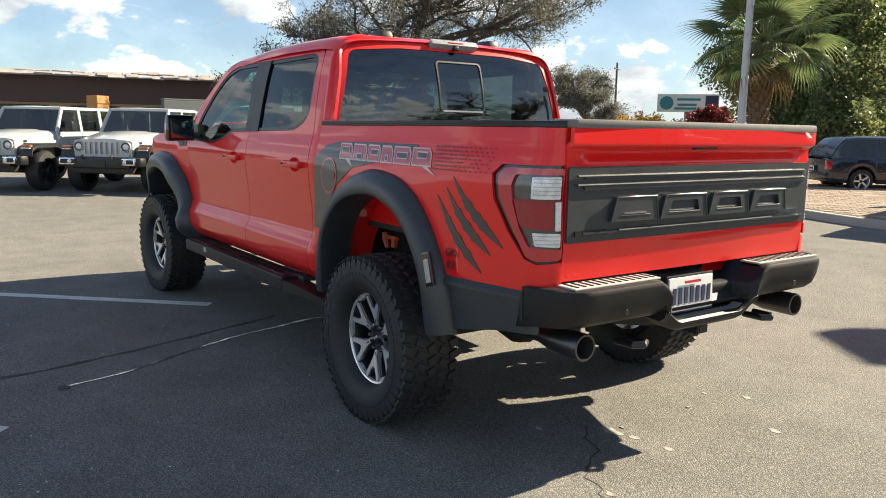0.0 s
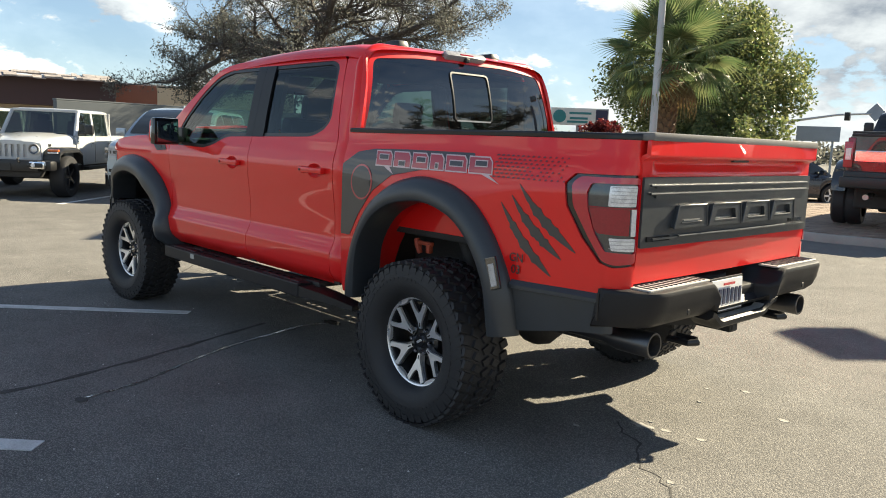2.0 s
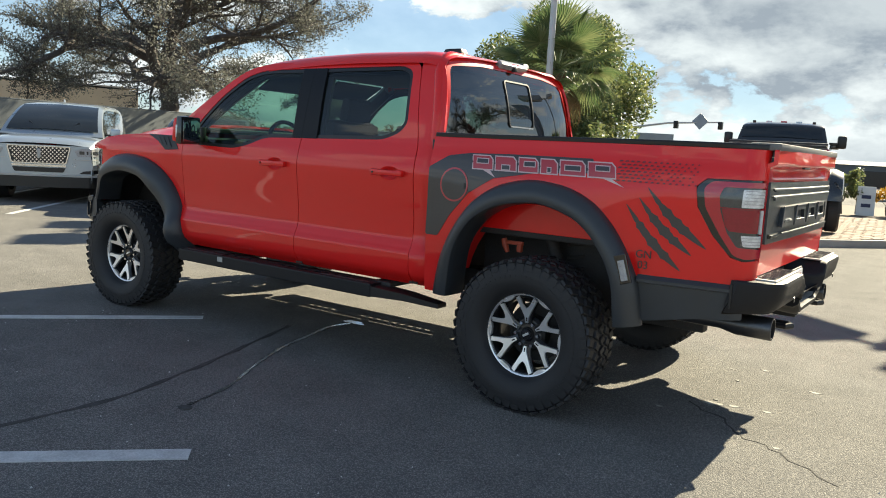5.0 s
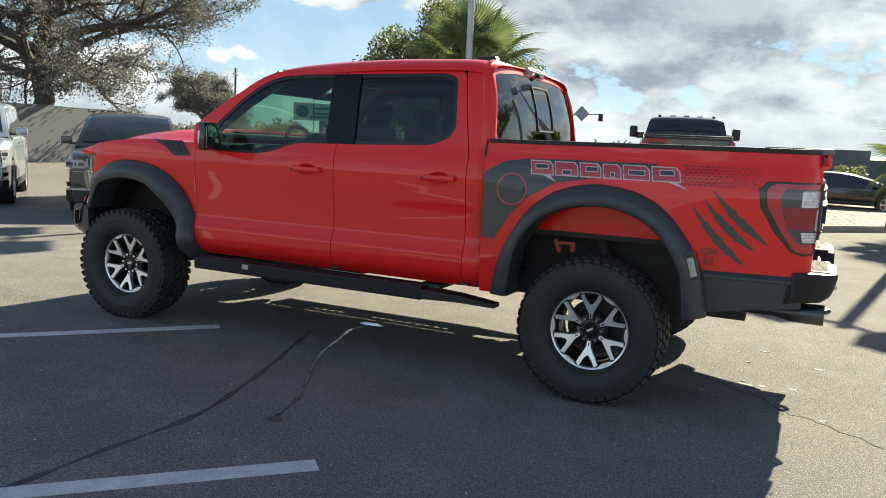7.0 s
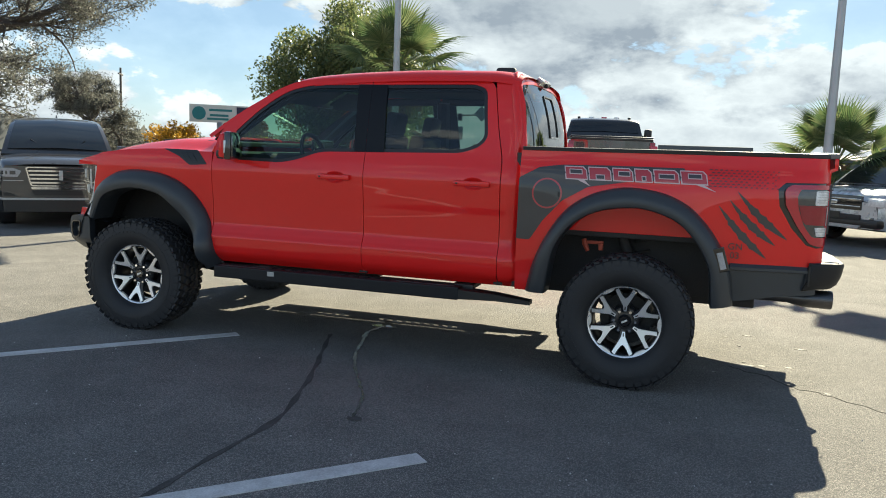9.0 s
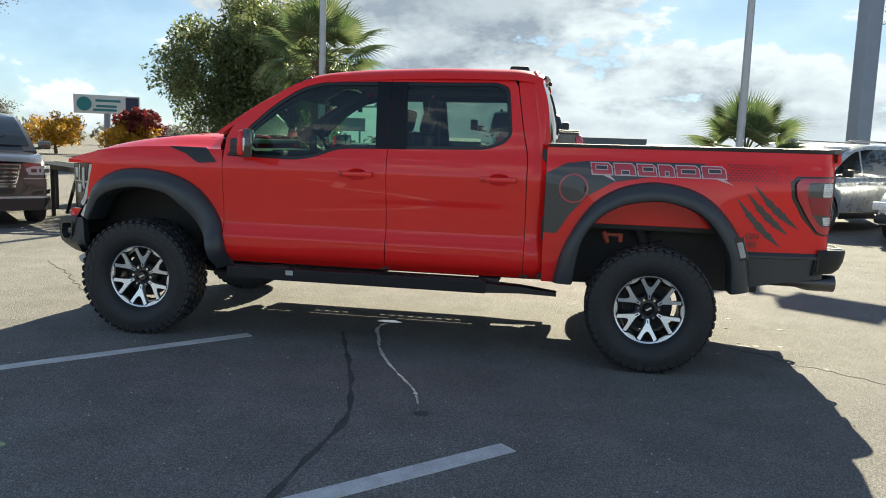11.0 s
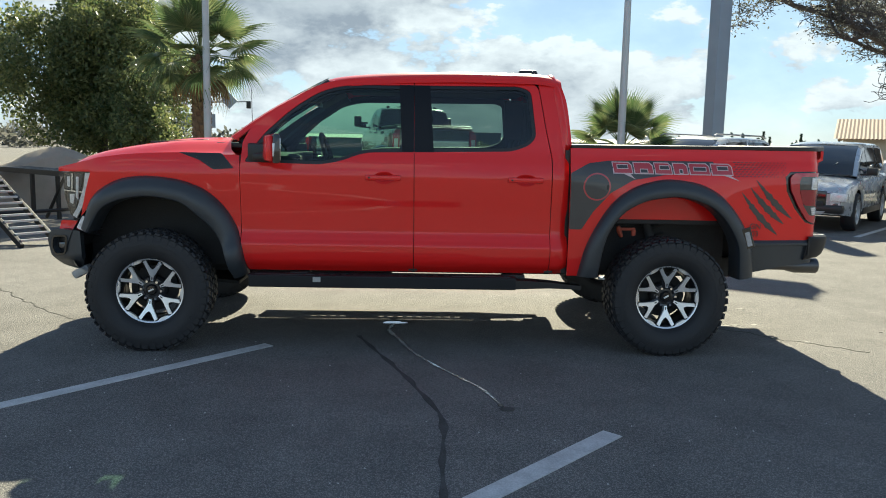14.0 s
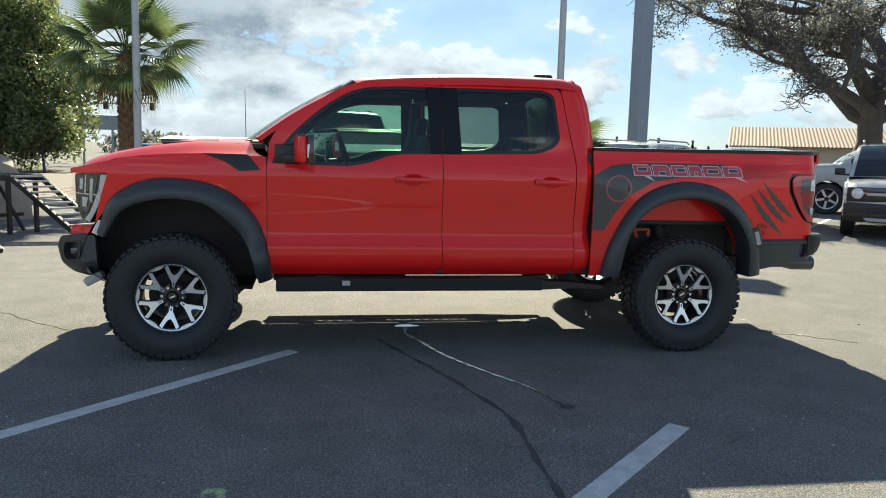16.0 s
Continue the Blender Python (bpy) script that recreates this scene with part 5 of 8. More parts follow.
    for k in range(57):
        y = -0.968 + 1.936 * k / 56
        a = abs(y)
        xr = -1.262 + 0.185 * (max(0.0, a - 0.78) / 0.188) ** 2.4
        dip = 0.075 * (1 - smooth01((a - 0.28) / 0.10))
        x_in = 0.10 * (1 - smooth01((a - 0.24) / 0.06))
        zt = 0.868 - dip
        xi = max(-1.045, xr + 0.03)
        rings.append([(xi, y, zt), (min(xr + 0.018 + x_in, xi), y, zt), (xr + x_in + 0.005, y, zt - 0.005), (xr + x_in, y, zt - 0.016), (xr + x_in, y, zt - 0.024), (xr + x_in + 0.004, y, zt - 0.05), (xr + 0.6 * x_in + 0.010, y, zt - 0.085), (xr + 0.030, y, 0.735), (xr + 0.062, y, 0.708), (xi + 0.03, y, 0.700)])
    rbmp = part("rear_bumper", loft(rings, caps=True), BUMPER, T, "dark grey rear bumper with step pads", True)
    for sg in (1, -1):
        part("corner_gap", box((-1.048, sg * 0.945, 0.79), (0.012, 0.06, 0.12), 0.003), BLACK, rbmp)
        sp = part("step_pad", box((-1.172, sg * 0.605, 0.871), (0.105, 0.50, 0.010), 0.004), PADALU, rbmp, "ribbed aluminium step pad")
        for k in range(12):
            part("pad_rib", box((-1.172, sg * (0.385 + 0.040 * k), 0.8775), (0.085, 0.008, 0.005), 0.003), BLACK if k % 1 else FLARE, sp)
        part("tow_hook", tube([(-1.12, sg * 0.42, 0.60), (-1.22, sg * 0.42, 0.60), (-1.24, sg * 0.46, 0.60), (-1.22, sg * 0.50, 0.60), (-1.12, sg * 0.50, 0.60)], 0.016, 8), BLACK, T, "", True)
        part("parking_sensor", lathe([(0, 0.004), (0.012, 0.004), (0.014, 0)], 12), BLACK, rbmp, m=pose(-1.262, sg * 0.60, 0.76, 0, 0, 90))
    part("hitch_receiver", box((-1.07, -0.02, 0.605), (0.22, 0.075, 0.075), 0.008), BLACK, T, "black hitch receiver")
    part("hitch_bore", box((-1.181, -0.02, 0.605), (0.004, 0.052, 0.052), 0.001), UNDER, T)
    rings, top = [], []
    for k in range(33):
        y = -0.335 + 0.67 * k / 32
        e = abs(y) / 0.335
        z = 0.672 + 0.060 * smooth01((e - 0.62) / 0.38)
        xo = -1.236 - 0.010 * e ** 4
        rings.append([(-1.10, y, z), (xo + 0.012, y, z), (xo, y, z - 0.010), (xo + 0.004, y, z - 0.034), (xo + 0.030, y, z - 0.052), (-1.10, y, z - 0.045)])
        if 3 < k < 29:
            top.append([(-1.165, y, z + 0.003), (xo + 0.020, y, z + 0.003)])
    step = part("centre_step", loft(rings, caps=True), BUMPER, rbmp, "dark curved step below the plate", True)
    # pale strip paints the sun's reflection on top of the dark step
    part("step_sheen", loft(top), PADALU, step, "pale strip imitating sun sheen on the step top", True)
    plate = part("number_plate", box((-1.175, 0.085, 0.77), (0.012, 0.305, 0.152), 0.004, Matrix.Rotation(0.06, 4, "Y")), PLATEWHITE, rbmp, "white plate with dark bars in a frame")
    for k in range(7):
        part("plate_bar", box((-1.184, 0.205 - 0.040 * k, 0.765), (0.004, 0.022, 0.074)), INK, plate)
    part("plate_bar", box((-1.186, 0.085, 0.825), (0.004, 0.11, 0.012)), LAMPRED, plate)
    part("plate_bar", box((-1.181, 0.085, 0.708), (0.006, 0.29, 0.02)), BLACK, plate)
    part("plate_frame", box((-1.170, 0.085, 0.77), (0.012, 0.325, 0.172), 0.004, Matrix.Rotation(0.06, 4, "Y")), BLACK, plate)
    # underbody
    for sg in (1, -1):
        part("frame_rail", box((1.7, sg * 0.42, 0.56), (5.0, 0.09, 0.16), 0.01), UNDER, T)
        part("shock_absorber", tube([(-0.12, sg * 0.60, 0.42), (0.10, sg * 0.66, 1.0)], 0.035, 10), UNDER, T, "", True)
        bm = bmesh.new()
        add_box(bm, (0.24, sg * 0.78, 0.885), (0.11, 0.025, 0.022), 0.006)
        add_tube(bm, [(0.315, sg * 0.78, 0.905), (0.305, sg * 0.78, 0.87), (0.285, sg * 0.78, 0.825)], [0.016, 0.020, 0.013], 8)
        add_box(bm, (0.20, sg * 0.79, 0.86), (0.03, 0.03, 0.05), 0.008)
        part("brake_bracket", bm, simple("rusty_orange_bracket", (0.42, 0.07, 0.03), 0.6, vary=0.4) if sg > 0 else bpy.data.materials["rusty_orange_bracket"], T, "rusty orange axle bracket", True)
        part("spring", tube([(-0.05 + 0.06 * math.cos(a), sg * 0.52 + 0.06 * math.sin(a), 0.50 + a * 0.012) for a in (0.5 * k for k in range(70))], 0.011, 6), UNDER, T, "", True)
        part("lower_control_arm", box((AXLE_F, sg * 0.6, 0.42), (0.32, 0.6, 0.05), 0.015), UNDER, T)
    part("rear_axle", tube([(0, -0.9, HUB_Z), (0, 0.9, HUB_Z)], 0.055, 14), UNDER, T, "", True)
    bm = bmesh.new()
    bmesh.ops.create_icosphere(bm, subdivisions=2, radius=0.17)
    part("differential", bm, UNDER, T, "", True, m=pose(0, 0.05, HUB_Z))
    part("drive_shaft", tube([(0.1, 0, 0.46), (2.4, 0, 0.52)], 0.045, 12), UNDER, T, "", True)
    part("muffler", tube([(0.7, -0.2, 0.50), (1.7, -0.2, 0.50)], 0.11, 14), UNDER, T, "", True)
    part("spare_tyre", lathe([(0.2, -0.12), (0.36, -0.12), (0.38, 0), (0.36, 0.12), (0.2, 0.12)], 32, axis="z", closed=True), RUBBER, T, "", True, m=pose(-0.72, 0, 0.72))
    part("skid_plate", box((3.7, 0, 0.42), (1.0, 0.8, 0.03), 0.01, Matrix.Rotation(-0.1, 4, "Y")), UNDER, T)
    part("gearbox", box((2.6, 0, 0.55), (1.2, 0.5, 0.28), 0.05), UNDER, T)
    part("engine_block", box((3.75, 0, 0.85), (0.8, 0.9, 0.5), 0.05), UNDER, T)
    # interior
    for sg in (1, -1):
        for sx, nm in ((2.02, "front_seat"), (1.15, "rear_seat")):
            y = sg * (0.42 if nm == "front_seat" else 0.38)
            w = 0.50 if nm == "front_seat" else 0.72
            bm = bmesh.new()
            add_box(bm, (sx + 0.18, y, 0.98), (0.52, w, 0.16), 0.04)
            low_ = 0.0 if nm == "front_seat" else 0.13
            add_box(bm, (sx - 0.10, y, 1.27 - low_), (0.14, w, 0.60), 0.05, Matrix.Rotation(-0.22, 4, "Y"))
            part(nm, bm, CLOTH, T, "black upholstered seat", True)
            for hy in ((0,) if nm == "front_seat" else (-0.16, 0.18)):
                part("headrest", box((sx - 0.20, y + hy, 1.64 - 1.5 * low_), (0.09, 0.26, 0.17), 0.035, Matrix.Rotation(-0.2, 4, "Y")), CLOTH, T, "", True)
    part("dashboard", box((2.86, 0, 1.28), (0.42, 1.66, 0.22), 0.06), CLOTH, T, "", True)
    part("centre_screen", box((2.64, 0, 1.40), (0.03, 0.36, 0.20), 0.01), GLOSSBLACK, T)
    bm = bmesh.new()
    c = Vector((2.50, 0.42, 1.36))
    ring = [c + Vector((0.065 * math.cos(a) * 0.9, 0.19 * math.sin(a), 0.18 * math.cos(a))) for a in (2 * math.pi * k / 28 for k in range(29))]
    add_tube(bm, ring, 0.016, 8)
    add_box(bm, c, (0.04, 0.30, 0.05), 0.01)
    add_tube(bm, [c, c + Vector((0.25, 0, -0.08))], 0.03, 8)
    part("steering_wheel", bm, CLOTH, T, "", True)
    for sg in (1, -1):
        part("sun_visor", box((2.545, sg * 0.33, 1.835), (0.24, 0.56, 0.016), 0.006, Matrix.Rotation(0.52, 4, "Y")), CLOTH, T, "", True)
    part("rear_view_mirror", box((2.62, 0, 1.80), (0.03, 0.24, 0.07), 0.012), BLACK, T, "", True)
    return T


build_truck()


def add_text(txt, size, m, material, parent, name):
    cu = bpy.data.curves.new(name, "FONT")
    cu.body, cu.size, cu.extrude = txt, size, 0.0008
    cu.align_x, cu.align_y = "CENTER", "CENTER"
    tmp = bpy.data.objects.new(name, cu)
    scene.collection.objects.link(tmp)
    bpy.context.view_layer.update()
    me = bpy.data.meshes.new_from_object(tmp.evaluated_get(bpy.context.evaluated_depsgraph_get()))
    bpy.data.objects.remove(tmp)
    me.materials.clear()
    me.materials.append(material)
    ob = new(name, me)
    ob.parent = parent
    ob.matrix_basis = m
    return ob


truck = bpy.data.objects["pickup_truck"]
for row, z in (("GN", 0.942), ("03", 0.888)):
    add_text(row, 0.056, pose(-0.622, bed_side(0.622, z).y + 0.006, z, 90, 0, 180), DECAL, truck, "graphic_lettering")


# ---- other vehicles ----
WHITEPAINT = simple("white_car_paint", (0.46, 0.47, 0.475), 0.3, coat=0.8, vary=0.04)
SILVERPAINT = simple("silver_blue_car_paint", (0.38, 0.43, 0.48), 0.3, metal=0.5, coat=0.9, vary=0.04)
GREYPAINT = simple("dark_grey_car_paint", (0.055, 0.052, 0.050), 0.3, metal=0.3, coat=0.9, vary=0.05)
BLUEPAINT = simple("dark_blue_car_paint", (0.012, 0.018, 0.035), 0.28, metal=0.2, coat=0.9, vary=0.05)
BLACKPAINT = simple("black_car_paint", (0.006, 0.007, 0.009), 0.25, coat=1.0, vary=0.05)
PEARLPAINT = simple("light_grey_car_paint", (0.52, 0.54, 0.56), 0.28, metal=0.35, coat=0.9, vary=0.04)


def car_wheel(radius, width, bright):
    w = thing("wheel", "", "")
    r, h = radius, width / 2
    part("tyre", lathe([(r * 0.66, -h), (r * 0.93, -h), (r, -h * 0.7), (r, h * 0.7), (r * 0.93, h), (r * 0.66, h)], 32), RUBBER, w, "black rubber tyre", True)
    rim = part("rim", lathe([(r * 0.62, -h * 0.5), (r * 0.60, h * 0.2), (r * 0.62, h * 0.9), (r * 0.68, h * 0.98), (r * 0.68, h * 0.5)], 32), MACHINED if bright else ALLOYDARK, w, "alloy rim", True)
    part("rim_back", lathe([(0.0, -0.01), (r * 0.61, -0.01), (r * 0.61, -0.03)], 24), ALLOYDARK, w, "", True)
    for k in range(5):
        a = 2 * math.pi * k / 5
        bm = box((r * 0.36, h * 0.62, 0), (r * 0.60, 0.025, r * 0.15), 0.006)
        bm.transform(Matrix.Rotation(a, 4, "Y"))
        part("spoke", bm, MACHINED if bright else ALLOYDARK, w)
    part("hub_cap", lathe([(0, h * 0.75), (r * 0.14, h * 0.72), (r * 0.15, h * 0.5)], 16), ALLOYDARK, w, "", True)
    return w


def car(name, label, category, m, paint, L, W, deck, roof, sill=0.30, wb=2.8, wr=0.37, ww=0.25, x_front=0.0, glass_mat=None, cladding=None, grille=None,
        rails=False, bright=True, roof_w=0.72, posts=(), squared=0.0, belt_in=0.93, win_drop=0.06, bumper=None, tail=None, nose=None):
    """A parked road vehicle. deck: hood, belt and tail heights along x; roof: the cabin's outline along x. Its front looks along +x."""
    C = thing(name, label, category, m, group="parked vehicles")
    glass_mat = glass_mat or GLASS_DARK
    fd, fr = spline(deck), spline(roof)
    axf, axr = x_front + wb / 2, x_front - wb / 2
    arch = wr + 0.055

    def half_w(x):
        e = abs(x) / (L / 2)
        return W / 2 * (1 - (0.05 + 0.10 * (1 - squared)) * e ** 7)

    def low(x):
        z = sill
        end = max(0, abs(x) - (L / 2 - 0.5)) / 0.5
        z += 0.05 * end
        for ax in (axf, axr):
            d = abs(x - ax)
            if d < arch:
                z = max(z, wr + math.sqrt(arch ** 2 - d ** 2) * 1.02)
        return z
    xs = sorted(set([-L / 2 + L * i / 56 for i in range(57)] + [ax + arch * math.sin(radians(a)) for ax in (axf, axr) for a in range(-90, 91, 15)] + [ax + s * (arch + 0.004) for ax in (axf, axr) for s in (-1, 1)]))
    rings = []
    for x in xs:
        w, zb, zl = half_w(x), fd(x), low(x)
        zl = min(zl, zb - 0.12)
        zm = zl + (zb - zl) * 0.5
        half = [(w * 0.965, zl), (w * 0.99, zl + (zb - zl) * 0.12), (w, zm), (w * 0.99, zl + (zb - zl) * 0.78), (w * 0.965, zb - 0.05), (w * (belt_in - 0.01), zb - 0.008), (w * 0.6, zb + 0.022), (w * 0.25, zb + 0.034)]
        rings.append([(x, y, z) for y, z in half] + [(x, -y, z) for y, z in reversed(half)])
    body = part("body", loft(rings), paint, C, "", True)
    for e, sgn in ((-1, -1), (1, 1)):
        x = e * L / 2
        w, zb, zl = half_w(x), fd(x), low(x)
        outl = fillet([(-w * 0.965, zl), (-w, (zl + zb) / 2), (-w * 0.93, zb), (w * 0.93, zb), (w, (zl + zb) / 2), (w * 0.965, zl)], 0.03)
        panel("front_panel" if e > 0 else "rear_panel", outl, lambda u, v, x=x, w=w, sgn=sgn: Vector((x + sgn * 0.05 * (1 - (u / w) ** 2), u, v)), paint, C, hint=(e, 0, 0), depth=0.0, step=0.15)
    part("underside", box((0, 0, sill + 0.06), (L * 0.94, W * 0.86, 0.10), 0.02), UNDER, C)
    for ax in (axf, axr):
        part("wheel_well", box((ax, 0, wr + 0.15), (arch * 2.05, W * 0.84, wr * 1.15), 0.04), UNDER, C)
    # cabin
    x0, x1 = roof[0][0], roof[-1][0]
    cab_rows, zmax = [], max(p[1] for p in roof)
    n = 40
    for i in range(n + 1):
        x = x0 + (x1 - x0) * i / n
        wbelt, zb, zr = half_w(x) * (belt_in - 0.005), fd(x) - 0.02, fr(x)
        k = max(0.02, (zr - zb) / (zmax - zb))
        wr_ = W / 2 * roof_w
        half = [(wbelt + (wr_ - wbelt) * k * t, zb + (zr - zb) * t) for t in (0, 0.12, 0.5, 0.86, 0.95)] + [((wbelt + (wr_ - wbelt) * k) * q, zr + dz * k) for q, dz in ((0.93, 0.0), (0.7, 0.02), (0.35, 0.03))]
        cab_rows.append([(x, y, z) for y, z in half] + [(x, -y, z) for y, z in reversed(half)])
    cabin = part("cabin", loft(cab_rows), paint, C, "", True)
    hgt = [fr(x0 + (x1 - x0) * i / n) - fd(x0 + (x1 - x0) * i / n) for i in range(n + 1)]
    # side glass between the pillars
    edges = [x0 + 0.16] + sorted(posts) + [x1 - 0.10]
    for sg in (1, -1):
        for a, b in zip(edges, edges[1:]):
            rows = []
            for j in range(9):
                x = a + 0.035 + (b - a - 0.07) * j / 8
                wbelt, zb, zr = half_w(x) * (belt_in - 0.005), fd(x) - 0.02, fr(x)
                k = max(0.02, (zr - zb) / (zmax - zb))
                wr_ = W / 2 * roof_w
                if zr - zb < 0.16:
                    continue
                lo_t, hi_t = win_drop / (zr - zb), 1 - 0.085 / (zr - zb)
                rows.append([(x, sg * (wbelt + (wr_ - wbelt) * k * t + 0.006), zb + (zr - zb) * t) for t in (lo_t, (lo_t + hi_t) / 2, hi_t)])
            if len(rows) > 1:
                part("side_window", loft(rows), GLOSSBLACK if glass_mat is None else GLASS_MATTE, C, "dark side glass", True)
    for nm, rng in (("windscreen", [i for i in range(n + 1) if x0 + (x1 - x0) * i / n > x1 - front_slope(roof)]), ("rear_window", [i for i in range(n + 1) if x0 + (x1 - x0) * i / n < x0 + rear_slope(roof)])):
        rows = []
        for i in rng:
            x = x0 + (x1 - x0) * i / n
            zb, zr = fd(x) - 0.02, fr(x)
            if zr - zb < 0.05 or zr > zmax - 0.05:
                continue
            y = cab_rows[i][5][1]
            sgn = 1 if nm == "windscreen" else -1
            rows.append([(x + sgn * 0.010, y * q, zr + 0.012 + 0.03 * (1 - abs(q))) for q in (-0.98, -0.6, -0.3, 0, 0.3, 0.6, 0.98)])
        if len(rows) > 1:
            part(nm, loft(rows), GLASS_MATTE, C, "dark reflective glass", True)
    # wheels
    w = car_wheel(wr, ww, bright)
    w.parent = C
    w.matrix_basis = pose(axf, W / 2 - ww / 2 - 0.01, wr, 0, 10, 0)
    for mm in (pose(axr, W / 2 - ww / 2 - 0.01, wr, 0, 40, 0), pose(axf, -W / 2 + ww / 2 + 0.01, wr, 0, 0, 180), pose(axr, -W / 2 + ww / 2 + 0.01, wr, 0, 70, 180)):
        copy_thing(w, mm)
    xf = L / 2 + 0.035
    zh = fd(L / 2)
    # front: grille, lamps, bumper, plate
    g = grille or {}
    gw, gz, gh = g.get("w", 0.9), g.get("z", zh - 0.22), g.get("h", 0.22)
    if nose:
        nose(C, L, paint)
    else:
        gr = part("grille", box((xf - 0.01, 0, gz), (0.06, gw, gh), 0.015), GLOSSBLACK, C, "dark grille in a bright surround", True)
        for k in range(g.get("bars", 3)):
            zz = gz - gh / 2 + gh * (k + 0.5) / g.get("bars", 3)
            part("grille_bar", box((xf + 0.022, 0, zz), (0.02, gw * 0.97, 0.022), 0.006), g.get("bar_mat", CHROME), gr)
        part("front_badge", box((xf + 0.036, 0, gz), (0.012, 0.16, 0.07), 0.02), CHROME, gr, "plain oval badge")
    for sg in (1, -1):
        if not nose:
            part("headlamp", box((xf - 0.10, sg * (W / 2 * 0.80), gz + 0.02), (0.20, W * 0.15, 0.15), 0.03), LAMPCLEAR, C, "clear headlamp", True)
            part("fog_lamp", box((xf - 0.07, sg * W * 0.36, sill + 0.22), (0.10, 0.16, 0.08), 0.02), LAMPGREY, C, "", True)
        part("tail_lamp", box((-L / 2 + 0.01, sg * (W / 2 * 0.84), fd(-L / 2) - 0.16), (0.12, W * 0.11 if tail is None else W * 0.06, 0.26), 0.02), tail or LAMPRED, C, "red tail lamp", True)
        mb = part("door_mirror", box((x1 - 0.42, sg * (W / 2 + 0.10), fd(x1 - 0.42) + 0.10), (0.12, 0.20, 0.15), 0.035), cladding or paint, C, "", True)
        part("mirror_stalk", box((x1 - 0.42, sg * (W / 2 - 0.02), fd(x1 - 0.42) + 0.04), (0.06, 0.14, 0.04), 0.01), BLACK, C)
        part("sill_moulding", box((x_front, sg * (W / 2 * 0.985), sill + 0.05), (wb - 2 * arch - 0.02, 0.05, 0.13), 0.02), cladding or BLACK, C, "", True)
        for hx in (0.35, -0.6):
            part("door_handle", box((hx + x_front, sg * (W / 2 * 1.0), fd(hx) - 0.13), (0.18, 0.035, 0.03), 0.01), paint, C, "", True)
        if rails:
            part("roof_rail", tube([(x1 - 0.95, sg * W / 2 * roof_w * 0.88, zmax + 0.03), (x1 - 1.1, sg * W / 2 * roof_w * 0.88, zmax + 0.075), (x0 + 0.5, sg * W / 2 * roof_w * 0.88, zmax + 0.07), (x0 + 0.35, sg * W / 2 * roof_w * 0.88, zmax + 0.02)], 0.02, 8), STEEL, C, "bright roof rail", True)
    if not nose:
        part("front_bumper", box((xf - 0.08, 0, sill + 0.14), (0.22, W * 0.90, 0.16), 0.05), bumper or BLACK, C, "", True)
        part("lower_intake", box((xf + 0.005, 0, sill + 0.24), (0.08, W * 0.55, 0.10), 0.02), UNDER, C, "", True)
    part("rear_bumper", box((-L / 2 - 0.03, 0, sill + 0.20), (0.16, W * 0.92, 0.22), 0.05), bumper or cladding or paint, C, "", True)
    if not nose:
        part("plate_holder", box((xf + 0.05, 0, sill + 0.26), (0.012, 0.31, 0.13), 0.004), BLACK, C)
        part("bumper_skid", box((xf + 0.012, 0, sill + 0.07), (0.06, W * 0.52, 0.07), 0.02, taper=(1, 1.15)), PADALU, C, "silver lower skid", True)
    pl = part("number_plate", box((-L / 2 - 0.115, 0, sill + 0.40), (0.012, 0.31, 0.15), 0.004), PLATEWHITE, C, "white plate with dark bars")
    part("plate_bar", box((-L / 2 - 0.122, 0, sill + 0.40), (0.004, 0.22, 0.06)), INK, pl)
    for sg in (1, -1):
        part("wiper", tube([(x1 - 0.06, sg * 0.1, fd(x1) + 0.04), (x1 - 0.28, sg * 0.45, fr(x1 - 0.28) + 0.045)], 0.008, 6), BLACK, C)
    return C


def front_slope(roof):
    return next((roof[-1][0] - x for x, z in reversed(roof) if z > 0.96 * max(p[1] for p in roof)), 0.8)


def rear_slope(roof):
    return next((x - roof[0][0] for x, z in roof if z > 0.96 * max(p[1] for p in roof)), 0.5)


GLASS_MATTE = simple("dark_glazing", (0.012, 0.015, 0.017), 0.05, coat=0.5, vary=0.1)


def place(x, y, heading):
    return pose(x, y, 0, 0, 0, heading)


def suv_roof(xr, xf, z, base, steep=0.55, rear=0.35):
    return [(xr, base), (xr + rear * 0.5, base + (z - base) * 0.62), (xr + rear, z * 0.972), (xr + rear + 0.4, z), (xf - steep - 0.9, z), (xf - steep - 0.35, z * 0.975), (xf - steep * 0.5, base + (z - base) * 0.45), (xf, base)]


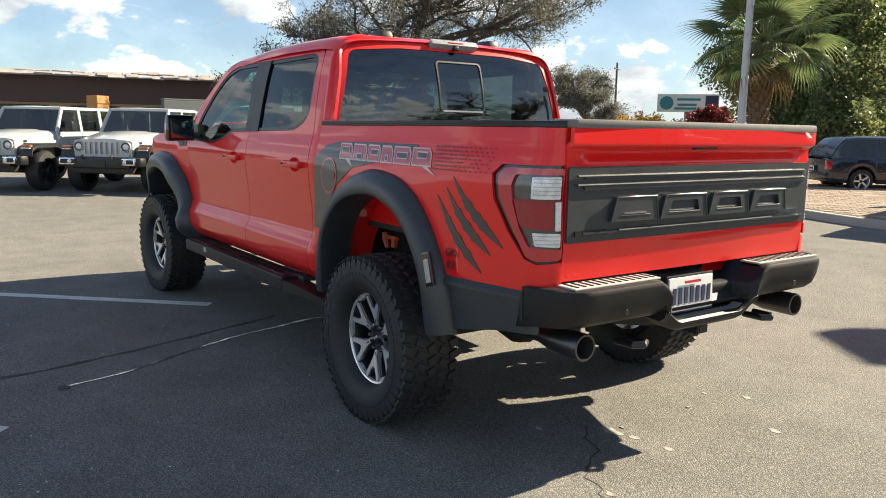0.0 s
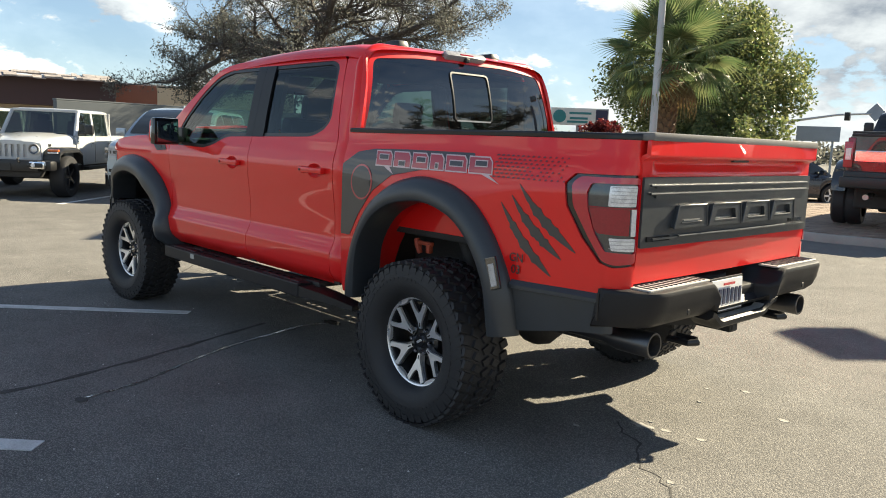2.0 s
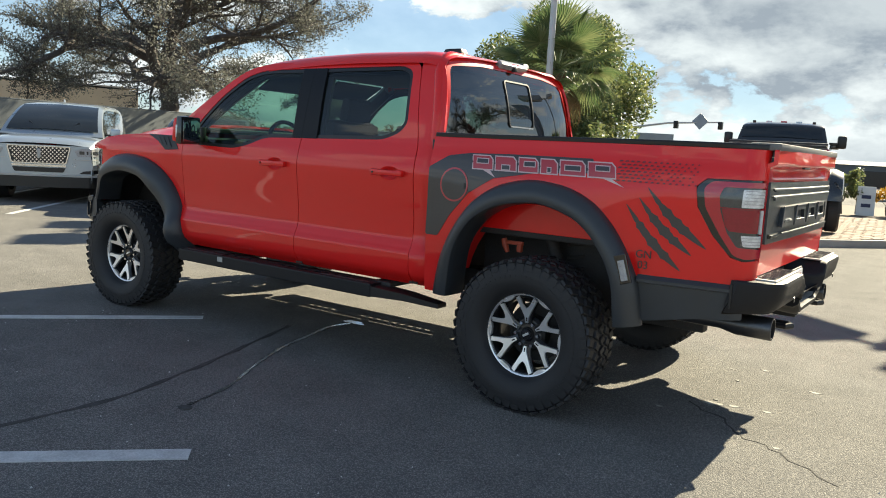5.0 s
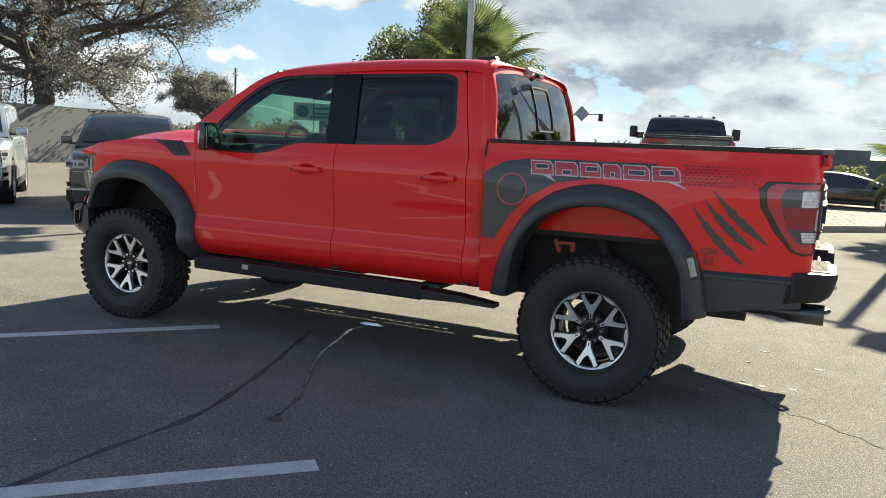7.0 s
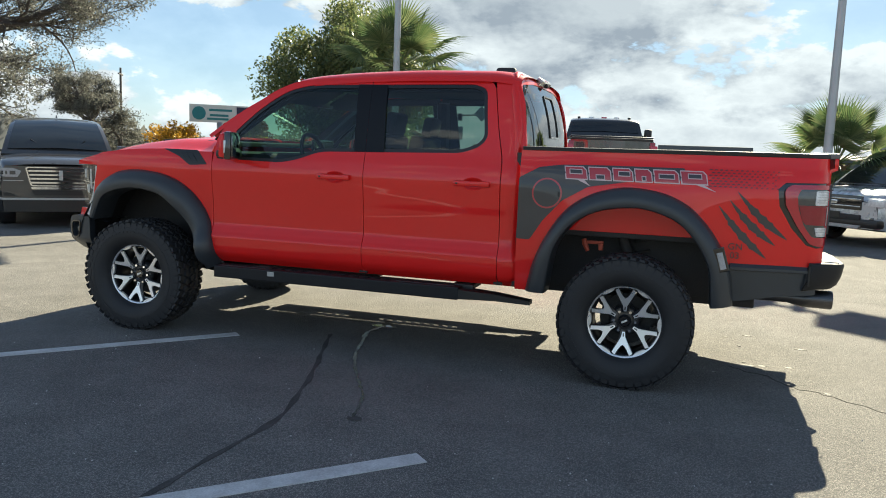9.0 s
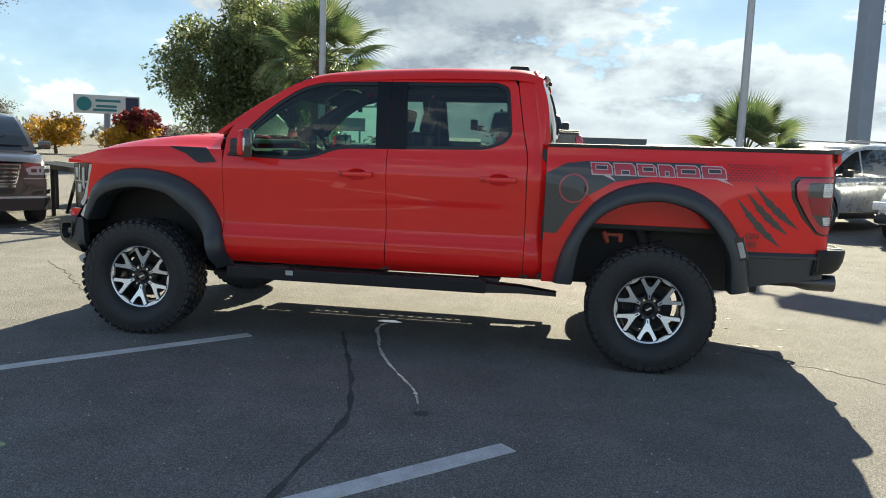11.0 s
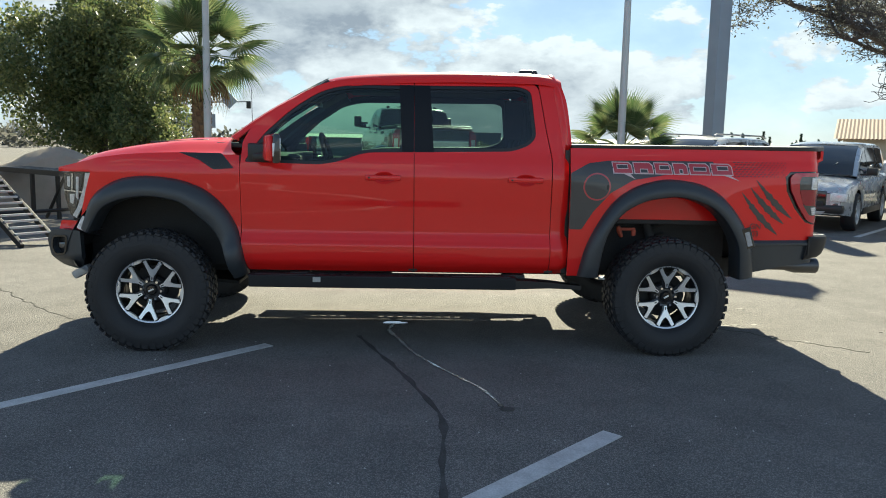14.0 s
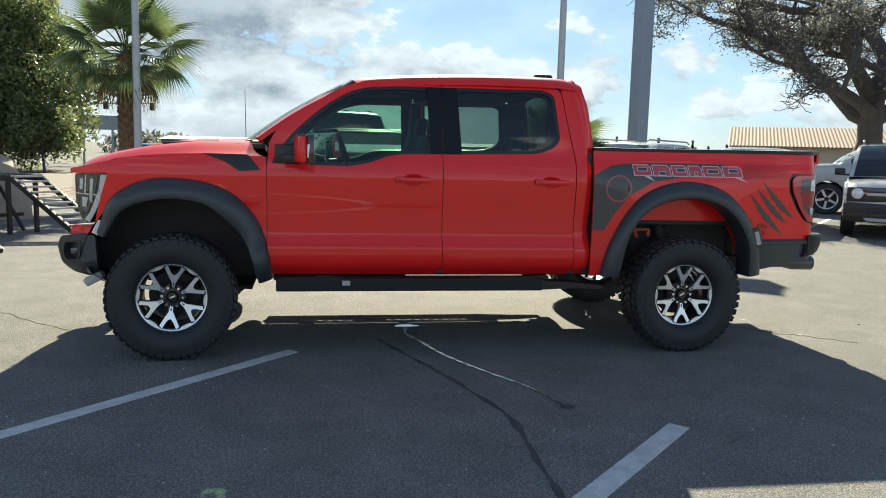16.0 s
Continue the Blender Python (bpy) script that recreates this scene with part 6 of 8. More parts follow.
def off_roader(name, label, m, pickup):
    """A boxy off-road vehicle: slotted grille, round lamps, separate fenders, upright cabin."""
    L, W = (5.4, 1.86) if pickup else (4.7, 1.86)
    wb = 3.45 if pickup else 3.0
    xf = L / 2
    ax = xf - 0.72
    C = thing(name, label, "off-road car", m, group="parked vehicles")
    paint = WHITEPAINT
    hood_b, cowl = xf - 0.10, xf - 1.38
    part("tub", box((cowl / 2 - L / 4 + 0.03, 0, 0.90), (cowl + L / 2 - 0.06, 1.56, 0.60), 0.035), paint, C, "white body tub", True)
    rows = []
    for k in range(9):
        x = cowl + (hood_b - cowl) * k / 8
        w = 0.75 - 0.15 * k / 8
        z = 1.22 - 0.15 * (k / 8) ** 1.6
        rows.append([(x, w, 0.72), (x, w, z - 0.09), (x, w - 0.04, z - 0.03), (x, w - 0.12, z), (x, w * 0.5, z + 0.012), (x, w * 0.42, z + 0.03), (x, 0, z + 0.034), (x, -w * 0.42, z + 0.03), (x, -w * 0.5, z + 0.012), (x, -w + 0.12, z), (x, -w + 0.04, z - 0.03), (x, -w, z - 0.09), (x, -w, 0.72)])
    part("hood", loft(rows, caps=True), paint, C, "white tapered hood with raised centre", True)
    # upright grille panel, narrower at its foot
    gfn = lambda u, v: Vector((xf - 0.045 - 0.05 * (u / 0.6) ** 2 - 0.03 * max(0, v - 0.9), u, v))
    slots = [fillet([(-0.363 + 0.11 * k, 0.795), (-0.363 + 0.11 * k, 1.03), (-0.297 + 0.11 * k, 1.03), (-0.297 + 0.11 * k, 0.795)], 0.014) for k in range(7)]
    gr = panel("grille", fillet([(-0.50, 0.72), (-0.62, 0.86), (-0.61, 1.06), (-0.42, 1.085), (0.42, 1.085), (0.61, 1.06), (0.62, 0.86), (0.50, 0.72)], 0.05), gfn, paint, C, holes=slots, hint=(1, 0, 0), depth=0.06, step=0.06, label="white seven-slot grille panel")
    part("grille_core", box((xf - 0.15, 0, 0.91), (0.04, 0.95, 0.30)), BLACK, gr)
    for sg in (1, -1):
        hd = part("headlamp", lathe([(0, 0.012), (0.07, 0.010), (0.088, 0.020), (0.100, 0.018), (0.105, -0.03)], 24), LAMPGREY, gr, "round headlamp in a pale ring", True, m=pose(xf - 0.075, sg * 0.49, 0.945, 0, 0, -90))
        part("lamp_ring", lathe([(0.090, 0.018), (0.099, 0.026), (0.108, 0.018), (0.108, -0.01)], 24), PADALU, hd, "", True)
        part("lamp_lens", lathe([(0, 0.026), (0.040, 0.022), (0.060, 0.010)], 20), LAMPCLEAR, hd, "clear inner lens", True)
        for nm, xc, inner in (("front_fender", ax, 0.60), ("rear_fender", ax - wb, 0.74)):
            rows = []
            for ang in (172, 160, 140, 122, 105, 90, 75, 58, 42, 28, 15):
                a = radians(ang)
                x = xc + 0.56 * max(-1, min(1, 1.25 * math.cos(a)))
                z = 0.56 + 0.40 * min(1, 1.28 * math.sin(a))
                rows.append([(x, sg * inner, z - 0.02), (x, sg * (inner + 0.05), z + 0.025), (x, sg * 0.88, z + 0.012), (x, sg * 0.925, z - 0.02), (x, sg * 0.93, z - 0.075), (x, sg * 0.89, z - 0.085)])
            part(nm, loft(rows), BLACK, C, "boxy black fender", True)
        part("fender_lamp", box((ax + 0.52, sg * 0.80, 0.93), (0.09, 0.20, 0.045), 0.015), AMBER, C, "", True)
        part("running_lamp", box((ax + 0.555, sg * 0.80, 0.885), (0.04, 0.19, 0.03), 0.01), LAMPCLEAR, C, "", True)
        part("hood_latch", box((xf - 0.42, sg * 0.635, 1.02), (0.10, 0.03, 0.05), 0.01), BLACK, C, "", True)
        part("door_mirror", box((cowl - 0.12, sg * 0.98, 1.34), (0.12, 0.17, 0.20), 0.04), BLACK, C, "", True)
        part("mirror_arm", box((cowl - 0.12, sg * 0.85, 1.26), (0.05, 0.16, 0.05), 0.012), BLACK, C)
        part("fog_ring", box((xf + 0.105, sg * 0.60, 0.655), (0.10, 0.40, 0.15), 0.045, Matrix.Rotation(-0.18 * sg, 4, "Z")), CHROME, C, "", True)
        part("fog_recess", box((xf + 0.122, sg * 0.60, 0.655), (0.10, 0.335, 0.095), 0.035, Matrix.Rotation(-0.18 * sg, 4, "Z")), BLACK, C, "", True)
        part("fog_lamp", lathe([(0, 0.012), (0.035, 0.010), (0.045, -0.01)], 16), LAMPCLEAR, C, "fog lamp in a chrome ring", True, m=pose(xf + 0.176, sg * 0.57, 0.655, 0, 0, -90))
        part("rock_rail", box((-0.25 + (xf - 2.35), sg * 0.84, 0.54), (1.9, 0.12, 0.08), 0.02), BLACK, C, "", True)
        part("tail_lamp", box((-L / 2 + 0.02, sg * 0.72, 1.05), (0.08, 0.16, 0.24), 0.02), LAMPRED, C, "", True)
        for hx in (cowl - 0.85, cowl - 1.75):
            part("door_handle", box((hx, sg * 0.80, 1.05), (0.16, 0.04, 0.035), 0.012), paint, C, "", True)
            part("door_gap", box((hx - 0.10, sg * 0.781, 0.92), (0.010, 0.006, 0.55)), BLACK, C)
        for hz in (0.82, 1.08):
            part("door_hinge", box((cowl - 0.05, sg * 0.79, hz), (0.12, 0.03, 0.05), 0.01), paint, C, "", True)
    part("front_bumper", box((xf + 0.03, 0, 0.635), (0.20, 1.30, 0.22), 0.04), BLACK, C, "black steel bumper", True)
    for sg in (1, -1):
        part("bumper_end", box((xf - 0.02, sg * 0.72, 0.645), (0.20, 0.36, 0.19), 0.05, Matrix.Rotation(-0.22 * sg, 4, "Z")), BLACK, C, "", True)
        part("tow_hook", tube([(xf + 0.11, sg * 0.30, 0.70), (xf + 0.17, sg * 0.30, 0.72), (xf + 0.19, sg * 0.30, 0.76), (xf + 0.13, sg * 0.30, 0.78)], 0.016, 8), UNDER, C)
    part("lower_valance", box((xf - 0.06, 0, 0.48), (0.16, 1.25, 0.14), 0.04, taper=(1, 1.1)), UNDER, C, "", True)
    part("number_plate", box((xf + 0.14, 0, 0.61), (0.012, 0.31, 0.14), 0.004), BLACK, C)
    part("underside", box((0, 0, 0.52), (L * 0.9, 0.9, 0.16), 0.02), UNDER, C)
    part("front_axle", tube([(ax, -0.75, 0.40), (ax, 0.75, 0.40)], 0.05, 10), UNDER, C)
    rear = (cowl - 2.05) if pickup else -L / 2 + 0.06
    z0, z1 = 1.19, 1.70
    cl = cowl - 0.02
    lean, inw = 0.34, 0.075
    yb = 0.735
    # cabin frame: raked pillars, rounded roof, clear glass
    rings = []
    for k in range(17):
        t = k / 16
        x = cl - lean - 0.02 + (rear - cl + lean + 0.03) * t
        e = min(1, (1 - abs(2 * t - 1)) * 12)
        zt = z1 + 0.045 * math.sqrt(e)
        y = yb - inw + 0.012
        rings.append([(x, -y + 0.04, z1 - 0.04), (x, -y, z1 - 0.02), (x, -y + 0.02, zt - 0.02), (x, -y + 0.10, zt), (x, 0, zt + 0.012), (x, y - 0.10, zt), (x, y - 0.02, zt - 0.02), (x, y, z1 - 0.02), (x, y - 0.04, z1 - 0.04)])
    part("roof", loft(rings, closed=True, caps=True), paint, C, "white hard top", True)
    for sg in (1, -1):
        part("windscreen_pillar", tube([(cl, sg * yb, z0), (cl - lean, sg * (yb - inw), z1)], [0.042, 0.038], 8), paint, C, "", True)
        for px, pw in ((cl - 1.02, 0.10), (cl - 1.92, 0.12), (rear + 0.10, 0.20)):
            part("pillar", loft([[(px - pw / 2, sg * yb, z0 - 0.02), (px + pw / 2, sg * yb, z0 - 0.02), (px + pw / 2, sg * (yb - 0.05), z0 - 0.02), (px - pw / 2, sg * (yb - 0.05), z0 - 0.02)], [(px - pw / 2, sg * (yb - inw), z1), (px + pw / 2, sg * (yb - inw), z1), (px + pw / 2, sg * (yb - inw - 0.05), z1), (px - pw / 2, sg * (yb - inw - 0.05), z1)]], closed=True), paint, C, "", True)
        raw("side_glass", [(cl - 0.03, sg * (yb - 0.02), z0), (cl - lean, sg * (yb - inw - 0.02), z1), (rear + 0.05, sg * (yb - inw - 0.02), z1), (rear + 0.05, sg * (yb - 0.02), z0)], [(0, 1, 2, 3)], GLASS_REAR, C, "tinted see-through side glass")
    raw("windscreen", [(cl, -yb + 0.03, z0), (cl, yb - 0.03, z0), (cl - lean, yb - inw - 0.02, z1), (cl - lean, -yb + inw + 0.02, z1)], [(0, 1, 2, 3)], GLASS_BACK, C, "dark reflective windscreen")
    part("cowl_panel", box((cl - 0.03, 0, z0 - 0.02), (0.12, 1.44, 0.05), 0.015), BLACK, C)
    part("windscreen_header", box((cl - lean - 0.01, 0, z1 + 0.005), (0.07, 1.32, 0.06), 0.02), paint, C, "", True)
    for sg in (1, -1):
        part("wiper", tube([(cl + 0.01, sg * 0.08, z0 + 0.02), (cl - 0.02, sg * 0.52, z0 + 0.055)], 0.009, 6), BLACK, C)
        part("seat_back", box((cl - 1.05, sg * 0.36, 1.20), (0.14, 0.48, 0.62), 0.06, taper=(0.8, 0.8)), CLOTH, C, "dark seat back", True)
        part("headrest", box((cl - 1.10, sg * 0.36, 1.56), (0.09, 0.26, 0.15), 0.04), CLOTH, C, "", True)
    part("dashboard", box((cl - 0.25, 0, z0 - 0.04), (0.30, 1.38, 0.12), 0.04), BLACK, C, "", True)
    raw("back_glass", [(rear + 0.04, -0.55, z0 + 0.05), (rear + 0.04, 0.55, z0 + 0.05), (rear + 0.04, 0.52, z1 - 0.04), (rear + 0.04, -0.52, z1 - 0.04)], [(0, 1, 2, 3)], GLASS_REAR, C)
    for yy in (-0.63, 0.63):
        part("back_panel", box((rear + 0.03, yy, (z0 + z1) / 2), (0.05, 0.16, z1 - z0), 0.01), paint, C)
    w = car_wheel(0.41, 0.28, False)
    w.parent = C
    w.matrix_basis = pose(ax, 0.78, 0.41)
    for mm in (pose(ax - wb, 0.78, 0.41, 0, 30, 0), pose(ax, -0.78, 0.41, 0, 0, 180), pose(ax - wb, -0.78, 0.41, 0, 50, 180)):
        copy_thing(w, mm)
    return C


def suv_nose(C, L, paint, bars=False):
    """Tall upright nose: diamond-mesh grille with a vertical badge, wrapped lamps, bright bar, dark lower bumper."""
    xf = L / 2
    def fn(u, v):
        a = abs(u)
        if a > 0.86:
            k = a - 0.86
            return Vector((xf + 0.006 - 1.05 * k, math.copysign(0.86 + 0.10 * smooth01(k / 0.16) + 0.05 * k, u), v))
        return Vector((xf + 0.052 * (1 - (a / 0.9) ** 2) + 0.004, u, v))
    F = (1, 0, 0)
    outer = fillet([(-0.53, 1.035), (-0.455, 0.715), (0.455, 0.715), (0.53, 1.035)], 0.04)
    inner = fillet([(-0.505, 1.018), (-0.438, 0.733), (0.438, 0.733), (0.505, 1.018)], 0.035)
    gr = panel("grille", inner, fn, BLACK, C, hint=F, off=0.004, depth=0.004, step=0.1, label="dark grille in a bright surround")
    panel("grille_frame", outer, fn, CHROME, gr, holes=[inner], hint=F, off=0.020, depth=0.018, step=0.1, label="slim bright grille surround")
    if bars:
        for z in (0.775, 0.84, 0.905, 0.97):
            h = 0.44 + 0.05 * (z - 0.733) / 0.285
            panel("grille_bar", [(-h, z - 0.014), (h, z - 0.014), (h, z + 0.014), (-h, z + 0.014)], fn, CHROME, gr, hint=F, off=0.020, depth=0.015, step=0.1, label="chrome grille bar")
    else:
        bm = bmesh.new()
        for j in range(8):
            z = 0.752 + 0.0355 * j
            half = 0.435 + 0.065 * (z - 0.733) / 0.285
            n = int(half / 0.034)
            for i in range(-n, n + 1):
                y = (i + 0.5 * (j % 2)) * 0.066
                if abs(y) < half - 0.02:
                    p = fn(y, z)
                    add_box(bm, (p.x + 0.010, p.y, p.z), (0.010, 0.026, 0.026), 0.0, Matrix.Rotation(radians(45), 4, "X"))
        part("grille_mesh", bm, CHROME, gr, "bright diamond mesh")
    part("roof_fin", box((0.35, 0, 1.925), (0.16, 0.035, 0.06), 0.014, taper=(0.4, 0.5)), paint, C, "", True)
    part("grille_badge", box((xf + 0.075, 0, 0.90), (0.02, 0.060, 0.165), 0.009), PADALU, gr, "plain upright badge", True)
    panel("bright_bar", fillet([(-0.44, 0.665), (0.44, 0.665), (0.45, 0.70), (-0.45, 0.70)], 0.01), fn, CHROME, C, hint=F, off=0.022, depth=0.02, label="chrome bar below the grille")
    panel("lower_intake", fillet([(-0.40, 0.565), (0.40, 0.565), (0.445, 0.648), (-0.445, 0.648)], 0.02), fn, BLACK, C, hint=F, off=0.010, depth=0.01, label="dark lower intake")
    panel("chin_strip", fillet([(-0.98, 0.488), (0.98, 0.488), (0.98, 0.520), (-0.98, 0.520)], 0.008), fn, PADALU, C, hint=F, off=0.020, depth=0.02, label="silver chin strip")
    panel("front_bumper", fillet([(-1.0, 0.29), (1.0, 0.29), (1.0, 0.485), (-1.0, 0.485)], 0.02), fn, BLACK, C, hint=F, off=0.014, depth=0.02, label="black lower bumper")
    for sg in (1, -1):
        q = [(sg * u, v) for u, v in ((0.585, 0.965), (0.64, 0.865), (1.00, 0.870), (1.10, 0.945), (1.00, 1.015), (0.70, 1.010))]
        h = panel("headlamp", fillet(q if sg > 0 else q[::-1], 0.02), fn, LAMPMID, C, hint=F, off=0.012, depth=0.01, step=0.05, label="grey wrapped headlamp")
        for u0 in (0.67, 0.79, 0.90):
            q = [(sg * u, v) for u, v in ((u0, 0.905), (u0 + 0.085, 0.905), (u0 + 0.085, 0.965), (u0, 0.965))]
            panel("lamp_unit", fillet(q if sg > 0 else q[::-1], 0.012), fn, LAMPGREY, h, hint=F, off=0.016, depth=0.004, step=0.05)
        q = [(sg * u, v) for u, v in ((0.66, 0.55), (0.98, 0.55), (1.0, 0.625), (0.74, 0.60))]
        panel("corner_intake", fillet(q if sg > 0 else q[::-1], 0.015), fn, BLACK, C, hint=F, off=0.012, depth=0.01, step=0.05, label="dark corner intake")
        q = [(sg * u, v) for u, v in ((0.56, 0.80), (0.98, 0.80), (0.98, 0.812), (0.56, 0.812))]
        panel("crease_strip", q if sg > 0 else q[::-1], fn, PADALU, C, hint=F, off=0.010, depth=0.008, step=0.05)


def dual_pickup(m):
    """A lifted heavy pickup with twin rear wheels under flared fenders, its tail towards the lot."""
    deck = [(-3.1, 1.64), (-0.66, 1.66), (-0.55, 1.72), (1.1, 1.72), (1.5, 1.68), (2.7, 1.62), (3.0, 1.52), (3.1, 1.35)]
    roof = [(-0.62, 1.70), (-0.50, 1.98), (-0.38, 2.15), (0.0, 2.21), (0.6, 2.21), (1.0, 2.16), (1.45, 1.96), (1.85, 1.70)]
    P = car("dual_wheel_pickup", "black lifted heavy-duty pickup with twin rear wheels and chrome tailgate band", "pickup truck", m, BLACKPAINT, L=6.2, W=2.03, deck=deck, roof=roof, wb=4.1, wr=0.44, ww=0.27, x_front=0.2,
            posts=(0.55,), roof_w=0.80, squared=0.8, sill=0.72, bumper=BLACK, tail=LAMPREDDARK, bright=False, grille=dict(w=1.2, z=1.3, h=0.3))
    ax = -1.85
    part("tailgate_band", box((-3.145, 0, 1.29), (0.03, 1.56, 0.20), 0.012), CHROME, P, "chrome tailgate band")
    part("tailgate_lip", box((-3.12, 0, 1.655), (0.10, 1.72, 0.05), 0.015), BLACK, P)
    part("bed_cover", box((-1.85, 0, 1.70), (2.35, 1.76, 0.05), 0.02), BLACK, P, "black bed cover", True)
    part("tailgate_handle", box((-3.15, 0, 1.12), (0.03, 0.26, 0.05), 0.01), BLACK, P)
    part("step_bumper", box((-3.16, 0, 0.83), (0.20, 1.95, 0.20), 0.03), BLACK, P, "black step bumper", True)
    hp = part("rear_plate", box((-3.27, 0.0, 0.90), (0.012, 0.31, 0.15), 0.004), PLATEWHITE, P, "white plate with dark bars")
    part("plate_bar", box((-3.278, 0.0, 0.90), (0.004, 0.22, 0.06)), INK, hp)
    part("hitch", box((-3.15, 0, 0.62), (0.25, 0.12, 0.10), 0.015), BLACK, P)
    part("rear_axle", tube([(ax, -1.0, 0.46), (ax, 1.0, 0.46)], 0.07, 12), UNDER, P, "", True)
    outer = car_wheel(0.44, 0.25, False)
    outer.parent = P
    outer.matrix_basis = pose(ax, 1.12, 0.44, 0, 20, 0)
    copy_thing(outer, pose(ax, -1.12, 0.44, 0, 50, 180))
    for k in range(5):
        part("clearance_lamp", box((-0.05, -0.62 + 0.31 * k, 2.24), (0.10, 0.13 if 0 < k < 4 else 0.07, 0.045), 0.014), LAMPRED if k == 2 else (LAMPCLEAR if k in (1, 3) else BLACK), P, "roof clearance lamp", True)
    for sg in (1, -1):
        lamp = part("tall_tail_lamp", box((-3.11, sg * 0.885, 1.31), (0.12, 0.15, 0.46), 0.025), LAMPRED, P, "tall red tail lamp", True)
        part("reversing_lens", box((-3.172, sg * 0.885, 1.32), (0.006, 0.085, 0.20), 0.002), LAMPCLEAR, lamp)
        rows = []
        for k in range(15):
            a = radians(178 - 12.5 * k)
            ca, sa = math.cos(a), math.sin(a)
            rows.append([(ax + r * ca * 1.05, sg * y, 0.62 + r * sa) for r, y in ((0.52, 0.96), (0.66, 0.98), (0.64, 1.10), (0.58, 1.235), (0.52, 1.255), (0.50, 1.20))])
        part("flared_fender", loft(rows), BLACKPAINT, P, "wide flared rear fender", True)
        part("tow_mirror", box((1.25, sg * 1.26, 1.88), (0.12, 0.20, 0.30), 0.05), BLACK, P, "tall black tow mirror", True)
        part("mirror_arm", box((1.25, sg * 1.10, 1.84), (0.06, 0.22, 0.05), 0.01), BLACK, P)
        part("exhaust_pipe", tube([(-2.6, sg * 0.55, 0.60), (-3.12, sg * 0.55, 0.58)], 0.05, 12), STEEL, P, "", True)
        part("leaf_spring", box((ax, sg * 0.55, 0.60), (1.4, 0.08, 0.06), 0.01), UNDER, P)


def build_parked():
    off_roader("off_road_pickup", "white boxy off-road pickup with seven-slot grille", place(15.52, -2.24, 140), True)
    off_roader("off_road_wagon", "white boxy off-road wagon with black fenders", place(16.55, -0.08, 140), False)
    big = dict(L=5.30, W=2.0, wb=3.1, wr=0.41, ww=0.28, x_front=0.05, roof_w=0.74, squared=0.4)
    deck = [(-2.65, 1.12), (-2.3, 1.22), (0.9, 1.24), (1.3, 1.22), (2.1, 1.18), (2.5, 1.12), (2.65, 1.05)]
    roof = suv_roof(-2.55, 1.62, 1.87, 1.22, 0.80, 0.25)
    car("full_size_suv", "silver-blue full-size SUV with mesh grille and chrome surround", "car", place(14.17, -4.48, 140), SILVERPAINT, deck=deck, roof=roof, posts=(0.2, -0.95), nose=suv_nose, bumper=SILVERPAINT, **big)
    car("full_size_suv", "dark grey full-size SUV with chrome-barred grille", "car", place(10.84, -5.62, 135) @ Matrix.Scale(0.93, 4), GREYPAINT, deck=deck, roof=roof, posts=(0.2, -0.95), nose=lambda C, L, paint: suv_nose(C, L, paint, True), bumper=GREYPAINT, **big)
    mid_deck = [(-2.25, 0.98), (-2.0, 1.06), (0.8, 1.02), (1.2, 1.0), (1.9, 0.90), (2.2, 0.80), (2.3, 0.72)]
    mid_roof = suv_roof(-2.2, 1.35, 1.66, 1.03, 0.85, 0.5)
    mid = dict(L=4.6, W=1.86, wb=2.7, wr=0.36, ww=0.24, x_front=0.02, deck=mid_deck, roof=mid_roof, posts=(0.2, -0.85), roof_w=0.74)
    car("crossover", "dark blue crossover parked side-on beyond the paved island", "car", place(6.6, -18.3, -125) @ Matrix.Scale(0.85, 4), BLUEPAINT, grille=dict(w=0.8, z=0.62, h=0.2), **mid)
    car("sedan", "black sedan parked side-on across the paved island", "car", place(-1.9, -21.6, 180) @ Matrix.Scale(0.80, 4), BLACKPAINT, grille=dict(w=0.8, z=0.62, h=0.2), **dict(mid, deck=[(-2.25, 0.98), (-1.9, 1.04), (0.8, 1.0), (1.2, 0.98), (1.9, 0.86), (2.2, 0.78), (2.3, 0.70)], roof=suv_roof(-1.9, 1.35, 1.46, 1.0, 0.95, 0.8)))
    car("crossover", "grey-silver crossover with dark winged grille", "car", place(-6.75, -9.5, 50), PEARLPAINT, cladding=BLACK, grille=dict(w=1.1, z=0.64, h=0.26, bars=0), **mid)
    ex = dict(L=5.0, W=2.0, wb=3.0, wr=0.38, ww=0.25, x_front=0.02, roof_w=0.76)
    ed = [(-2.5, 1.05), (-2.2, 1.12), (0.9, 1.10), (1.3, 1.07), (2.1, 1.0), (2.4, 0.92), (2.5, 0.82)]
    er = suv_roof(-2.42, 1.5, 1.76, 1.10, 0.85, 0.4)
    car("three_row_suv", "light silver three-row SUV with bright roof rails", "car", place(-4.70, -11.33, 42) @ Matrix.Scale(0.985, 4), PEARLPAINT, deck=ed, roof=er, posts=(0.25, -0.85), rails=True, cladding=BLACK, grille=dict(w=1.1, z=0.80, h=0.26, bars=2), **ex)
    bd = [(-2.15, 1.12), (-2.0, 1.15), (0.8, 1.13), (1.1, 1.10), (1.9, 1.06), (2.1, 1.0), (2.19, 0.94)]
    br = suv_roof(-2.12, 1.2, 1.80, 1.14, 0.55, 0.15)
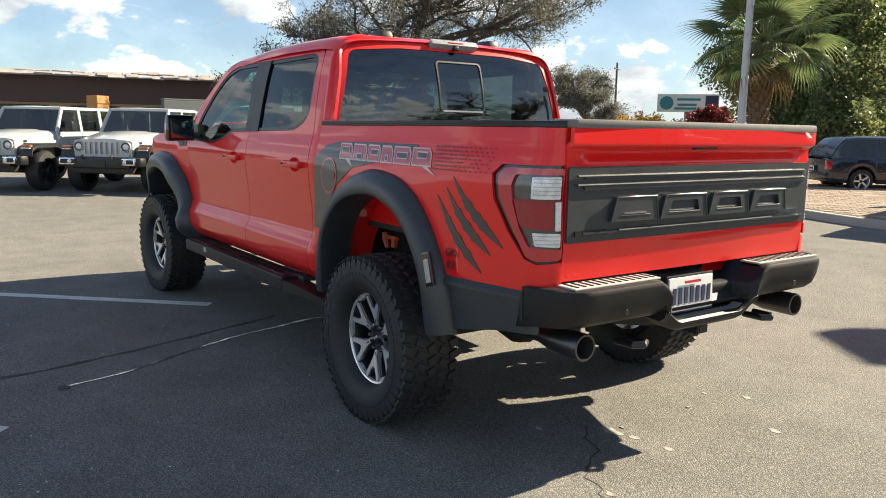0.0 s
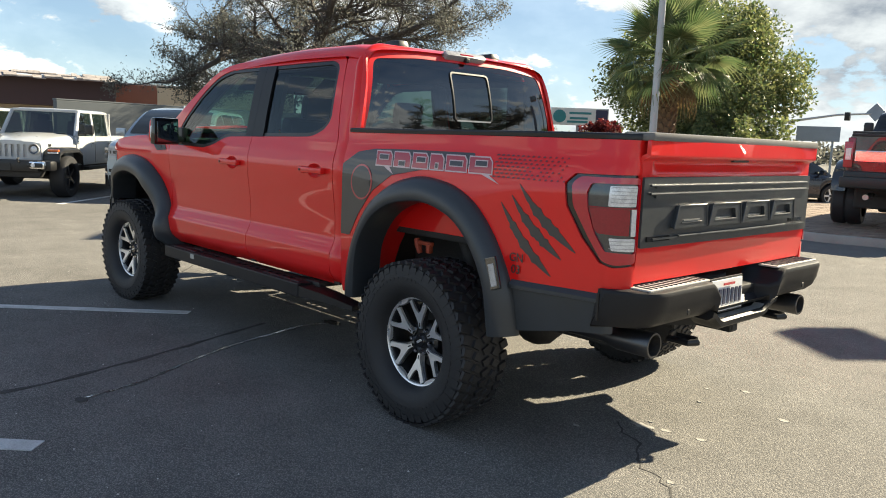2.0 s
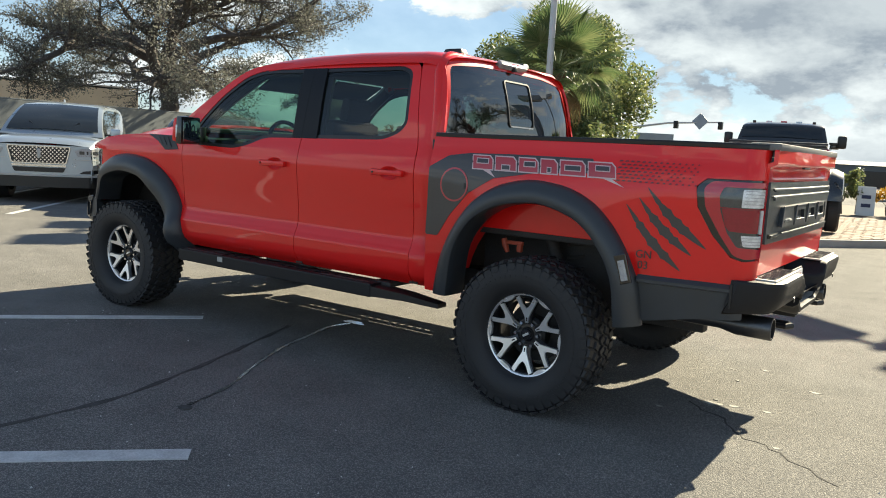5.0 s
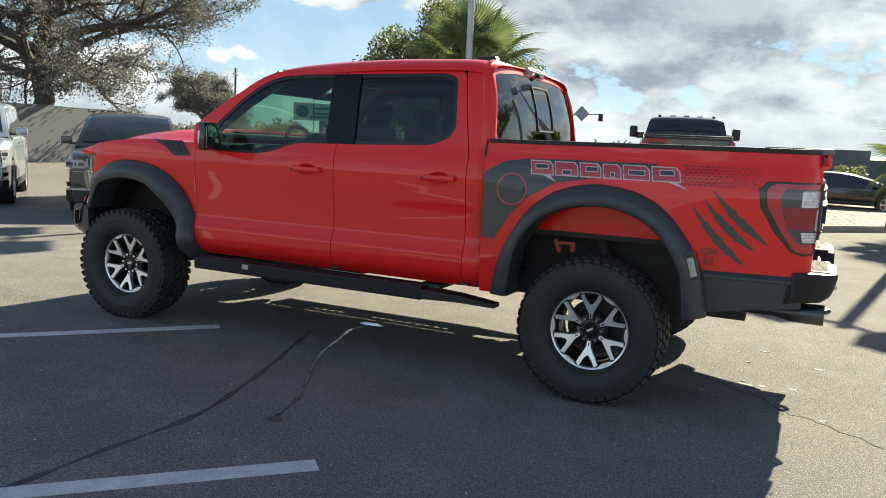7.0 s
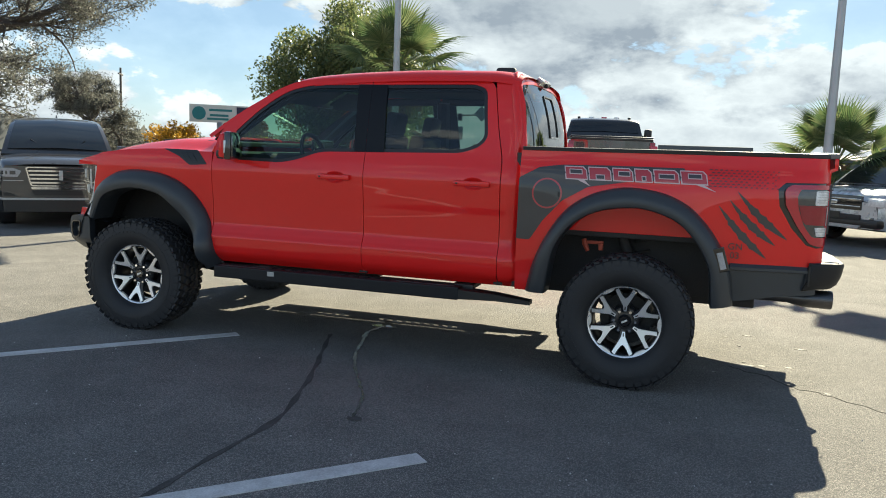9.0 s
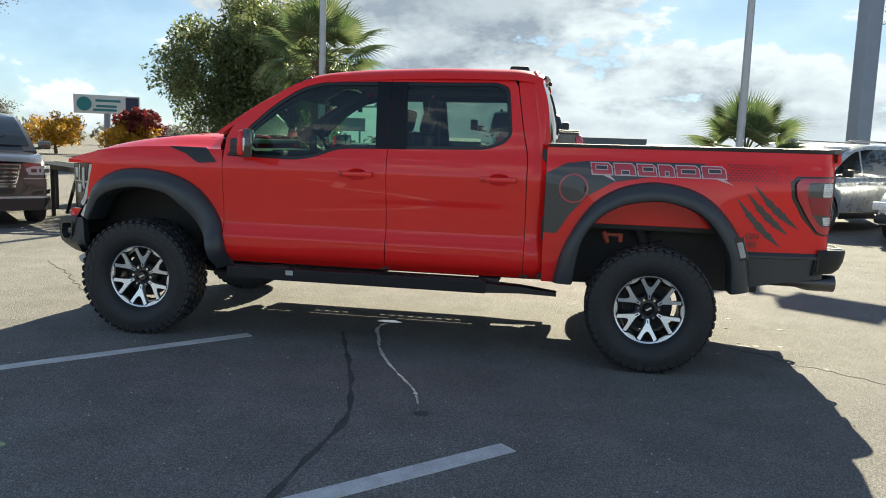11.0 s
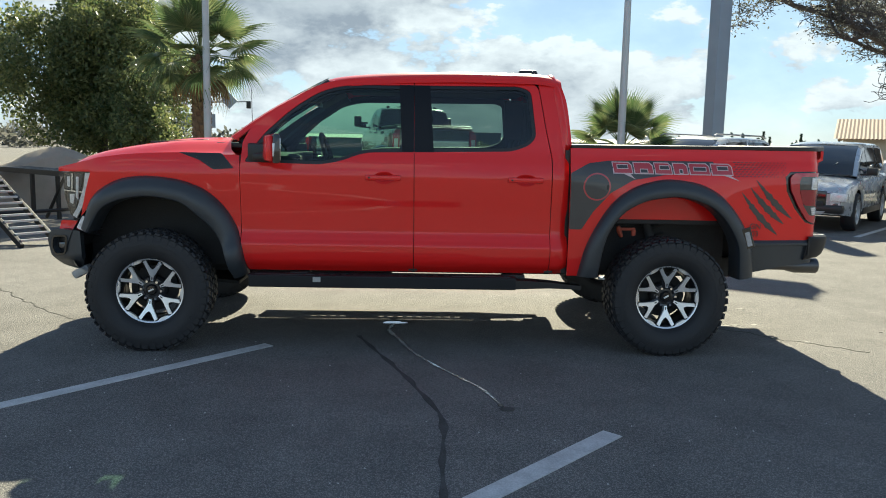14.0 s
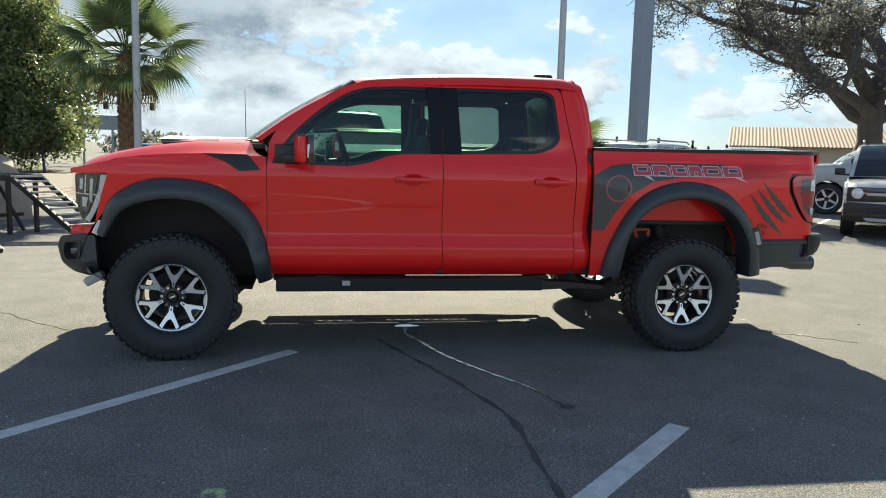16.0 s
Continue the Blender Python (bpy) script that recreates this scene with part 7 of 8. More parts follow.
    cr = car("compact_off_roader", "white compact off-roader with black lower front", "car", place(-9.2, -8.0, 52), WHITEPAINT, L=4.38, W=1.89, deck=bd, roof=br, wb=2.67, wr=0.37, ww=0.24, posts=(0.15, -0.85), roof_w=0.80, squared=0.7, cladding=BLACK, rails=True, grille=dict(w=1.4, z=0.86, h=0.22, bars=1, bar_mat=WHITEPAINT), bumper=BLACK)
    part("front_mask", box((2.205, 0, 0.83), (0.07, 1.72, 0.27), 0.03), BLACK, cr, "black full-width grille panel", True)
    part("lower_mask", box((2.20, 0, 0.50), (0.10, 1.80, 0.36), 0.05), BLACK, cr, "black lower bumper", True)
    part("grille_band", box((2.245, 0, 0.84), (0.012, 1.05, 0.045), 0.004), WHITEPAINT, cr, "pale band with bars")
    for sg in (1, -1):
        part("round_headlamp", lathe([(0, 0.02), (0.075, 0.014), (0.10, 0.0), (0.10, -0.03)], 24), LAMPCLEAR, cr, "round clear headlamp", True, m=pose(2.245, sg * 0.68, 0.85, 0, 0, -90))
    td = [(-2.95, 1.30), (-0.95, 1.32), (-0.9, 1.36), (1.0, 1.36), (1.4, 1.34), (2.5, 1.28), (2.85, 1.20), (2.95, 1.05)]
    tr = suv_roof(-0.85, 1.65, 1.98, 1.35, 0.75, 0.14)
    tk = dict(L=5.9, W=2.04, deck=td, roof=tr, wb=3.7, wr=0.42, ww=0.30, x_front=0.05, posts=(0.45,), roof_w=0.78, squared=0.7, sill=0.45)
    dual_pickup(pose(1.90, -14.25, 0.15, 0, 0, -80))
    car("work_pickup", "white pickup parked across behind the row", "pickup truck", place(-13.0, -12.4, -30), WHITEPAINT, grille=dict(w=1.2, z=1.0, h=0.3), **tk)


build_parked()


# ---- island, poles, sign, ramps ----
CONCRETE = simple("pale_kerb_concrete", (0.33, 0.31, 0.28), 0.85, vary=0.2, scale=3, fine=80, bump=0.3)
PAVER = simple("tan_paving_brick", (0.25, 0.19, 0.15), 0.85, vary=0.22, scale=3, fine=60, bump=0.3, random_tone=0.18)
MORTAR = simple("sand_joint", (0.17, 0.14, 0.11), 0.9, vary=0.2)
GALV = simple("galvanised_pole", (0.42, 0.43, 0.44), 0.45, metal=0.5, vary=0.12, scale=2)
POLEGREY = simple("grey_painted_steel", (0.24, 0.28, 0.34), 0.5, metal=0.2, vary=0.12, scale=2)
RAMPBLACK = simple("black_ramp_steel", (0.025, 0.024, 0.023), 0.5, metal=0.3, vary=0.2)
TARP = simple("tan_canvas_cover", (0.33, 0.28, 0.22), 0.85, vary=0.15, bump=0.4)
TEAL = simple("teal_sign_disc", (0.03, 0.20, 0.22), 0.5)
SIGNWHITE = simple("white_sign_face", (0.62, 0.64, 0.62), 0.5, vary=0.06)

ISLAND = curve2([(-6.4, -23.0), (-5.6, -17.6), (-3.4, -14.9), (-1.7, -13.2), (-0.5, -11.75), (0.7, -10.25), (2.4, -9.75), (4.4, -10.3), (8.5, -12.2), (13.0, -15.5), (16.5, -20.0)], 40) + [(17.5, -27.0), (-6.4, -27.0)]
bm = bmesh.new()
f = bm.faces.new([bm.verts.new((x, y, 0.120)) for x, y in ISLAND])
bmesh.ops.triangulate(bm, faces=[f])
island = tagged(part("pavement", bm, MORTAR, None), "raised island paved with tan bricks", "pavement", kind="structure")
rings = []
for i, (x, y) in enumerate(ISLAND[:41]):
    a, b = Vector(ISLAND[max(i - 1, 0)]), Vector(ISLAND[min(i + 1, 40)])
    d = (b - a).normalized()
    nx, ny = d.y, -d.x
    rings.append([(x - nx * k, y - ny * k, z) for k, z in ((0.03, -0.02), (0.025, 0.11), (0.01, 0.135), (-0.13, 0.135), (-0.14, 0.10))])
tagged(part("kerb", loft(rings), CONCRETE, None, "", True), "pale concrete kerb round the paved island", "kerb", kind="structure")


def inside(x, y, poly):
    hit = False
    for (x0, y0), (x1, y1) in zip(poly, poly[1:] + poly[:1]):
        if (y0 > y) != (y1 > y) and x < x0 + (y - y0) * (x1 - x0) / (y1 - y0):
            hit = not hit
    return hit


def lay_pavers():
    """Tan bricks in running bond over the island: the nearest as single pieces, the rest joined."""
    lx, ly, gap = 0.25, 0.125, 0.008
    me = bpy.data.meshes.new("paving_brick")
    b = bmesh.new()
    add_box(b, (0, 0, 0), (lx - gap, ly - gap, 0.05), 0.0, taper=(0.95, 0.9))
    b.to_mesh(me)
    b.free()
    me.materials.append(PAVER)
    inner = [(x, y) for x, y in ISLAND]
    c, s = math.cos(radians(50)), math.sin(radians(50))
    spots = []
    for i in range(-90, 110):
        for j in range(-160, 60):
            u, v = (i + 0.5 * (j % 2)) * lx, j * ly
            x, y = 2.5 + u * c - v * s, -11.0 + u * s + v * c
            if not (-5.5 < x < 9.5 and y > -19.0):
                continue
            if inside(x, y, inner) and all(inside(x + dx, y + dy, inner) for dx, dy in ((0.28, 0), (-0.28, 0), (0, 0.28), (0, -0.28))):
                spots.append((x, y))
    spots.sort(key=lambda q: (q[0] - 1.8) ** 2 + (q[1] + 9.4) ** 2)
    rnd = random.Random(9)
    vs, fs = [], []
    for k, (x, y) in enumerate(spots):
        dz = rnd.uniform(-0.004, 0.004)
        if k < 290:
            ob = new("paving_brick", me)
            ob.parent = island
            ob.matrix_basis = pose(x, y, 0.107 + dz, 0, 0, 50)
        else:
            q = len(vs)
            for sz in (0, 1):
                for sx, sy in ((-1, -1), (1, -1), (1, 1), (-1, 1)):
                    w, h = (lx - gap) / 2 * (0.95 if sz else 1), (ly - gap) / 2 * (0.9 if sz else 1)
                    vs.append((x + sx * w * c - sy * h * s, y + sx * w * s + sy * h * c, 0.132 + dz if sz else 0.105))
            fs += [(q + 4, q + 5, q + 6, q + 7)] + [(q + a, q + (a + 1) % 4, q + 4 + (a + 1) % 4, q + 4 + a) for a in range(4)]
    ob = raw("paving_bricks", vs, fs, PAVER, island)
    tagged(ob, "tan paving bricks in running bond", kind="stuff")


lay_pavers()


def pole(name, label, x, y, r, h, material, base=0.5):
    P = thing(name, label, "pole", place(x, y, 0))
    part("shaft", tube([(0, 0, 0), (0, 0, h * 0.5), (0, 0, h)], [r, r * 0.93, r * 0.8], 16), material, P, "", True)
    part("base", lathe([(0, 0), (r * 2.1, 0), (r * 2.1, 0.03), (r * 1.3, 0.06), (r * 1.2, 0.25), (r, 0.27)], 20, axis="z"), material, P, "", True)
    return P


p1 = pole("light_pole", "tall slim galvanised light pole beside the palm", 6.48, -11.5, 0.085, 6.4, GALV)
p2 = pole("light_pole", "tall slim galvanised light pole behind the parked cars", -2.85, -11.1, 0.09, 5.4, GALV)
for p, top in ((p1, 6.4), (p2, 5.4)):
    for k in range(2):
        c, s = math.cos(k * math.pi + 2.5), math.sin(k * math.pi + 2.5)
        part("lamp_arm", tube([(0, 0, top - 0.1), (0.5 * c, 0.5 * s, top - 0.02)], 0.04, 8), GALV, p, "", True)
        part("lamp_head", box((0.80 * c, 0.80 * s, top), (0.85, 0.55, 0.26), 0.05, Matrix.Rotation(k * math.pi + 2.5, 4, "Z")), GALV, p, "boxy lamp head", True)
BP = thing("sign_pole", "thick square grey steel sign pole", "pole", place(-6.3, -14.6, 20))
part("shaft", box((0, 0, 3.1), (0.40, 0.40, 6.2), 0.03), POLEGREY, BP)
part("base_plate", box((0, 0, 0.03), (0.8, 0.8, 0.06), 0.01), POLEGREY, BP)


def build_sign():
    S = thing("billboard_sign", "white roadside sign with a round teal emblem on a post", "sign", place(32.6, -43.6, 127))
    part("post", tube([(0, 0, 0), (0, 0, 2.8)], 0.22, 12), POLEGREY, S, "", True)
    part("board", box((0, 0, 3.40), (0.3, 4.2, 1.26), 0.03), SIGNWHITE, S, "white board in a dark frame")
    bm = lathe([(0, 0.02), (0.47, 0.02), (0.47, 0.0)], 32)
    part("emblem", bm, TEAL, S, "round teal emblem", m=pose(0.16, -1.45, 3.40, 0, 0, -90))
    for k, (wd, zz) in enumerate(((1.6, 3.65), (1.3, 3.28), (1.5, 3.02))):
        part("lettering_bar", box((0.16, 0.05 - 0.1 * k, zz), (0.02, wd, 0.16)), TEAL, S)
    part("blue_panel", box((0.165, 1.60, 3.40), (0.02, 0.85, 1.05)), INK, S, "blue panel")


build_sign()


def build_ramp():
    R = thing("display_ramp", "black steel vehicle display ramp with slatted tracks", "ramp", place(8.1, -6.2, -39))
    for sg in (1, -1):
        y = sg * 0.85
        for yy in (-0.24, 0.24):
            part("track_rail", box((0.9, y + yy, 0.86), (3.0, 0.05, 0.09), 0.008), RAMPBLACK, R)
            part("slope_rail", box((-1.45, y + yy, 0.45), (1.95, 0.05, 0.08), 0.008, Matrix.Rotation(-0.46, 4, "Y")), RAMPBLACK, R)
        for k in range(12):
            part("slat", box((-2.25 + 0.145 * k, y, 0.09 + 0.0725 * k), (0.05, 0.46, 0.03), 0.004), GALV, R)
        for k in range(9):
            part("slat", box((-0.4 + 0.33 * k, y, 0.89), (0.20, 0.46, 0.02), 0.004), RAMPBLACK, R)
        for px in (-0.5, 0.9, 2.3):
            for yy in (-0.22, 0.22):
                part("leg", box((px, y + yy, 0.42), (0.06, 0.06, 0.84), 0.006), RAMPBLACK, R)
        part("brace", tube([(-0.5, y, 0.05), (0.2, y, 0.82), (0.9, y, 0.05)], 0.03, 6), RAMPBLACK, R)
    part("crossbar", tube([(-0.5, -0.85, 0.3), (-0.5, 0.85, 0.3)], 0.03, 6), RAMPBLACK, R)


build_ramp()
rows = []
for k in range(13):
    t = k / 12
    s = math.sin(math.pi * t) ** 0.35
    rows.append([(-1.3 + 2.6 * t, 0.75 * c * (0.9 + 0.1 * s) * (1.0 - 0.25 * h) + random.uniform(-0.03, 0.03), max(0.0, h * (0.55 + 0.75 * s * (0.6 + 0.4 * math.sin(4 * t + 1)))) + random.uniform(-0.02, 0.02) * (h > 0)) for c, h in ((1.05, 0.0), (1.0, 0.4), (0.8, 0.9), (0.3, 1.06), (-0.3, 1.04), (-0.8, 0.9), (-1.0, 0.4), (-1.05, 0.0))])
tagged(part("tarpaulin", loft(rows, caps=True), TARP, None, "", True, m=place(9.3, -8.9, 30)), "tan canvas tarpaulin draped over a low load", "tarpaulin")

# ---- markings and cracks on the asphalt ----
strip("parking_line", [(2.885, 0.90), (4.3, 2.46), (7.2, 5.6)], 0.10, LINEPAINT, 0.004, "worn white painted parking line", "line")
strip("parking_line", [(0.785, 2.63), (1.62, 3.46), (4.4, 6.4)], 0.115, LINEPAINT, 0.004, "worn white painted parking line", "line")
strip("parking_line", [(12.1, -1.0), (13.9, -2.9), (15.6, -4.8)], 0.10, LINEPAINT, 0.004, "worn white painted parking line", "line")
strip("parking_line", [(-5.98, -6.82), (-8.73, -9.73), (-10.0, -11.1)], 0.10, LINEPAINT, 0.004, "worn white painted parking line", "line")
strip("parking_line", [(10.5, -1.4), (12.2, -3.3), (14.0, -5.3)], 0.10, LINEPAINT, 0.004, "worn white painted parking line", "line")
strip("crack", curve2([(1.72, 3.9), (1.69, 2.9), (1.67, 2.5), (1.83, 1.82), (2.12, 0.97), (2.25, 0.6)], 30), [0.026 + 0.014 * math.sin(i * 1.7) for i in range(31)], CRACK, 0.003, "dark sealed crack in the asphalt", "crack", 0.25)
def trickle(pts, widths, rnd):
    """A wet film that ran down the asphalt in small ripples, each leaning up the run."""
    vs, fs = [], []
    for i in range(len(pts) - 1):
        a, b = Vector(pts[i]), Vector(pts[i + 1])
        d = (b - a).normalized()
        nrm = Vector((-d.y, d.x))
        w1, w2 = widths[i] * rnd.uniform(0.35, 0.7), widths[i] * rnd.uniform(0.35, 0.7)
        rise = 0.095 * (b - a).length
        q = len(vs)
        for p, z, k in ((a, 0.003, 0.9), (b, 0.003 + rise, 1.1), (a, -0.002, 0.9), (b, -0.002, 1.1)):
            vs += [(*(p + nrm * w1 * k), z), (*(p - nrm * w2 * k), z)]
        fs += [(q, q + 1, q + 3, q + 2), (q, q + 2, q + 6, q + 4), (q + 1, q + 5, q + 7, q + 3), (q + 2, q + 3, q + 7, q + 6)]
    tagged(raw("wet_trickle", vs, fs, WET, None), "thin wet trickle over the asphalt", "water trickle")


trickle(curve2([(1.99, 0.20), (2.02, 0.38), (1.93, 0.72), (1.86, 0.98), (1.68, 1.40), (1.56, 1.62), (1.41, 1.90), (1.35, 2.10), (1.315, 2.26)], 84), [0.034 * (1 - 0.0065 * i) * (0.75 + 0.45 * math.sin(i * 0.9) * math.sin(i * 0.37)) for i in range(85)], random.Random(4))
strip("crack", wander((-0.69, 0.19), (-1.6, 0.95), 24, 0.03), 0.010, CRACK, 0.0015, "thin dark crack in the asphalt", "crack", 0.3)
strip("crack", wander((4.60, 0.16), (6.4, -1.6), 30, 0.04), 0.012, CRACK, 0.0015, "thin dark crack in the asphalt", "crack", 0.3)


def blob(name, x, y, r, material, z, label, squash=0.7, seed=1):
    rnd = random.Random(seed)
    pts = [(x + r * rnd.uniform(0.55, 1.2) * math.cos(a), y + r * squash * rnd.uniform(0.55, 1.2) * math.sin(a)) for a in (2 * math.pi * k / 22 for k in range(22))]
    vs = [(px, py, z) for px, py in pts] + [(px, py, z - 0.006) for px, py in pts]
    fs = [tuple(range(22))] + [(k, k + 22, (k + 1) % 22 + 22, (k + 1) % 22) for k in range(22)]
    tagged(raw(name, vs, fs, material, None), label, "stain")


blob("oil_spot", 1.30, 2.27, 0.045, CRACK, 0.006, "small black tar spot", 0.7, 3)
blob("splash_stain", 1.98, 0.16, 0.10, WET, 0.005, "wet splash on the asphalt", 0.45, 5)
for k, (x, y, r, sq) in enumerate(((-0.80, 0.13, 0.065, 0.5), (-0.92, 0.10, 0.035, 0.6), (-1.10, 0.07, 0.03, 0.7), (-0.88, -0.89, 0.035, 0.5), (-1.25, -0.57, 0.04, 0.6), (-1.27, 0.645, 0.028, 0.6), (-0.70, -0.75, 0.02, 0.6))):
    blob("mineral_patch", x, y, r, PALEMARK, 0.0018, "pale flaky mineral patch on the asphalt", sq, 40 + k)
for k in range(5):
    rnd = random.Random(k)
    blob("pale_spot", -0.3 - 2.1 * rnd.random(), -0.6 + 1.2 * rnd.random(), 0.008 + 0.012 * rnd.random(), PALEMARK, 0.005, "small pale spot on the asphalt", 0.7, 20 + k)

CRATE = simple("raw_orange_timber", (0.45, 0.22, 0.07), 0.8, vary=0.2)
K = thing("timber_crate", "tall raw-timber crate standing behind the parked cars", "crate", place(34.5, -4.85, 30))
part("crate_body", box((0, 0, 1.26), (0.66, 0.66, 2.52), 0.02), CRATE, K)
for k in range(4):
    part("crate_batten", box((-0.345, 0, 0.3 + 0.64 * k), (0.04, 0.68, 0.09), 0.005), CRATE, K)


# small loose grit on the asphalt
rnd = random.Random(31)
gv, gf = [], []
for k in range(320):
    x, y, s = rnd.uniform(-2.5, 5.5), rnd.uniform(0.8, 5.6), rnd.uniform(0.002, 0.0065)
    a = rnd.uniform(0, 6.28)
    q = len(gv)
    for i in range(4):
        gv.append((x + s * math.cos(a + 1.57 * i) * rnd.uniform(0.6, 1.3), y + s * math.sin(a + 1.57 * i), 0.0))
    gv.append((x, y, s * 1.1))
    gf += [(q + i, q + (i + 1) % 4, q + 4) for i in range(4)]
GRIT = simple("pale_grit", (0.55, 0.53, 0.49), 0.8, vary=0.3)
tagged(raw("loose_grit", gv, gf, GRIT, None), "scattered tiny pale grit on the asphalt", "grit", kind="stuff")


# ---- trees ----
def leaf_mat(name, col, col2, rough=0.5, trans=0.35):
    m, n, ln, b = mat_new(name)
    geo = n.new("ShaderNodeNewGeometry")
    ramp = n.new("ShaderNodeMix")
    ramp.data_type = "RGBA"
    ramp.inputs["A"].default_value = (*col, 1)
    ramp.inputs["B"].default_value = (*col2, 1)
    ln.new(geo.outputs["Random Per Island"], ramp.inputs["Factor"])
    ln.new(ramp.outputs["Result"], b.inputs["Base Color"])
    b.inputs["Roughness"].default_value = rough
    tl = n.new("ShaderNodeBsdfTranslucent")
    ln.new(ramp.outputs["Result"], tl.inputs["Color"])
    mx = n.new("ShaderNodeMixShader")
    mx.inputs[0].default_value = trans
    ln.new(b.outputs[0], mx.inputs[1])
    ln.new(tl.outputs[0], mx.inputs[2])
    ln.new(mx.outputs[0], n["Material Output"].inputs[0])
    return m


BARK = simple("grey_oak_bark", (0.085, 0.073, 0.066), 0.9, vary=0.35, scale=3, fine=40, bump=0.8)
PALMBARK = simple("palm_bark", (0.13, 0.085, 0.05), 0.9, vary=0.35, scale=12, fine=60, bump=0.8)
OAKLEAF = leaf_mat("sparse_oak_leaf", (0.085, 0.092, 0.075), (0.195, 0.190, 0.165), 0.6, 0.5)
GREENLEAF = leaf_mat("glossy_green_leaf", (0.055, 0.095, 0.036), (0.26, 0.27, 0.10), 0.4, 0.5)
PALMLEAF = leaf_mat("palm_leaf", (0.075, 0.125, 0.045), (0.20, 0.23, 0.10), 0.38, 0.4)
DRYLEAF = leaf_mat("dry_palm_leaf", (0.16, 0.11, 0.05), (0.25, 0.18, 0.08), 0.7, 0.3)
YELLOWLEAF = leaf_mat("yellow_autumn_leaf", (0.42, 0.22, 0.01), (0.55, 0.33, 0.03))
REDLEAF = leaf_mat("dark_red_autumn_leaf", (0.11, 0.012, 0.015), (0.20, 0.03, 0.025))
CONIFER = leaf_mat("conifer_needles", (0.04, 0.06, 0.045), (0.08, 0.10, 0.07))


def leaf_quads(pts, size, rng, tilt=1.0):
    """Small leaf blades about the points, as one vertex and face list."""
    n = len(pts)
    a = rng.normal(size=(n, 3))
    a /= np.linalg.norm(a, axis=1)[:, None]
    b = rng.normal(size=(n, 3))
    b -= a * (a * b).sum(1)[:, None]
    b /= np.linalg.norm(b, axis=1)[:, None]
    s = size * rng.uniform(0.6, 1.35, n)[:, None]
    p = np.asarray(pts)
    v = np.stack([p - a * s, p + b * s * 0.5, p + a * s, p - b * s * 0.5], 1).reshape(-1, 3)
    f = np.arange(4 * n).reshape(-1, 4)
    return v, f


def tubes(paths, sides):
    """Tapered tubes along many paths, as one vertex and face list."""
    vs, fs = [], []
    for pts, rad, lev in paths:
        k = sides[min(lev, len(sides) - 1)]
        ang = np.arange(k) * 2 * math.pi / k
        ca, sa = np.cos(ang)[:, None], np.sin(ang)[:, None]
        side = None
        for i, p in enumerate(pts):
            d = pts[min(i + 1, len(pts) - 1)] - pts[max(i - 1, 0)]
            d = d / np.linalg.norm(d)
            if side is None:
                side = np.cross(d, (0.31, 0.92, 0.23))
            side = side - d * side.dot(d)
            side = side / np.linalg.norm(side)
            up = np.cross(d, side)
            q = len(vs)
            vs.extend((p + rad[i] * (ca * side + sa * up)).tolist())
            if i:
                fs.extend([(q - k + j, q - k + (j + 1) % k, q + (j + 1) % k, q + j) for j in range(k)])
    return vs, fs


def oak_limbs(rng, trunk_h, radius, reach, limbs, rise):
    """A short trunk and long winding limbs that fork four times; returns tube paths and twig points."""
    paths, twigs = [], []
    steps = (0, 14, 10, 7, 5)

    def grow(p, d, length, r, lev):
        n = steps[lev]
        pts, rad = [p], [r]
        bend = rng.normal(size=3) * 0.10
        turn = rng.choice((-1, 1))
        for i in range(n):
            bend = 0.62 * bend + rng.normal(size=3) * (0.17 if lev < 3 else 0.22)
            d = d + bend
            if lev == 1:
                d[2] += 0.05 if d[2] < rise else -0.09
            elif d[2] < -0.25:
                d[2] += 0.12
            d = d / np.linalg.norm(d)
            p = p + d * length / n
            pts.append(p)
            rad.append(max(0.010, r * (1 - 0.78 * ((i + 1) / n) ** 0.9)))
            if lev >= 3:
                twigs.append(p)
            if lev < 4 and i >= (3, 3, 1, 0)[lev] - (lev > 2):
                turn = -turn
                out = np.cross(d, (0, 0, 1.0)) * turn
                out = out / (np.linalg.norm(out) + 1e-6) + np.array([0, 0, rng.uniform(-0.35, 0.75)]) + rng.normal(size=3) * 0.25
                nd = d * 0.55 + out * 0.8
                grow(p, nd / np.linalg.norm(nd), max(0.35, length * (1 - 0.45 * i / n) * rng.uniform(0.34, 0.56)), max(0.010, rad[-1] * rng.uniform(0.50, 0.72)), lev + 1)
        paths.append((pts, rad, lev))
    lean = np.array([rng.uniform(-0.12, 0.12), rng.uniform(-0.12, 0.12), 1.0])
    tp = [np.array([0, 0, -0.1])]
    tr = [radius * 1.25]
    for i in range(5):
        tp.append(tp[-1] + lean * (trunk_h + 0.1) / 5 + rng.normal(size=3) * 0.04 * trunk_h * np.array([1, 1, 0]))
        tr.append(radius * (1.02 - 0.05 * i))
    paths.append((tp, tr, 0))
    for k in range(limbs):
        az = 2 * math.pi * (k + rng.uniform(-0.25, 0.25)) / limbs
        el = radians((62, 22, 40, 15, 50, 28, 68, 18)[k % 8])
        base = tp[-1 - (k % 2)] + np.array([0, 0, 0.0])
        d = np.array([math.cos(az) * math.cos(el), math.sin(az) * math.cos(el), math.sin(el)])
        grow(base, d, reach * rng.uniform(0.85, 1.15), radius * rng.uniform(0.52, 0.74), 1)
    return paths, twigs


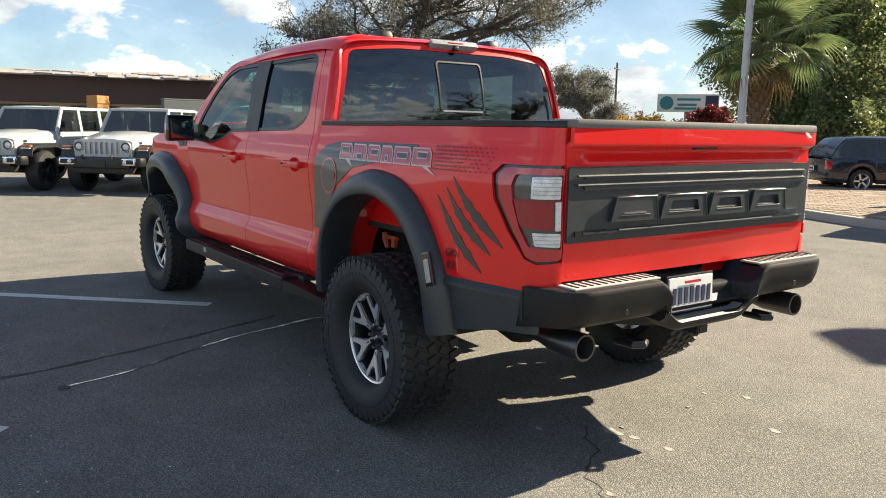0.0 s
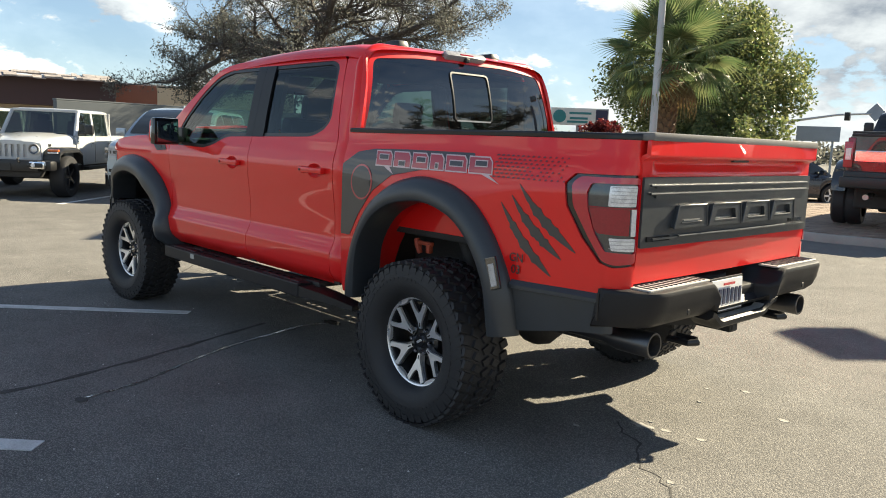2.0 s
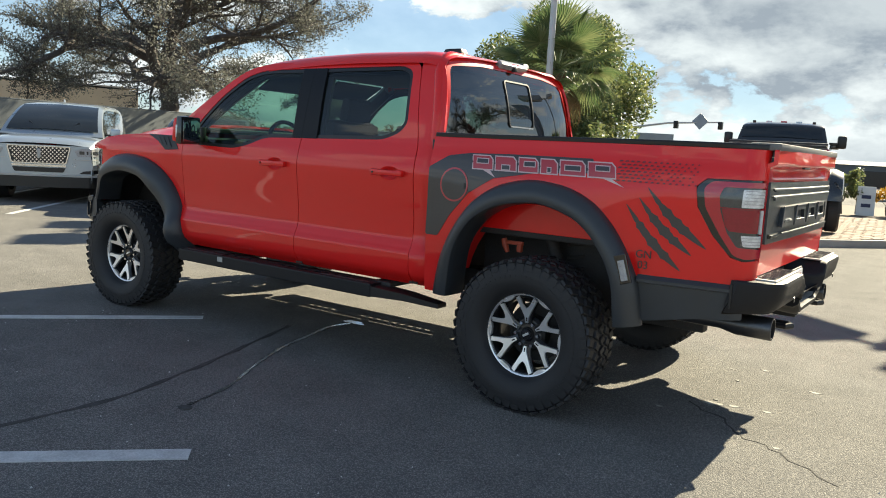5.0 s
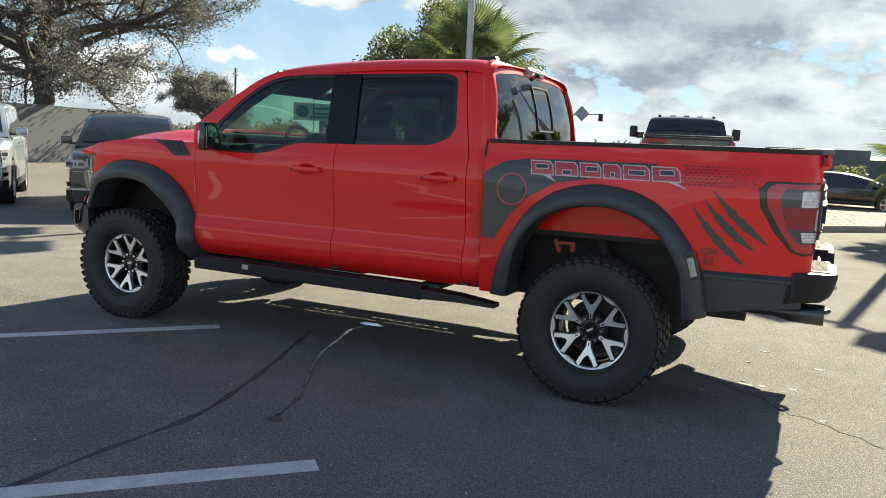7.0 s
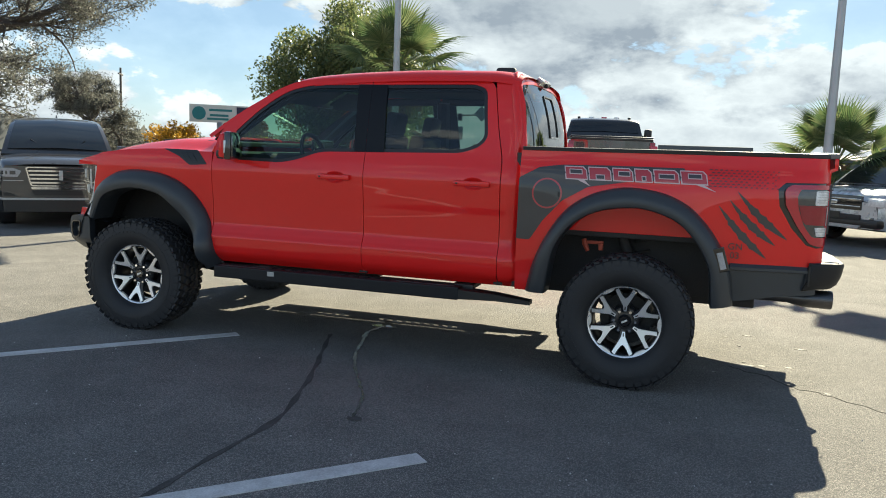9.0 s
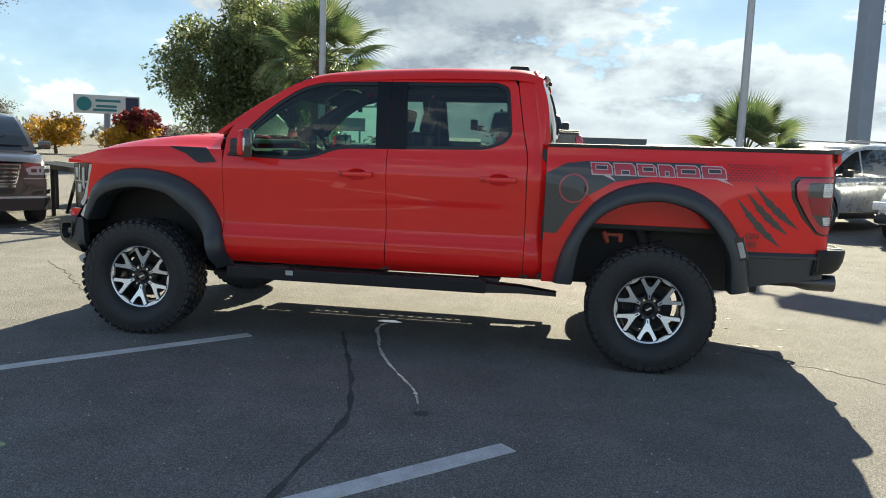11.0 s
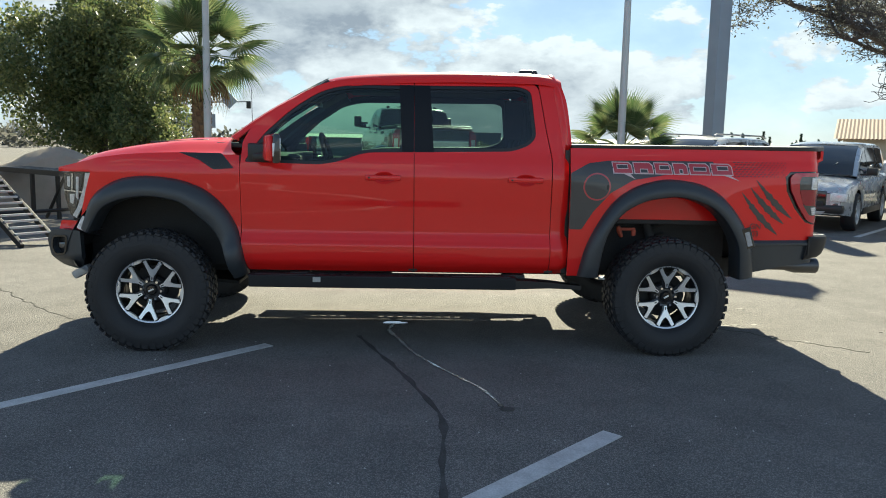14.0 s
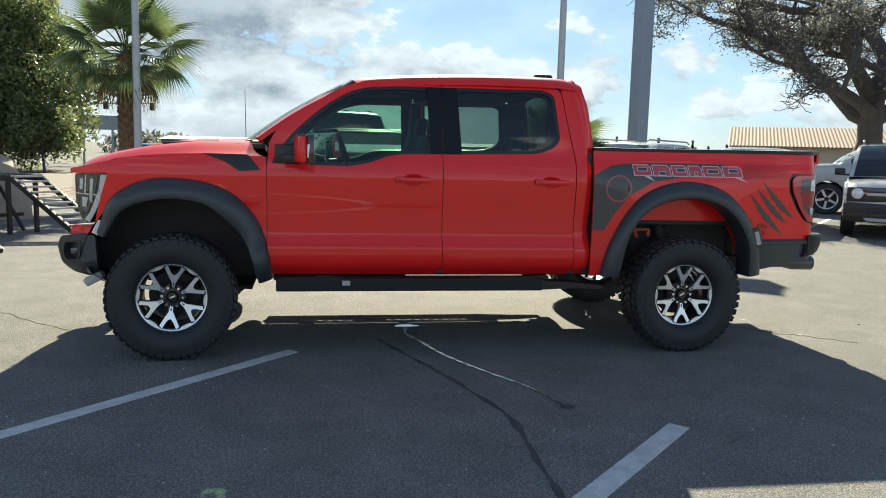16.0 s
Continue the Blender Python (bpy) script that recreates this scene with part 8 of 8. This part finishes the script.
def oak(label, x, y, seed, trunk_h, radius, reach, limbs, rise, leaf_size, per_twig, blur, leafy=0.75, turn=0.0):
    rng = np.random.default_rng(seed)
    T = thing("oak_tree", label, "tree", pose(x, y, 0, 0, 0, turn))
    paths, twigs = oak_limbs(rng, trunk_h, radius, reach, limbs, rise)
    v, f = tubes(paths, (12, 9, 6, 4, 3))
    raw("trunk", v, f, BARK, T, "rough grey trunk and winding limbs", True)
    tw = np.array(twigs)
    # leaves hang in clumps with bare twigs between
    clump = np.sin(tw[:, 0] * 1.7 + 1) * np.sin(tw[:, 1] * 1.9) + 0.6 * np.sin(tw[:, 2] * 2.3 + tw[:, 0]) + rng.normal(size=len(tw)) * 0.35
    tw = tw[clump > np.quantile(clump, 1 - leafy)]
    pts = np.repeat(tw, per_twig, 0) + rng.normal(size=(len(tw) * per_twig, 3)) * blur
    v, f = leaf_quads(pts, leaf_size, rng)
    raw("crown", v.tolist(), f.tolist(), OAKLEAF, T, "small leaves in clumps with gaps of sky")
    return T


oak("large spreading oak with twisting limbs and sparse leaves", 33.4, -20.8, 11, 4.6, 0.50, 10.2, 9, 0.25, 0.058, 5, 0.20, 0.50, 270)
oak("spreading oak with bare twigs and drooping outer leaves", -14.7, -16.3, 11, 3.4, 0.42, 7.0, 7, 0.60, 0.046, 3, 0.15, 0.40, 270)
oak("smaller oak behind the lot with sparse leaves", 59.6, -61.3, 8, 3.2, 0.42, 6.6, 7, 0.75, 0.09, 3, 0.24, 0.50)


def round_tree(name, label, x, y, seed, rx, rz, zc, leaf, size, count, trunk_r, z0=0.0, clump_n=70, clump_r=(0.16, 0.30)):
    """A dense round-headed tree: leaf clumps of uneven size round limbs."""
    rng = np.random.default_rng(seed)
    T = thing(name, label, "tree", pose(x, y, z0))
    bm = bmesh.new()
    add_tube(bm, [(0, 0, -0.1), (0.05, 0.03, zc * 0.5), (0, 0, zc)], [trunk_r, trunk_r * 0.8, trunk_r * 0.5], 10)
    clumps = []
    for k in range(clump_n):
        d = rng.normal(size=3)
        d /= np.linalg.norm(d)
        rr = rng.uniform(0.35, 1.0)
        c = np.array([d[0] * rx * rr, d[1] * rx * rr, zc + d[2] * rz * rr])
        if c[2] < 0.5:
            continue
        clumps.append((c, rng.uniform(*clump_r) * rx))
        if k % 4 == 0:
            add_tube(bm, [(0, 0, zc * 0.5), tuple(c * np.array([0.5, 0.5, 0.8])), tuple(c)], [trunk_r * 0.4, trunk_r * 0.25, 0.02], 5)
    part("trunk", bm, BARK, T, "", True)
    pts = []
    per = count // len(clumps)
    for c, r in clumps:
        d = rng.normal(size=(per, 3))
        d /= np.linalg.norm(d, axis=1)[:, None]
        pts.append(c + d * r * rng.uniform(0.55, 1.12, per)[:, None])
    v, f = leaf_quads(np.concatenate(pts), size, rng)
    raw("crown", v.tolist(), f.tolist(), leaf, T, "dense uneven leaf clumps")
    return T


round_tree("broadleaf_tree", "dense round-headed evergreen tree behind the palm", 17.5, -34.0, 3, 4.7, 4.9, 4.6, GREENLEAF, 0.10, 90000, 0.28, clump_n=170, clump_r=(0.15, 0.30))
round_tree("shrub", "yellow-green bushy shrub beside the broadleaf tree", 14.2, -30.0, 13, 1.8, 1.6, 1.7, GREENLEAF, 0.09, 9000, 0.07)
for k, (x, y, r, h, lf) in enumerate(((1.35, -20.6, 0.62, 0.62, GREENLEAF), (0.25, -21.3, 0.55, 0.40, YELLOWLEAF), (-0.55, -21.0, 0.75, 0.70, GREENLEAF), (-1.9, -22.9, 0.7, 0.6, GREENLEAF), (2.9, -21.2, 0.8, 0.7, GREENLEAF))):
    round_tree("shrub", "clipped yellowing shrub on the paved island" if lf is YELLOWLEAF else "rounded green shrub on the paved island", x, y, 50 + k, r, h, h + 0.1, lf, 0.045, 2600, 0.03, 0.12, clump_n=26)
round_tree("autumn_tree", "small tree in bright yellow autumn leaf", 29.2, -40.9, 4, 1.7, 0.9, 1.15, YELLOWLEAF, 0.11, 7000, 0.12)
round_tree("autumn_tree", "dark red-leaved ornamental tree", 29.0, -41.5, 6, 1.5, 0.9, 2.1, REDLEAF, 0.12, 7000, 0.15)
round_tree("autumn_tree", "small tree turning yellow and brown", 34.5, -40.7, 7, 1.8, 1.1, 1.5, YELLOWLEAF, 0.10, 5000, 0.12)


def palm_leaf_mesh(seed, blades, length, stem, droop):
    rng = np.random.default_rng(seed)
    bm = bmesh.new()
    add_tube(bm, [(0, 0, 0), (stem * 0.5, 0, 0.02), (stem, 0, -0.02)], [0.022, 0.015, 0.010], 5)
    for k in range(blades):
        a = radians(-115 + 230 * k / (blades - 1))
        ln_ = length * (0.72 + 0.28 * math.cos(a * 0.75)) * rng.uniform(0.92, 1.06)
        dx, dy = math.cos(a), math.sin(a)
        w = 0.024
        rows = []
        for t in (0.0, 0.45, 0.75, 1.0):
            r = 0.03 + ln_ * t
            z = -droop * t ** 2.4 * ln_ + 0.10 * t * (1 - t) - 0.02
            ww = w * (0.5 + 1.6 * t) if t < 0.5 else w * 1.25 * (1.02 - t)
            c = Vector((stem + dx * r, dy * r, z))
            nrm = Vector((-dy, dx, 0))
            rows.append((bm.verts.new(c - nrm * ww), bm.verts.new(c + Vector((0, 0, -ww * 0.6))), bm.verts.new(c + nrm * ww)))
        for p, q in zip(rows, rows[1:]):
            bm.faces.new((p[0], p[1], q[1], q[0]))
            bm.faces.new((p[1], p[2], q[2], q[1]))
    me = bpy.data.meshes.new("frond")
    bm.to_mesh(me)
    bm.free()
    return me


def fan_palm(label, x, y, seed, trunk_h, trunk_r, fronds, length, z0=0.0):
    rng = np.random.default_rng(seed)
    P = thing("palm_tree", label, "tree", pose(x, y, z0))
    bm = bmesh.new()
    add_tube(bm, [(0, 0, -0.1), (0.02, 0, trunk_h * 0.5), (0, 0, trunk_h)], [trunk_r * 1.1, trunk_r, trunk_r * 0.95], 16)
    for k in range(int(trunk_h * 60)):
        a, z = 2.4 * k, 0.1 + (trunk_h - 0.1) * k / (trunk_h * 60)
        r = Matrix.Translation((trunk_r * math.cos(a), trunk_r * math.sin(a), z)) @ Matrix.Rotation(a, 4, "Z") @ Matrix.Rotation(0.5, 4, "Y")
        g = bmesh.ops.create_cube(bm, size=1.0)["verts"]
        for v in g:
            kk = 0.5 if v.co.z > 0 else 1
            v.co = r @ Vector((v.co.x * 0.05, v.co.y * 0.12 * kk, v.co.z * 0.13))
    part("trunk", bm, PALMBARK, P, "brown trunk with old leaf bases", False)
    meshes = [palm_leaf_mesh(seed * 10 + i, 34, length, length * 1.05, d) for i, d in enumerate((0.10, 0.28, 0.5))]
    dry = palm_leaf_mesh(seed * 10 + 7, 24, length * 0.8, length * 0.7, 0.6)
    for me in meshes:
        me.materials.append(PALMLEAF)
    dry.materials.append(DRYLEAF)
    for k in range(fronds):
        t = k / fronds
        el = radians(82 - 118 * t)
        az = 2.399 * k + rng.uniform(-0.2, 0.2)
        me = meshes[min(2, int(t * 3))]
        ob = new("frond", me)
        ob.parent = P
        ob.matrix_basis = Matrix.Translation((0, 0, trunk_h + 0.02)) @ Matrix.Rotation(az, 4, "Z") @ Matrix.Rotation(-el, 4, "Y") @ Matrix.Rotation(rng.uniform(-0.5, 0.5), 4, "X") @ Matrix.Scale(rng.uniform(0.85, 1.1), 4)
    for k in range(6):
        ob = new("dry_frond", dry)
        ob.parent = P
        ob.matrix_basis = Matrix.Translation((0, 0, trunk_h - 0.05)) @ Matrix.Rotation(1.1 * k + 0.4, 4, "Z") @ Matrix.Rotation(radians(48), 4, "Y")
    return P


fan_palm("fan palm with a rough brown trunk and spread fronds", 6.95, -12.8, 2, 3.30, 0.20, 30, 0.92, 0.11)
fan_palm("low fan palm with fronds close to the ground", -3.2, -12.2, 3, 1.45, 0.22, 24, 0.74)

# a far row of conifers, woods and street trees along the horizon
rng = np.random.default_rng(21)
pts = []
for k in range(24):
    cx, cy = -75 + 1.7 * k + rng.uniform(-1, 1), -105 + rng.uniform(-6, 6)
    h = rng.uniform(1.8, 3.8)
    m_ = 170
    t = rng.uniform(0, 1, m_)
    a = rng.uniform(0, 2 * math.pi, m_)
    r = (1 - t) ** 0.9 * h * 0.14 * rng.uniform(0.6, 1.1, m_)
    pts.append(np.stack([cx + r * np.cos(a), cy + r * np.sin(a), 0.3 + t * h], 1))
v, f_ = leaf_quads(np.concatenate(pts), 0.24, rng)
tagged(raw("far_conifers", v.tolist(), f_.tolist(), CONIFER, None), "distant dark conifers along the horizon", "trees", kind="stuff")
pts = []
for k in range(60):
    a = radians(-20 - 60 * rng.uniform(0, 1))
    d = rng.uniform(95, 125)
    c = np.array([d * math.cos(a), d * math.sin(a), 1.2])
    m_ = 160
    dd = rng.normal(size=(m_, 3))
    dd /= np.linalg.norm(dd, axis=1)[:, None]
    pts.append(c + dd * np.array([2.6, 2.6, 1.7]) * rng.uniform(0.4, 1.1, m_)[:, None])
v, f_ = leaf_quads(np.concatenate(pts), 0.45, rng)
tagged(raw("far_woods", v.tolist(), f_.tolist(), OAKLEAF, None), "distant low street trees and shrubs", "trees", kind="stuff")


# ---- buildings ----
FASCIA = simple("dark_brown_fascia", (0.065, 0.036, 0.036), 0.7, vary=0.12, scale=1)
BRICKRED = simple("brick_red_stucco", (0.24, 0.10, 0.065), 0.85, vary=0.12, scale=1, fine=30, bump=0.3)
TANWALL = simple("pale_tan_stucco", (0.56, 0.46, 0.33), 0.85, vary=0.08, scale=1, fine=30, bump=0.3)
GREYWALL = simple("grey_green_painted_wall", (0.105, 0.118, 0.128), 0.8, vary=0.10, scale=1.5, fine=20, bump=0.2)
ROOFTILE = simple("tan_roof_tile", (0.23, 0.165, 0.125), 0.85, vary=0.18, scale=1.0, fine=12, random_tone=0.15)
ROOFMETAL = simple("pale_roof_membrane", (0.42, 0.40, 0.37), 0.8, vary=0.15)
ROOFSHEET = simple("weathered_roof_sheet", (0.40, 0.36, 0.34), 0.7, vary=0.5, scale=1.2, fine=8, random_tone=0.35)
DARKOPEN = simple("shaded_shop_glass", (0.02, 0.02, 0.022), 0.15, vary=0.2)


def wall_block(name, parent, a, b, z0, z1, depth, material, label=""):
    a, b = Vector(a), Vector(b)
    d = (b - a)
    nrm = Vector((d.y, -d.x)).normalized()
    c = (a + b) / 2 + nrm * depth / 2
    ang = math.atan2(d.y, d.x)
    return part(name, box((0, 0, (z0 + z1) / 2), (d.length, depth, z1 - z0), 0.02), material, parent, label, m=pose(c.x, c.y, 0, 0, 0, math.degrees(ang)))


def build_buildings():
    B = thing("shop_building", "long low shop building with deep brown fascia and pale roof", "building")
    p0, p1_, p2_, p3_ = (57.0, 24.0), (48.6, -15.7), (47.7, -18.3), (45.0, -27.0)

    def lerp(a, b, t):
        return (a[0] + (b[0] - a[0]) * t, a[1] + (b[1] - a[1]) * t)
    # the outward side of these walls looks towards the lot
    wall_block("wall", B, p1_, p0, 0, 2.6, 14, TANWALL, "shaded shopfront wall")
    wall_block("fascia", B, lerp(p1_, p0, 0), p0, 2.45, 4.05, 1.2, FASCIA, "deep dark brown fascia").location += Vector((-1.5, 0.3, 0))
    wall_block("roof", B, p1_, p0, 4.05, 4.2, 15, ROOFMETAL, "pale flat roof")
    for k in range(9):
        q0, q1 = lerp(p1_, p0, 0.06 + 0.10 * k), lerp(p1_, p0, 0.13 + 0.10 * k)
        wall_block("window", B, q0, q1, 0.5, 2.3, 0.1, DARKOPEN, "dark shop window").location += Vector((-0.08, 0, 0))
    # uneven weathered sheets along the roof edge
    rnd = random.Random(77)
    bm, t = bmesh.new(), 0.0
    while t < 0.97:
        w = rnd.uniform(0.006, 0.028)
        for row in range(2):
            q = lerp(p1_, p0, t + w / 2)
            add_box(bm, (q[0] - 1.9 + 0.9 * row, q[1] + 0.3, 4.12 + 0.20 * row + rnd.uniform(-0.04, 0.05)), (0.75, w * 40.5, 0.05 + 0.05 * rnd.random()), 0.0, Matrix.Rotation(radians(-12), 4, "Z") @ Matrix.Rotation(rnd.uniform(-0.03, 0.03), 4, "X") @ Matrix.Rotation(rnd.uniform(-0.28, -0.12), 4, "Y"))
        t += w * rnd.uniform(0.92, 1.12)
    part("roof_sheeting", bm, ROOFSHEET, B, "pale weathered roof sheets with uneven edges")
    B2 = thing("annex_building", "brick-red and pale tan stucco annex", "building")
    wall_block("wall", B2, p2_, p1_, 0, 4.05, 10, BRICKRED, "brick-red stucco wall")
    wall_block("wall", B2, p3_, p2_, 0, 3.95, 10, TANWALL, "pale tan stucco wall")
    wall_block("roof", B2, p3_, p1_, 4.05, 4.15, 10, ROOFMETAL, "pale flat roof")
    for k in range(3):
        wall_block("window", B2, lerp(p3_, p2_, 0.1 + 0.3 * k), lerp(p3_, p2_, 0.28 + 0.3 * k), 0.9, 2.2, 0.1, DARKOPEN).location += Vector((-0.1, 0.03, 0))
    W_ = thing("boundary_wall", "grey-green block boundary wall with flat cap", "wall", kind="structure")
    wall_block("wall", W_, (27.5, -21.0), (25.9, -5.3), 0, 2.22, 0.25, GREYWALL)
    wall_block("cap", W_, (27.5, -21.0), (25.9, -5.3), 2.22, 2.28, 0.32, GREYWALL)
    wall_block("wall", W_, (60.0, -44.0), (27.5, -21.0), 0, 1.9, 0.25, GREYWALL)
    # tiled building far behind the row of cars
    H = thing("tiled_building", "low building with ribbed tan tile roof and sign band", "building", pose(-35.0, -59.1, -0.1, 0, 0, 149.7))
    part("wall", box((19, -6, 1.3), (38, 10, 2.6), 0.02), TANWALL, H, "pale wall")
    part("sign_band", box((20, -0.95, 2.2), (30, 0.12, 0.5), 0.02), SIGNWHITE, H, "white sign band with bars")
    for k in range(5):
        part("lettering_bar", box((9 + 5 * k, -0.87, 2.2), (3.2, 0.04, 0.22)), INK, H)
    for k in range(6):
        part("door_opening", box((3 + 6 * k, -0.97, 1.0), (2.4, 0.1, 1.9), 0.01), DARKOPEN, H)
    bm = bmesh.new()
    n = 300
    rows = []
    for k in range(n + 1):
        x = -0.6 + 39.2 * k / n
        up = 0.05 if k % 2 else 0.0
        rows.append([(x, -0.1, 2.45 + up), (x, -6, 4.05 + up), (x, -11.9, 2.45 + up)])
    part("roof", loft(rows), ROOFTILE, H, "ribbed tan roof")
    F = thing("warehouse", "distant grey warehouse with a low gabled bay", "building", pose(-6.0, -72.0, 0))
    part("wall", box((0, 0, 0.9), (44, 10, 1.8), 0.02), GREYWALL, F, "grey wall")
    part("roof", loft([[(x, 5.2, 1.8), (x, 0, 2.15), (x, -5.2, 1.8)] for x in (-22.3, 22.3)]), ROOFMETAL, F, "shallow pale roof")
    part("gable", loft([[(x, y, 1.8) for x, y in ((5.5, 5.3), (5.5, 0))], [(x, y, 2.5) for x, y in ((8.0, 5.3), (8.0, 0))], [(x, y, 1.8) for x, y in ((10.5, 5.3), (10.5, 0))]]), ROOFTILE, F, "low gable")
    for k in range(6):
        part("loading_door", box((-17 + 7 * k, 5.02, 0.7), (2.6, 0.06, 1.3), 0.01), DARKOPEN, F)
    A = thing("pavement_sign", "white folding pavement sign with bars", "sign", pose(0.75, -20.4, 0.13, 0, 0, 10))
    for sg in (1, -1):
        bd_ = part("sign_face", box((0, sg * 0.16, 0.42), (0.46, 0.03, 0.86), 0.006, Matrix.Rotation(0.30 * sg, 4, "X")), SIGNWHITE, A)
        for k in range(2):
            part("lettering_bar", box((0, sg * (0.215 - 0.07 * k), 0.30 + 0.24 * k), (0.24, 0.02, 0.10), 0.0, Matrix.Rotation(0.30 * sg, 4, "X")), INK, bd_)
    # white trailer and a billboard out on the road
    Tr = thing("box_trailer", "grey box trailer parked along the street", "trailer", pose(-0.9, -41, 0, 0, 0, 178))
    part("box_body", box((0, 0, 1.40), (5.0, 2.4, 1.5), 0.05), GREYWALL, Tr)
    part("door", box((-2.2, 1.22, 1.5), (0.7, 0.04, 1.3), 0.01), GALV, Tr)
    part("chassis", box((0, 0, 0.52), (5.2, 1.6, 0.16), 0.02), UNDER, Tr)
    for sx in (-0.5, 0.5):
        for sg in (1, -1):
            part("wheel", lathe([(0, -0.1), (0.3, -0.1), (0.36, -0.06), (0.36, 0.06), (0.3, 0.1), (0, 0.1)], 20), RUBBER, Tr, "", True, m=pose(sx, sg * 1.0, 0.36))
    Bb = thing("street_billboard", "dark-backed billboard on two posts beside the road", "billboard", pose(15.3, -43.2, 0, 0, 0, 22))
    part("panel", box((0, 0, 2.55), (2.3, 0.15, 0.85), 0.02), POLEGREY, Bb)
    for sx in (-0.8, 0.8):
        part("post", box((sx, 0, 1.1), (0.12, 0.12, 2.2), 0.01), POLEGREY, Bb)
    # mast arm with signals
    S = thing("traffic_signal", "grey mast-arm traffic signal with a diamond sign", "traffic signal")
    part("upright", tube([(22.0, -50.3, 0), (22.0, -50.3, 3.4)], [0.16, 0.12], 10), GALV, S, "", True)
    part("mast_arm", tube([(22.0, -50.3, 2.9), (20, -51.1, 3.6), (17.5, -52.0, 4.05), (14.0, -53.2, 4.25)], [0.10, 0.09, 0.07, 0.05], 8), GALV, S, "", True)
    for q in ((17.0, -52.2, 3.95), (14.1, -53.2, 4.0)):
        part("signal_head", box(q, (0.32, 0.3, 0.55), 0.04), BLACK, S, "dark signal head", True)
    part("diamond_sign", box((15.4, -52.6, 4.25), (0.85, 0.05, 0.85), 0.02, Matrix.Rotation(radians(45), 4, "Y")), POLEGREY, S, "diamond sign seen from behind")
    for (x, y, h) in ((60, -66, 9.0),):
        U = thing("utility_pole", "wooden utility pole with a crossarm", "pole", pose(x, y, 0, 0, 0, 30))
        part("post", tube([(0, 0, 0), (0, 0, h)], [0.16, 0.11], 8), BARK, U, "", True)
        part("crossarm", box((0, 0, h - 0.7), (0.14, 2.4, 0.14), 0.02), BARK, U)


build_buildings()
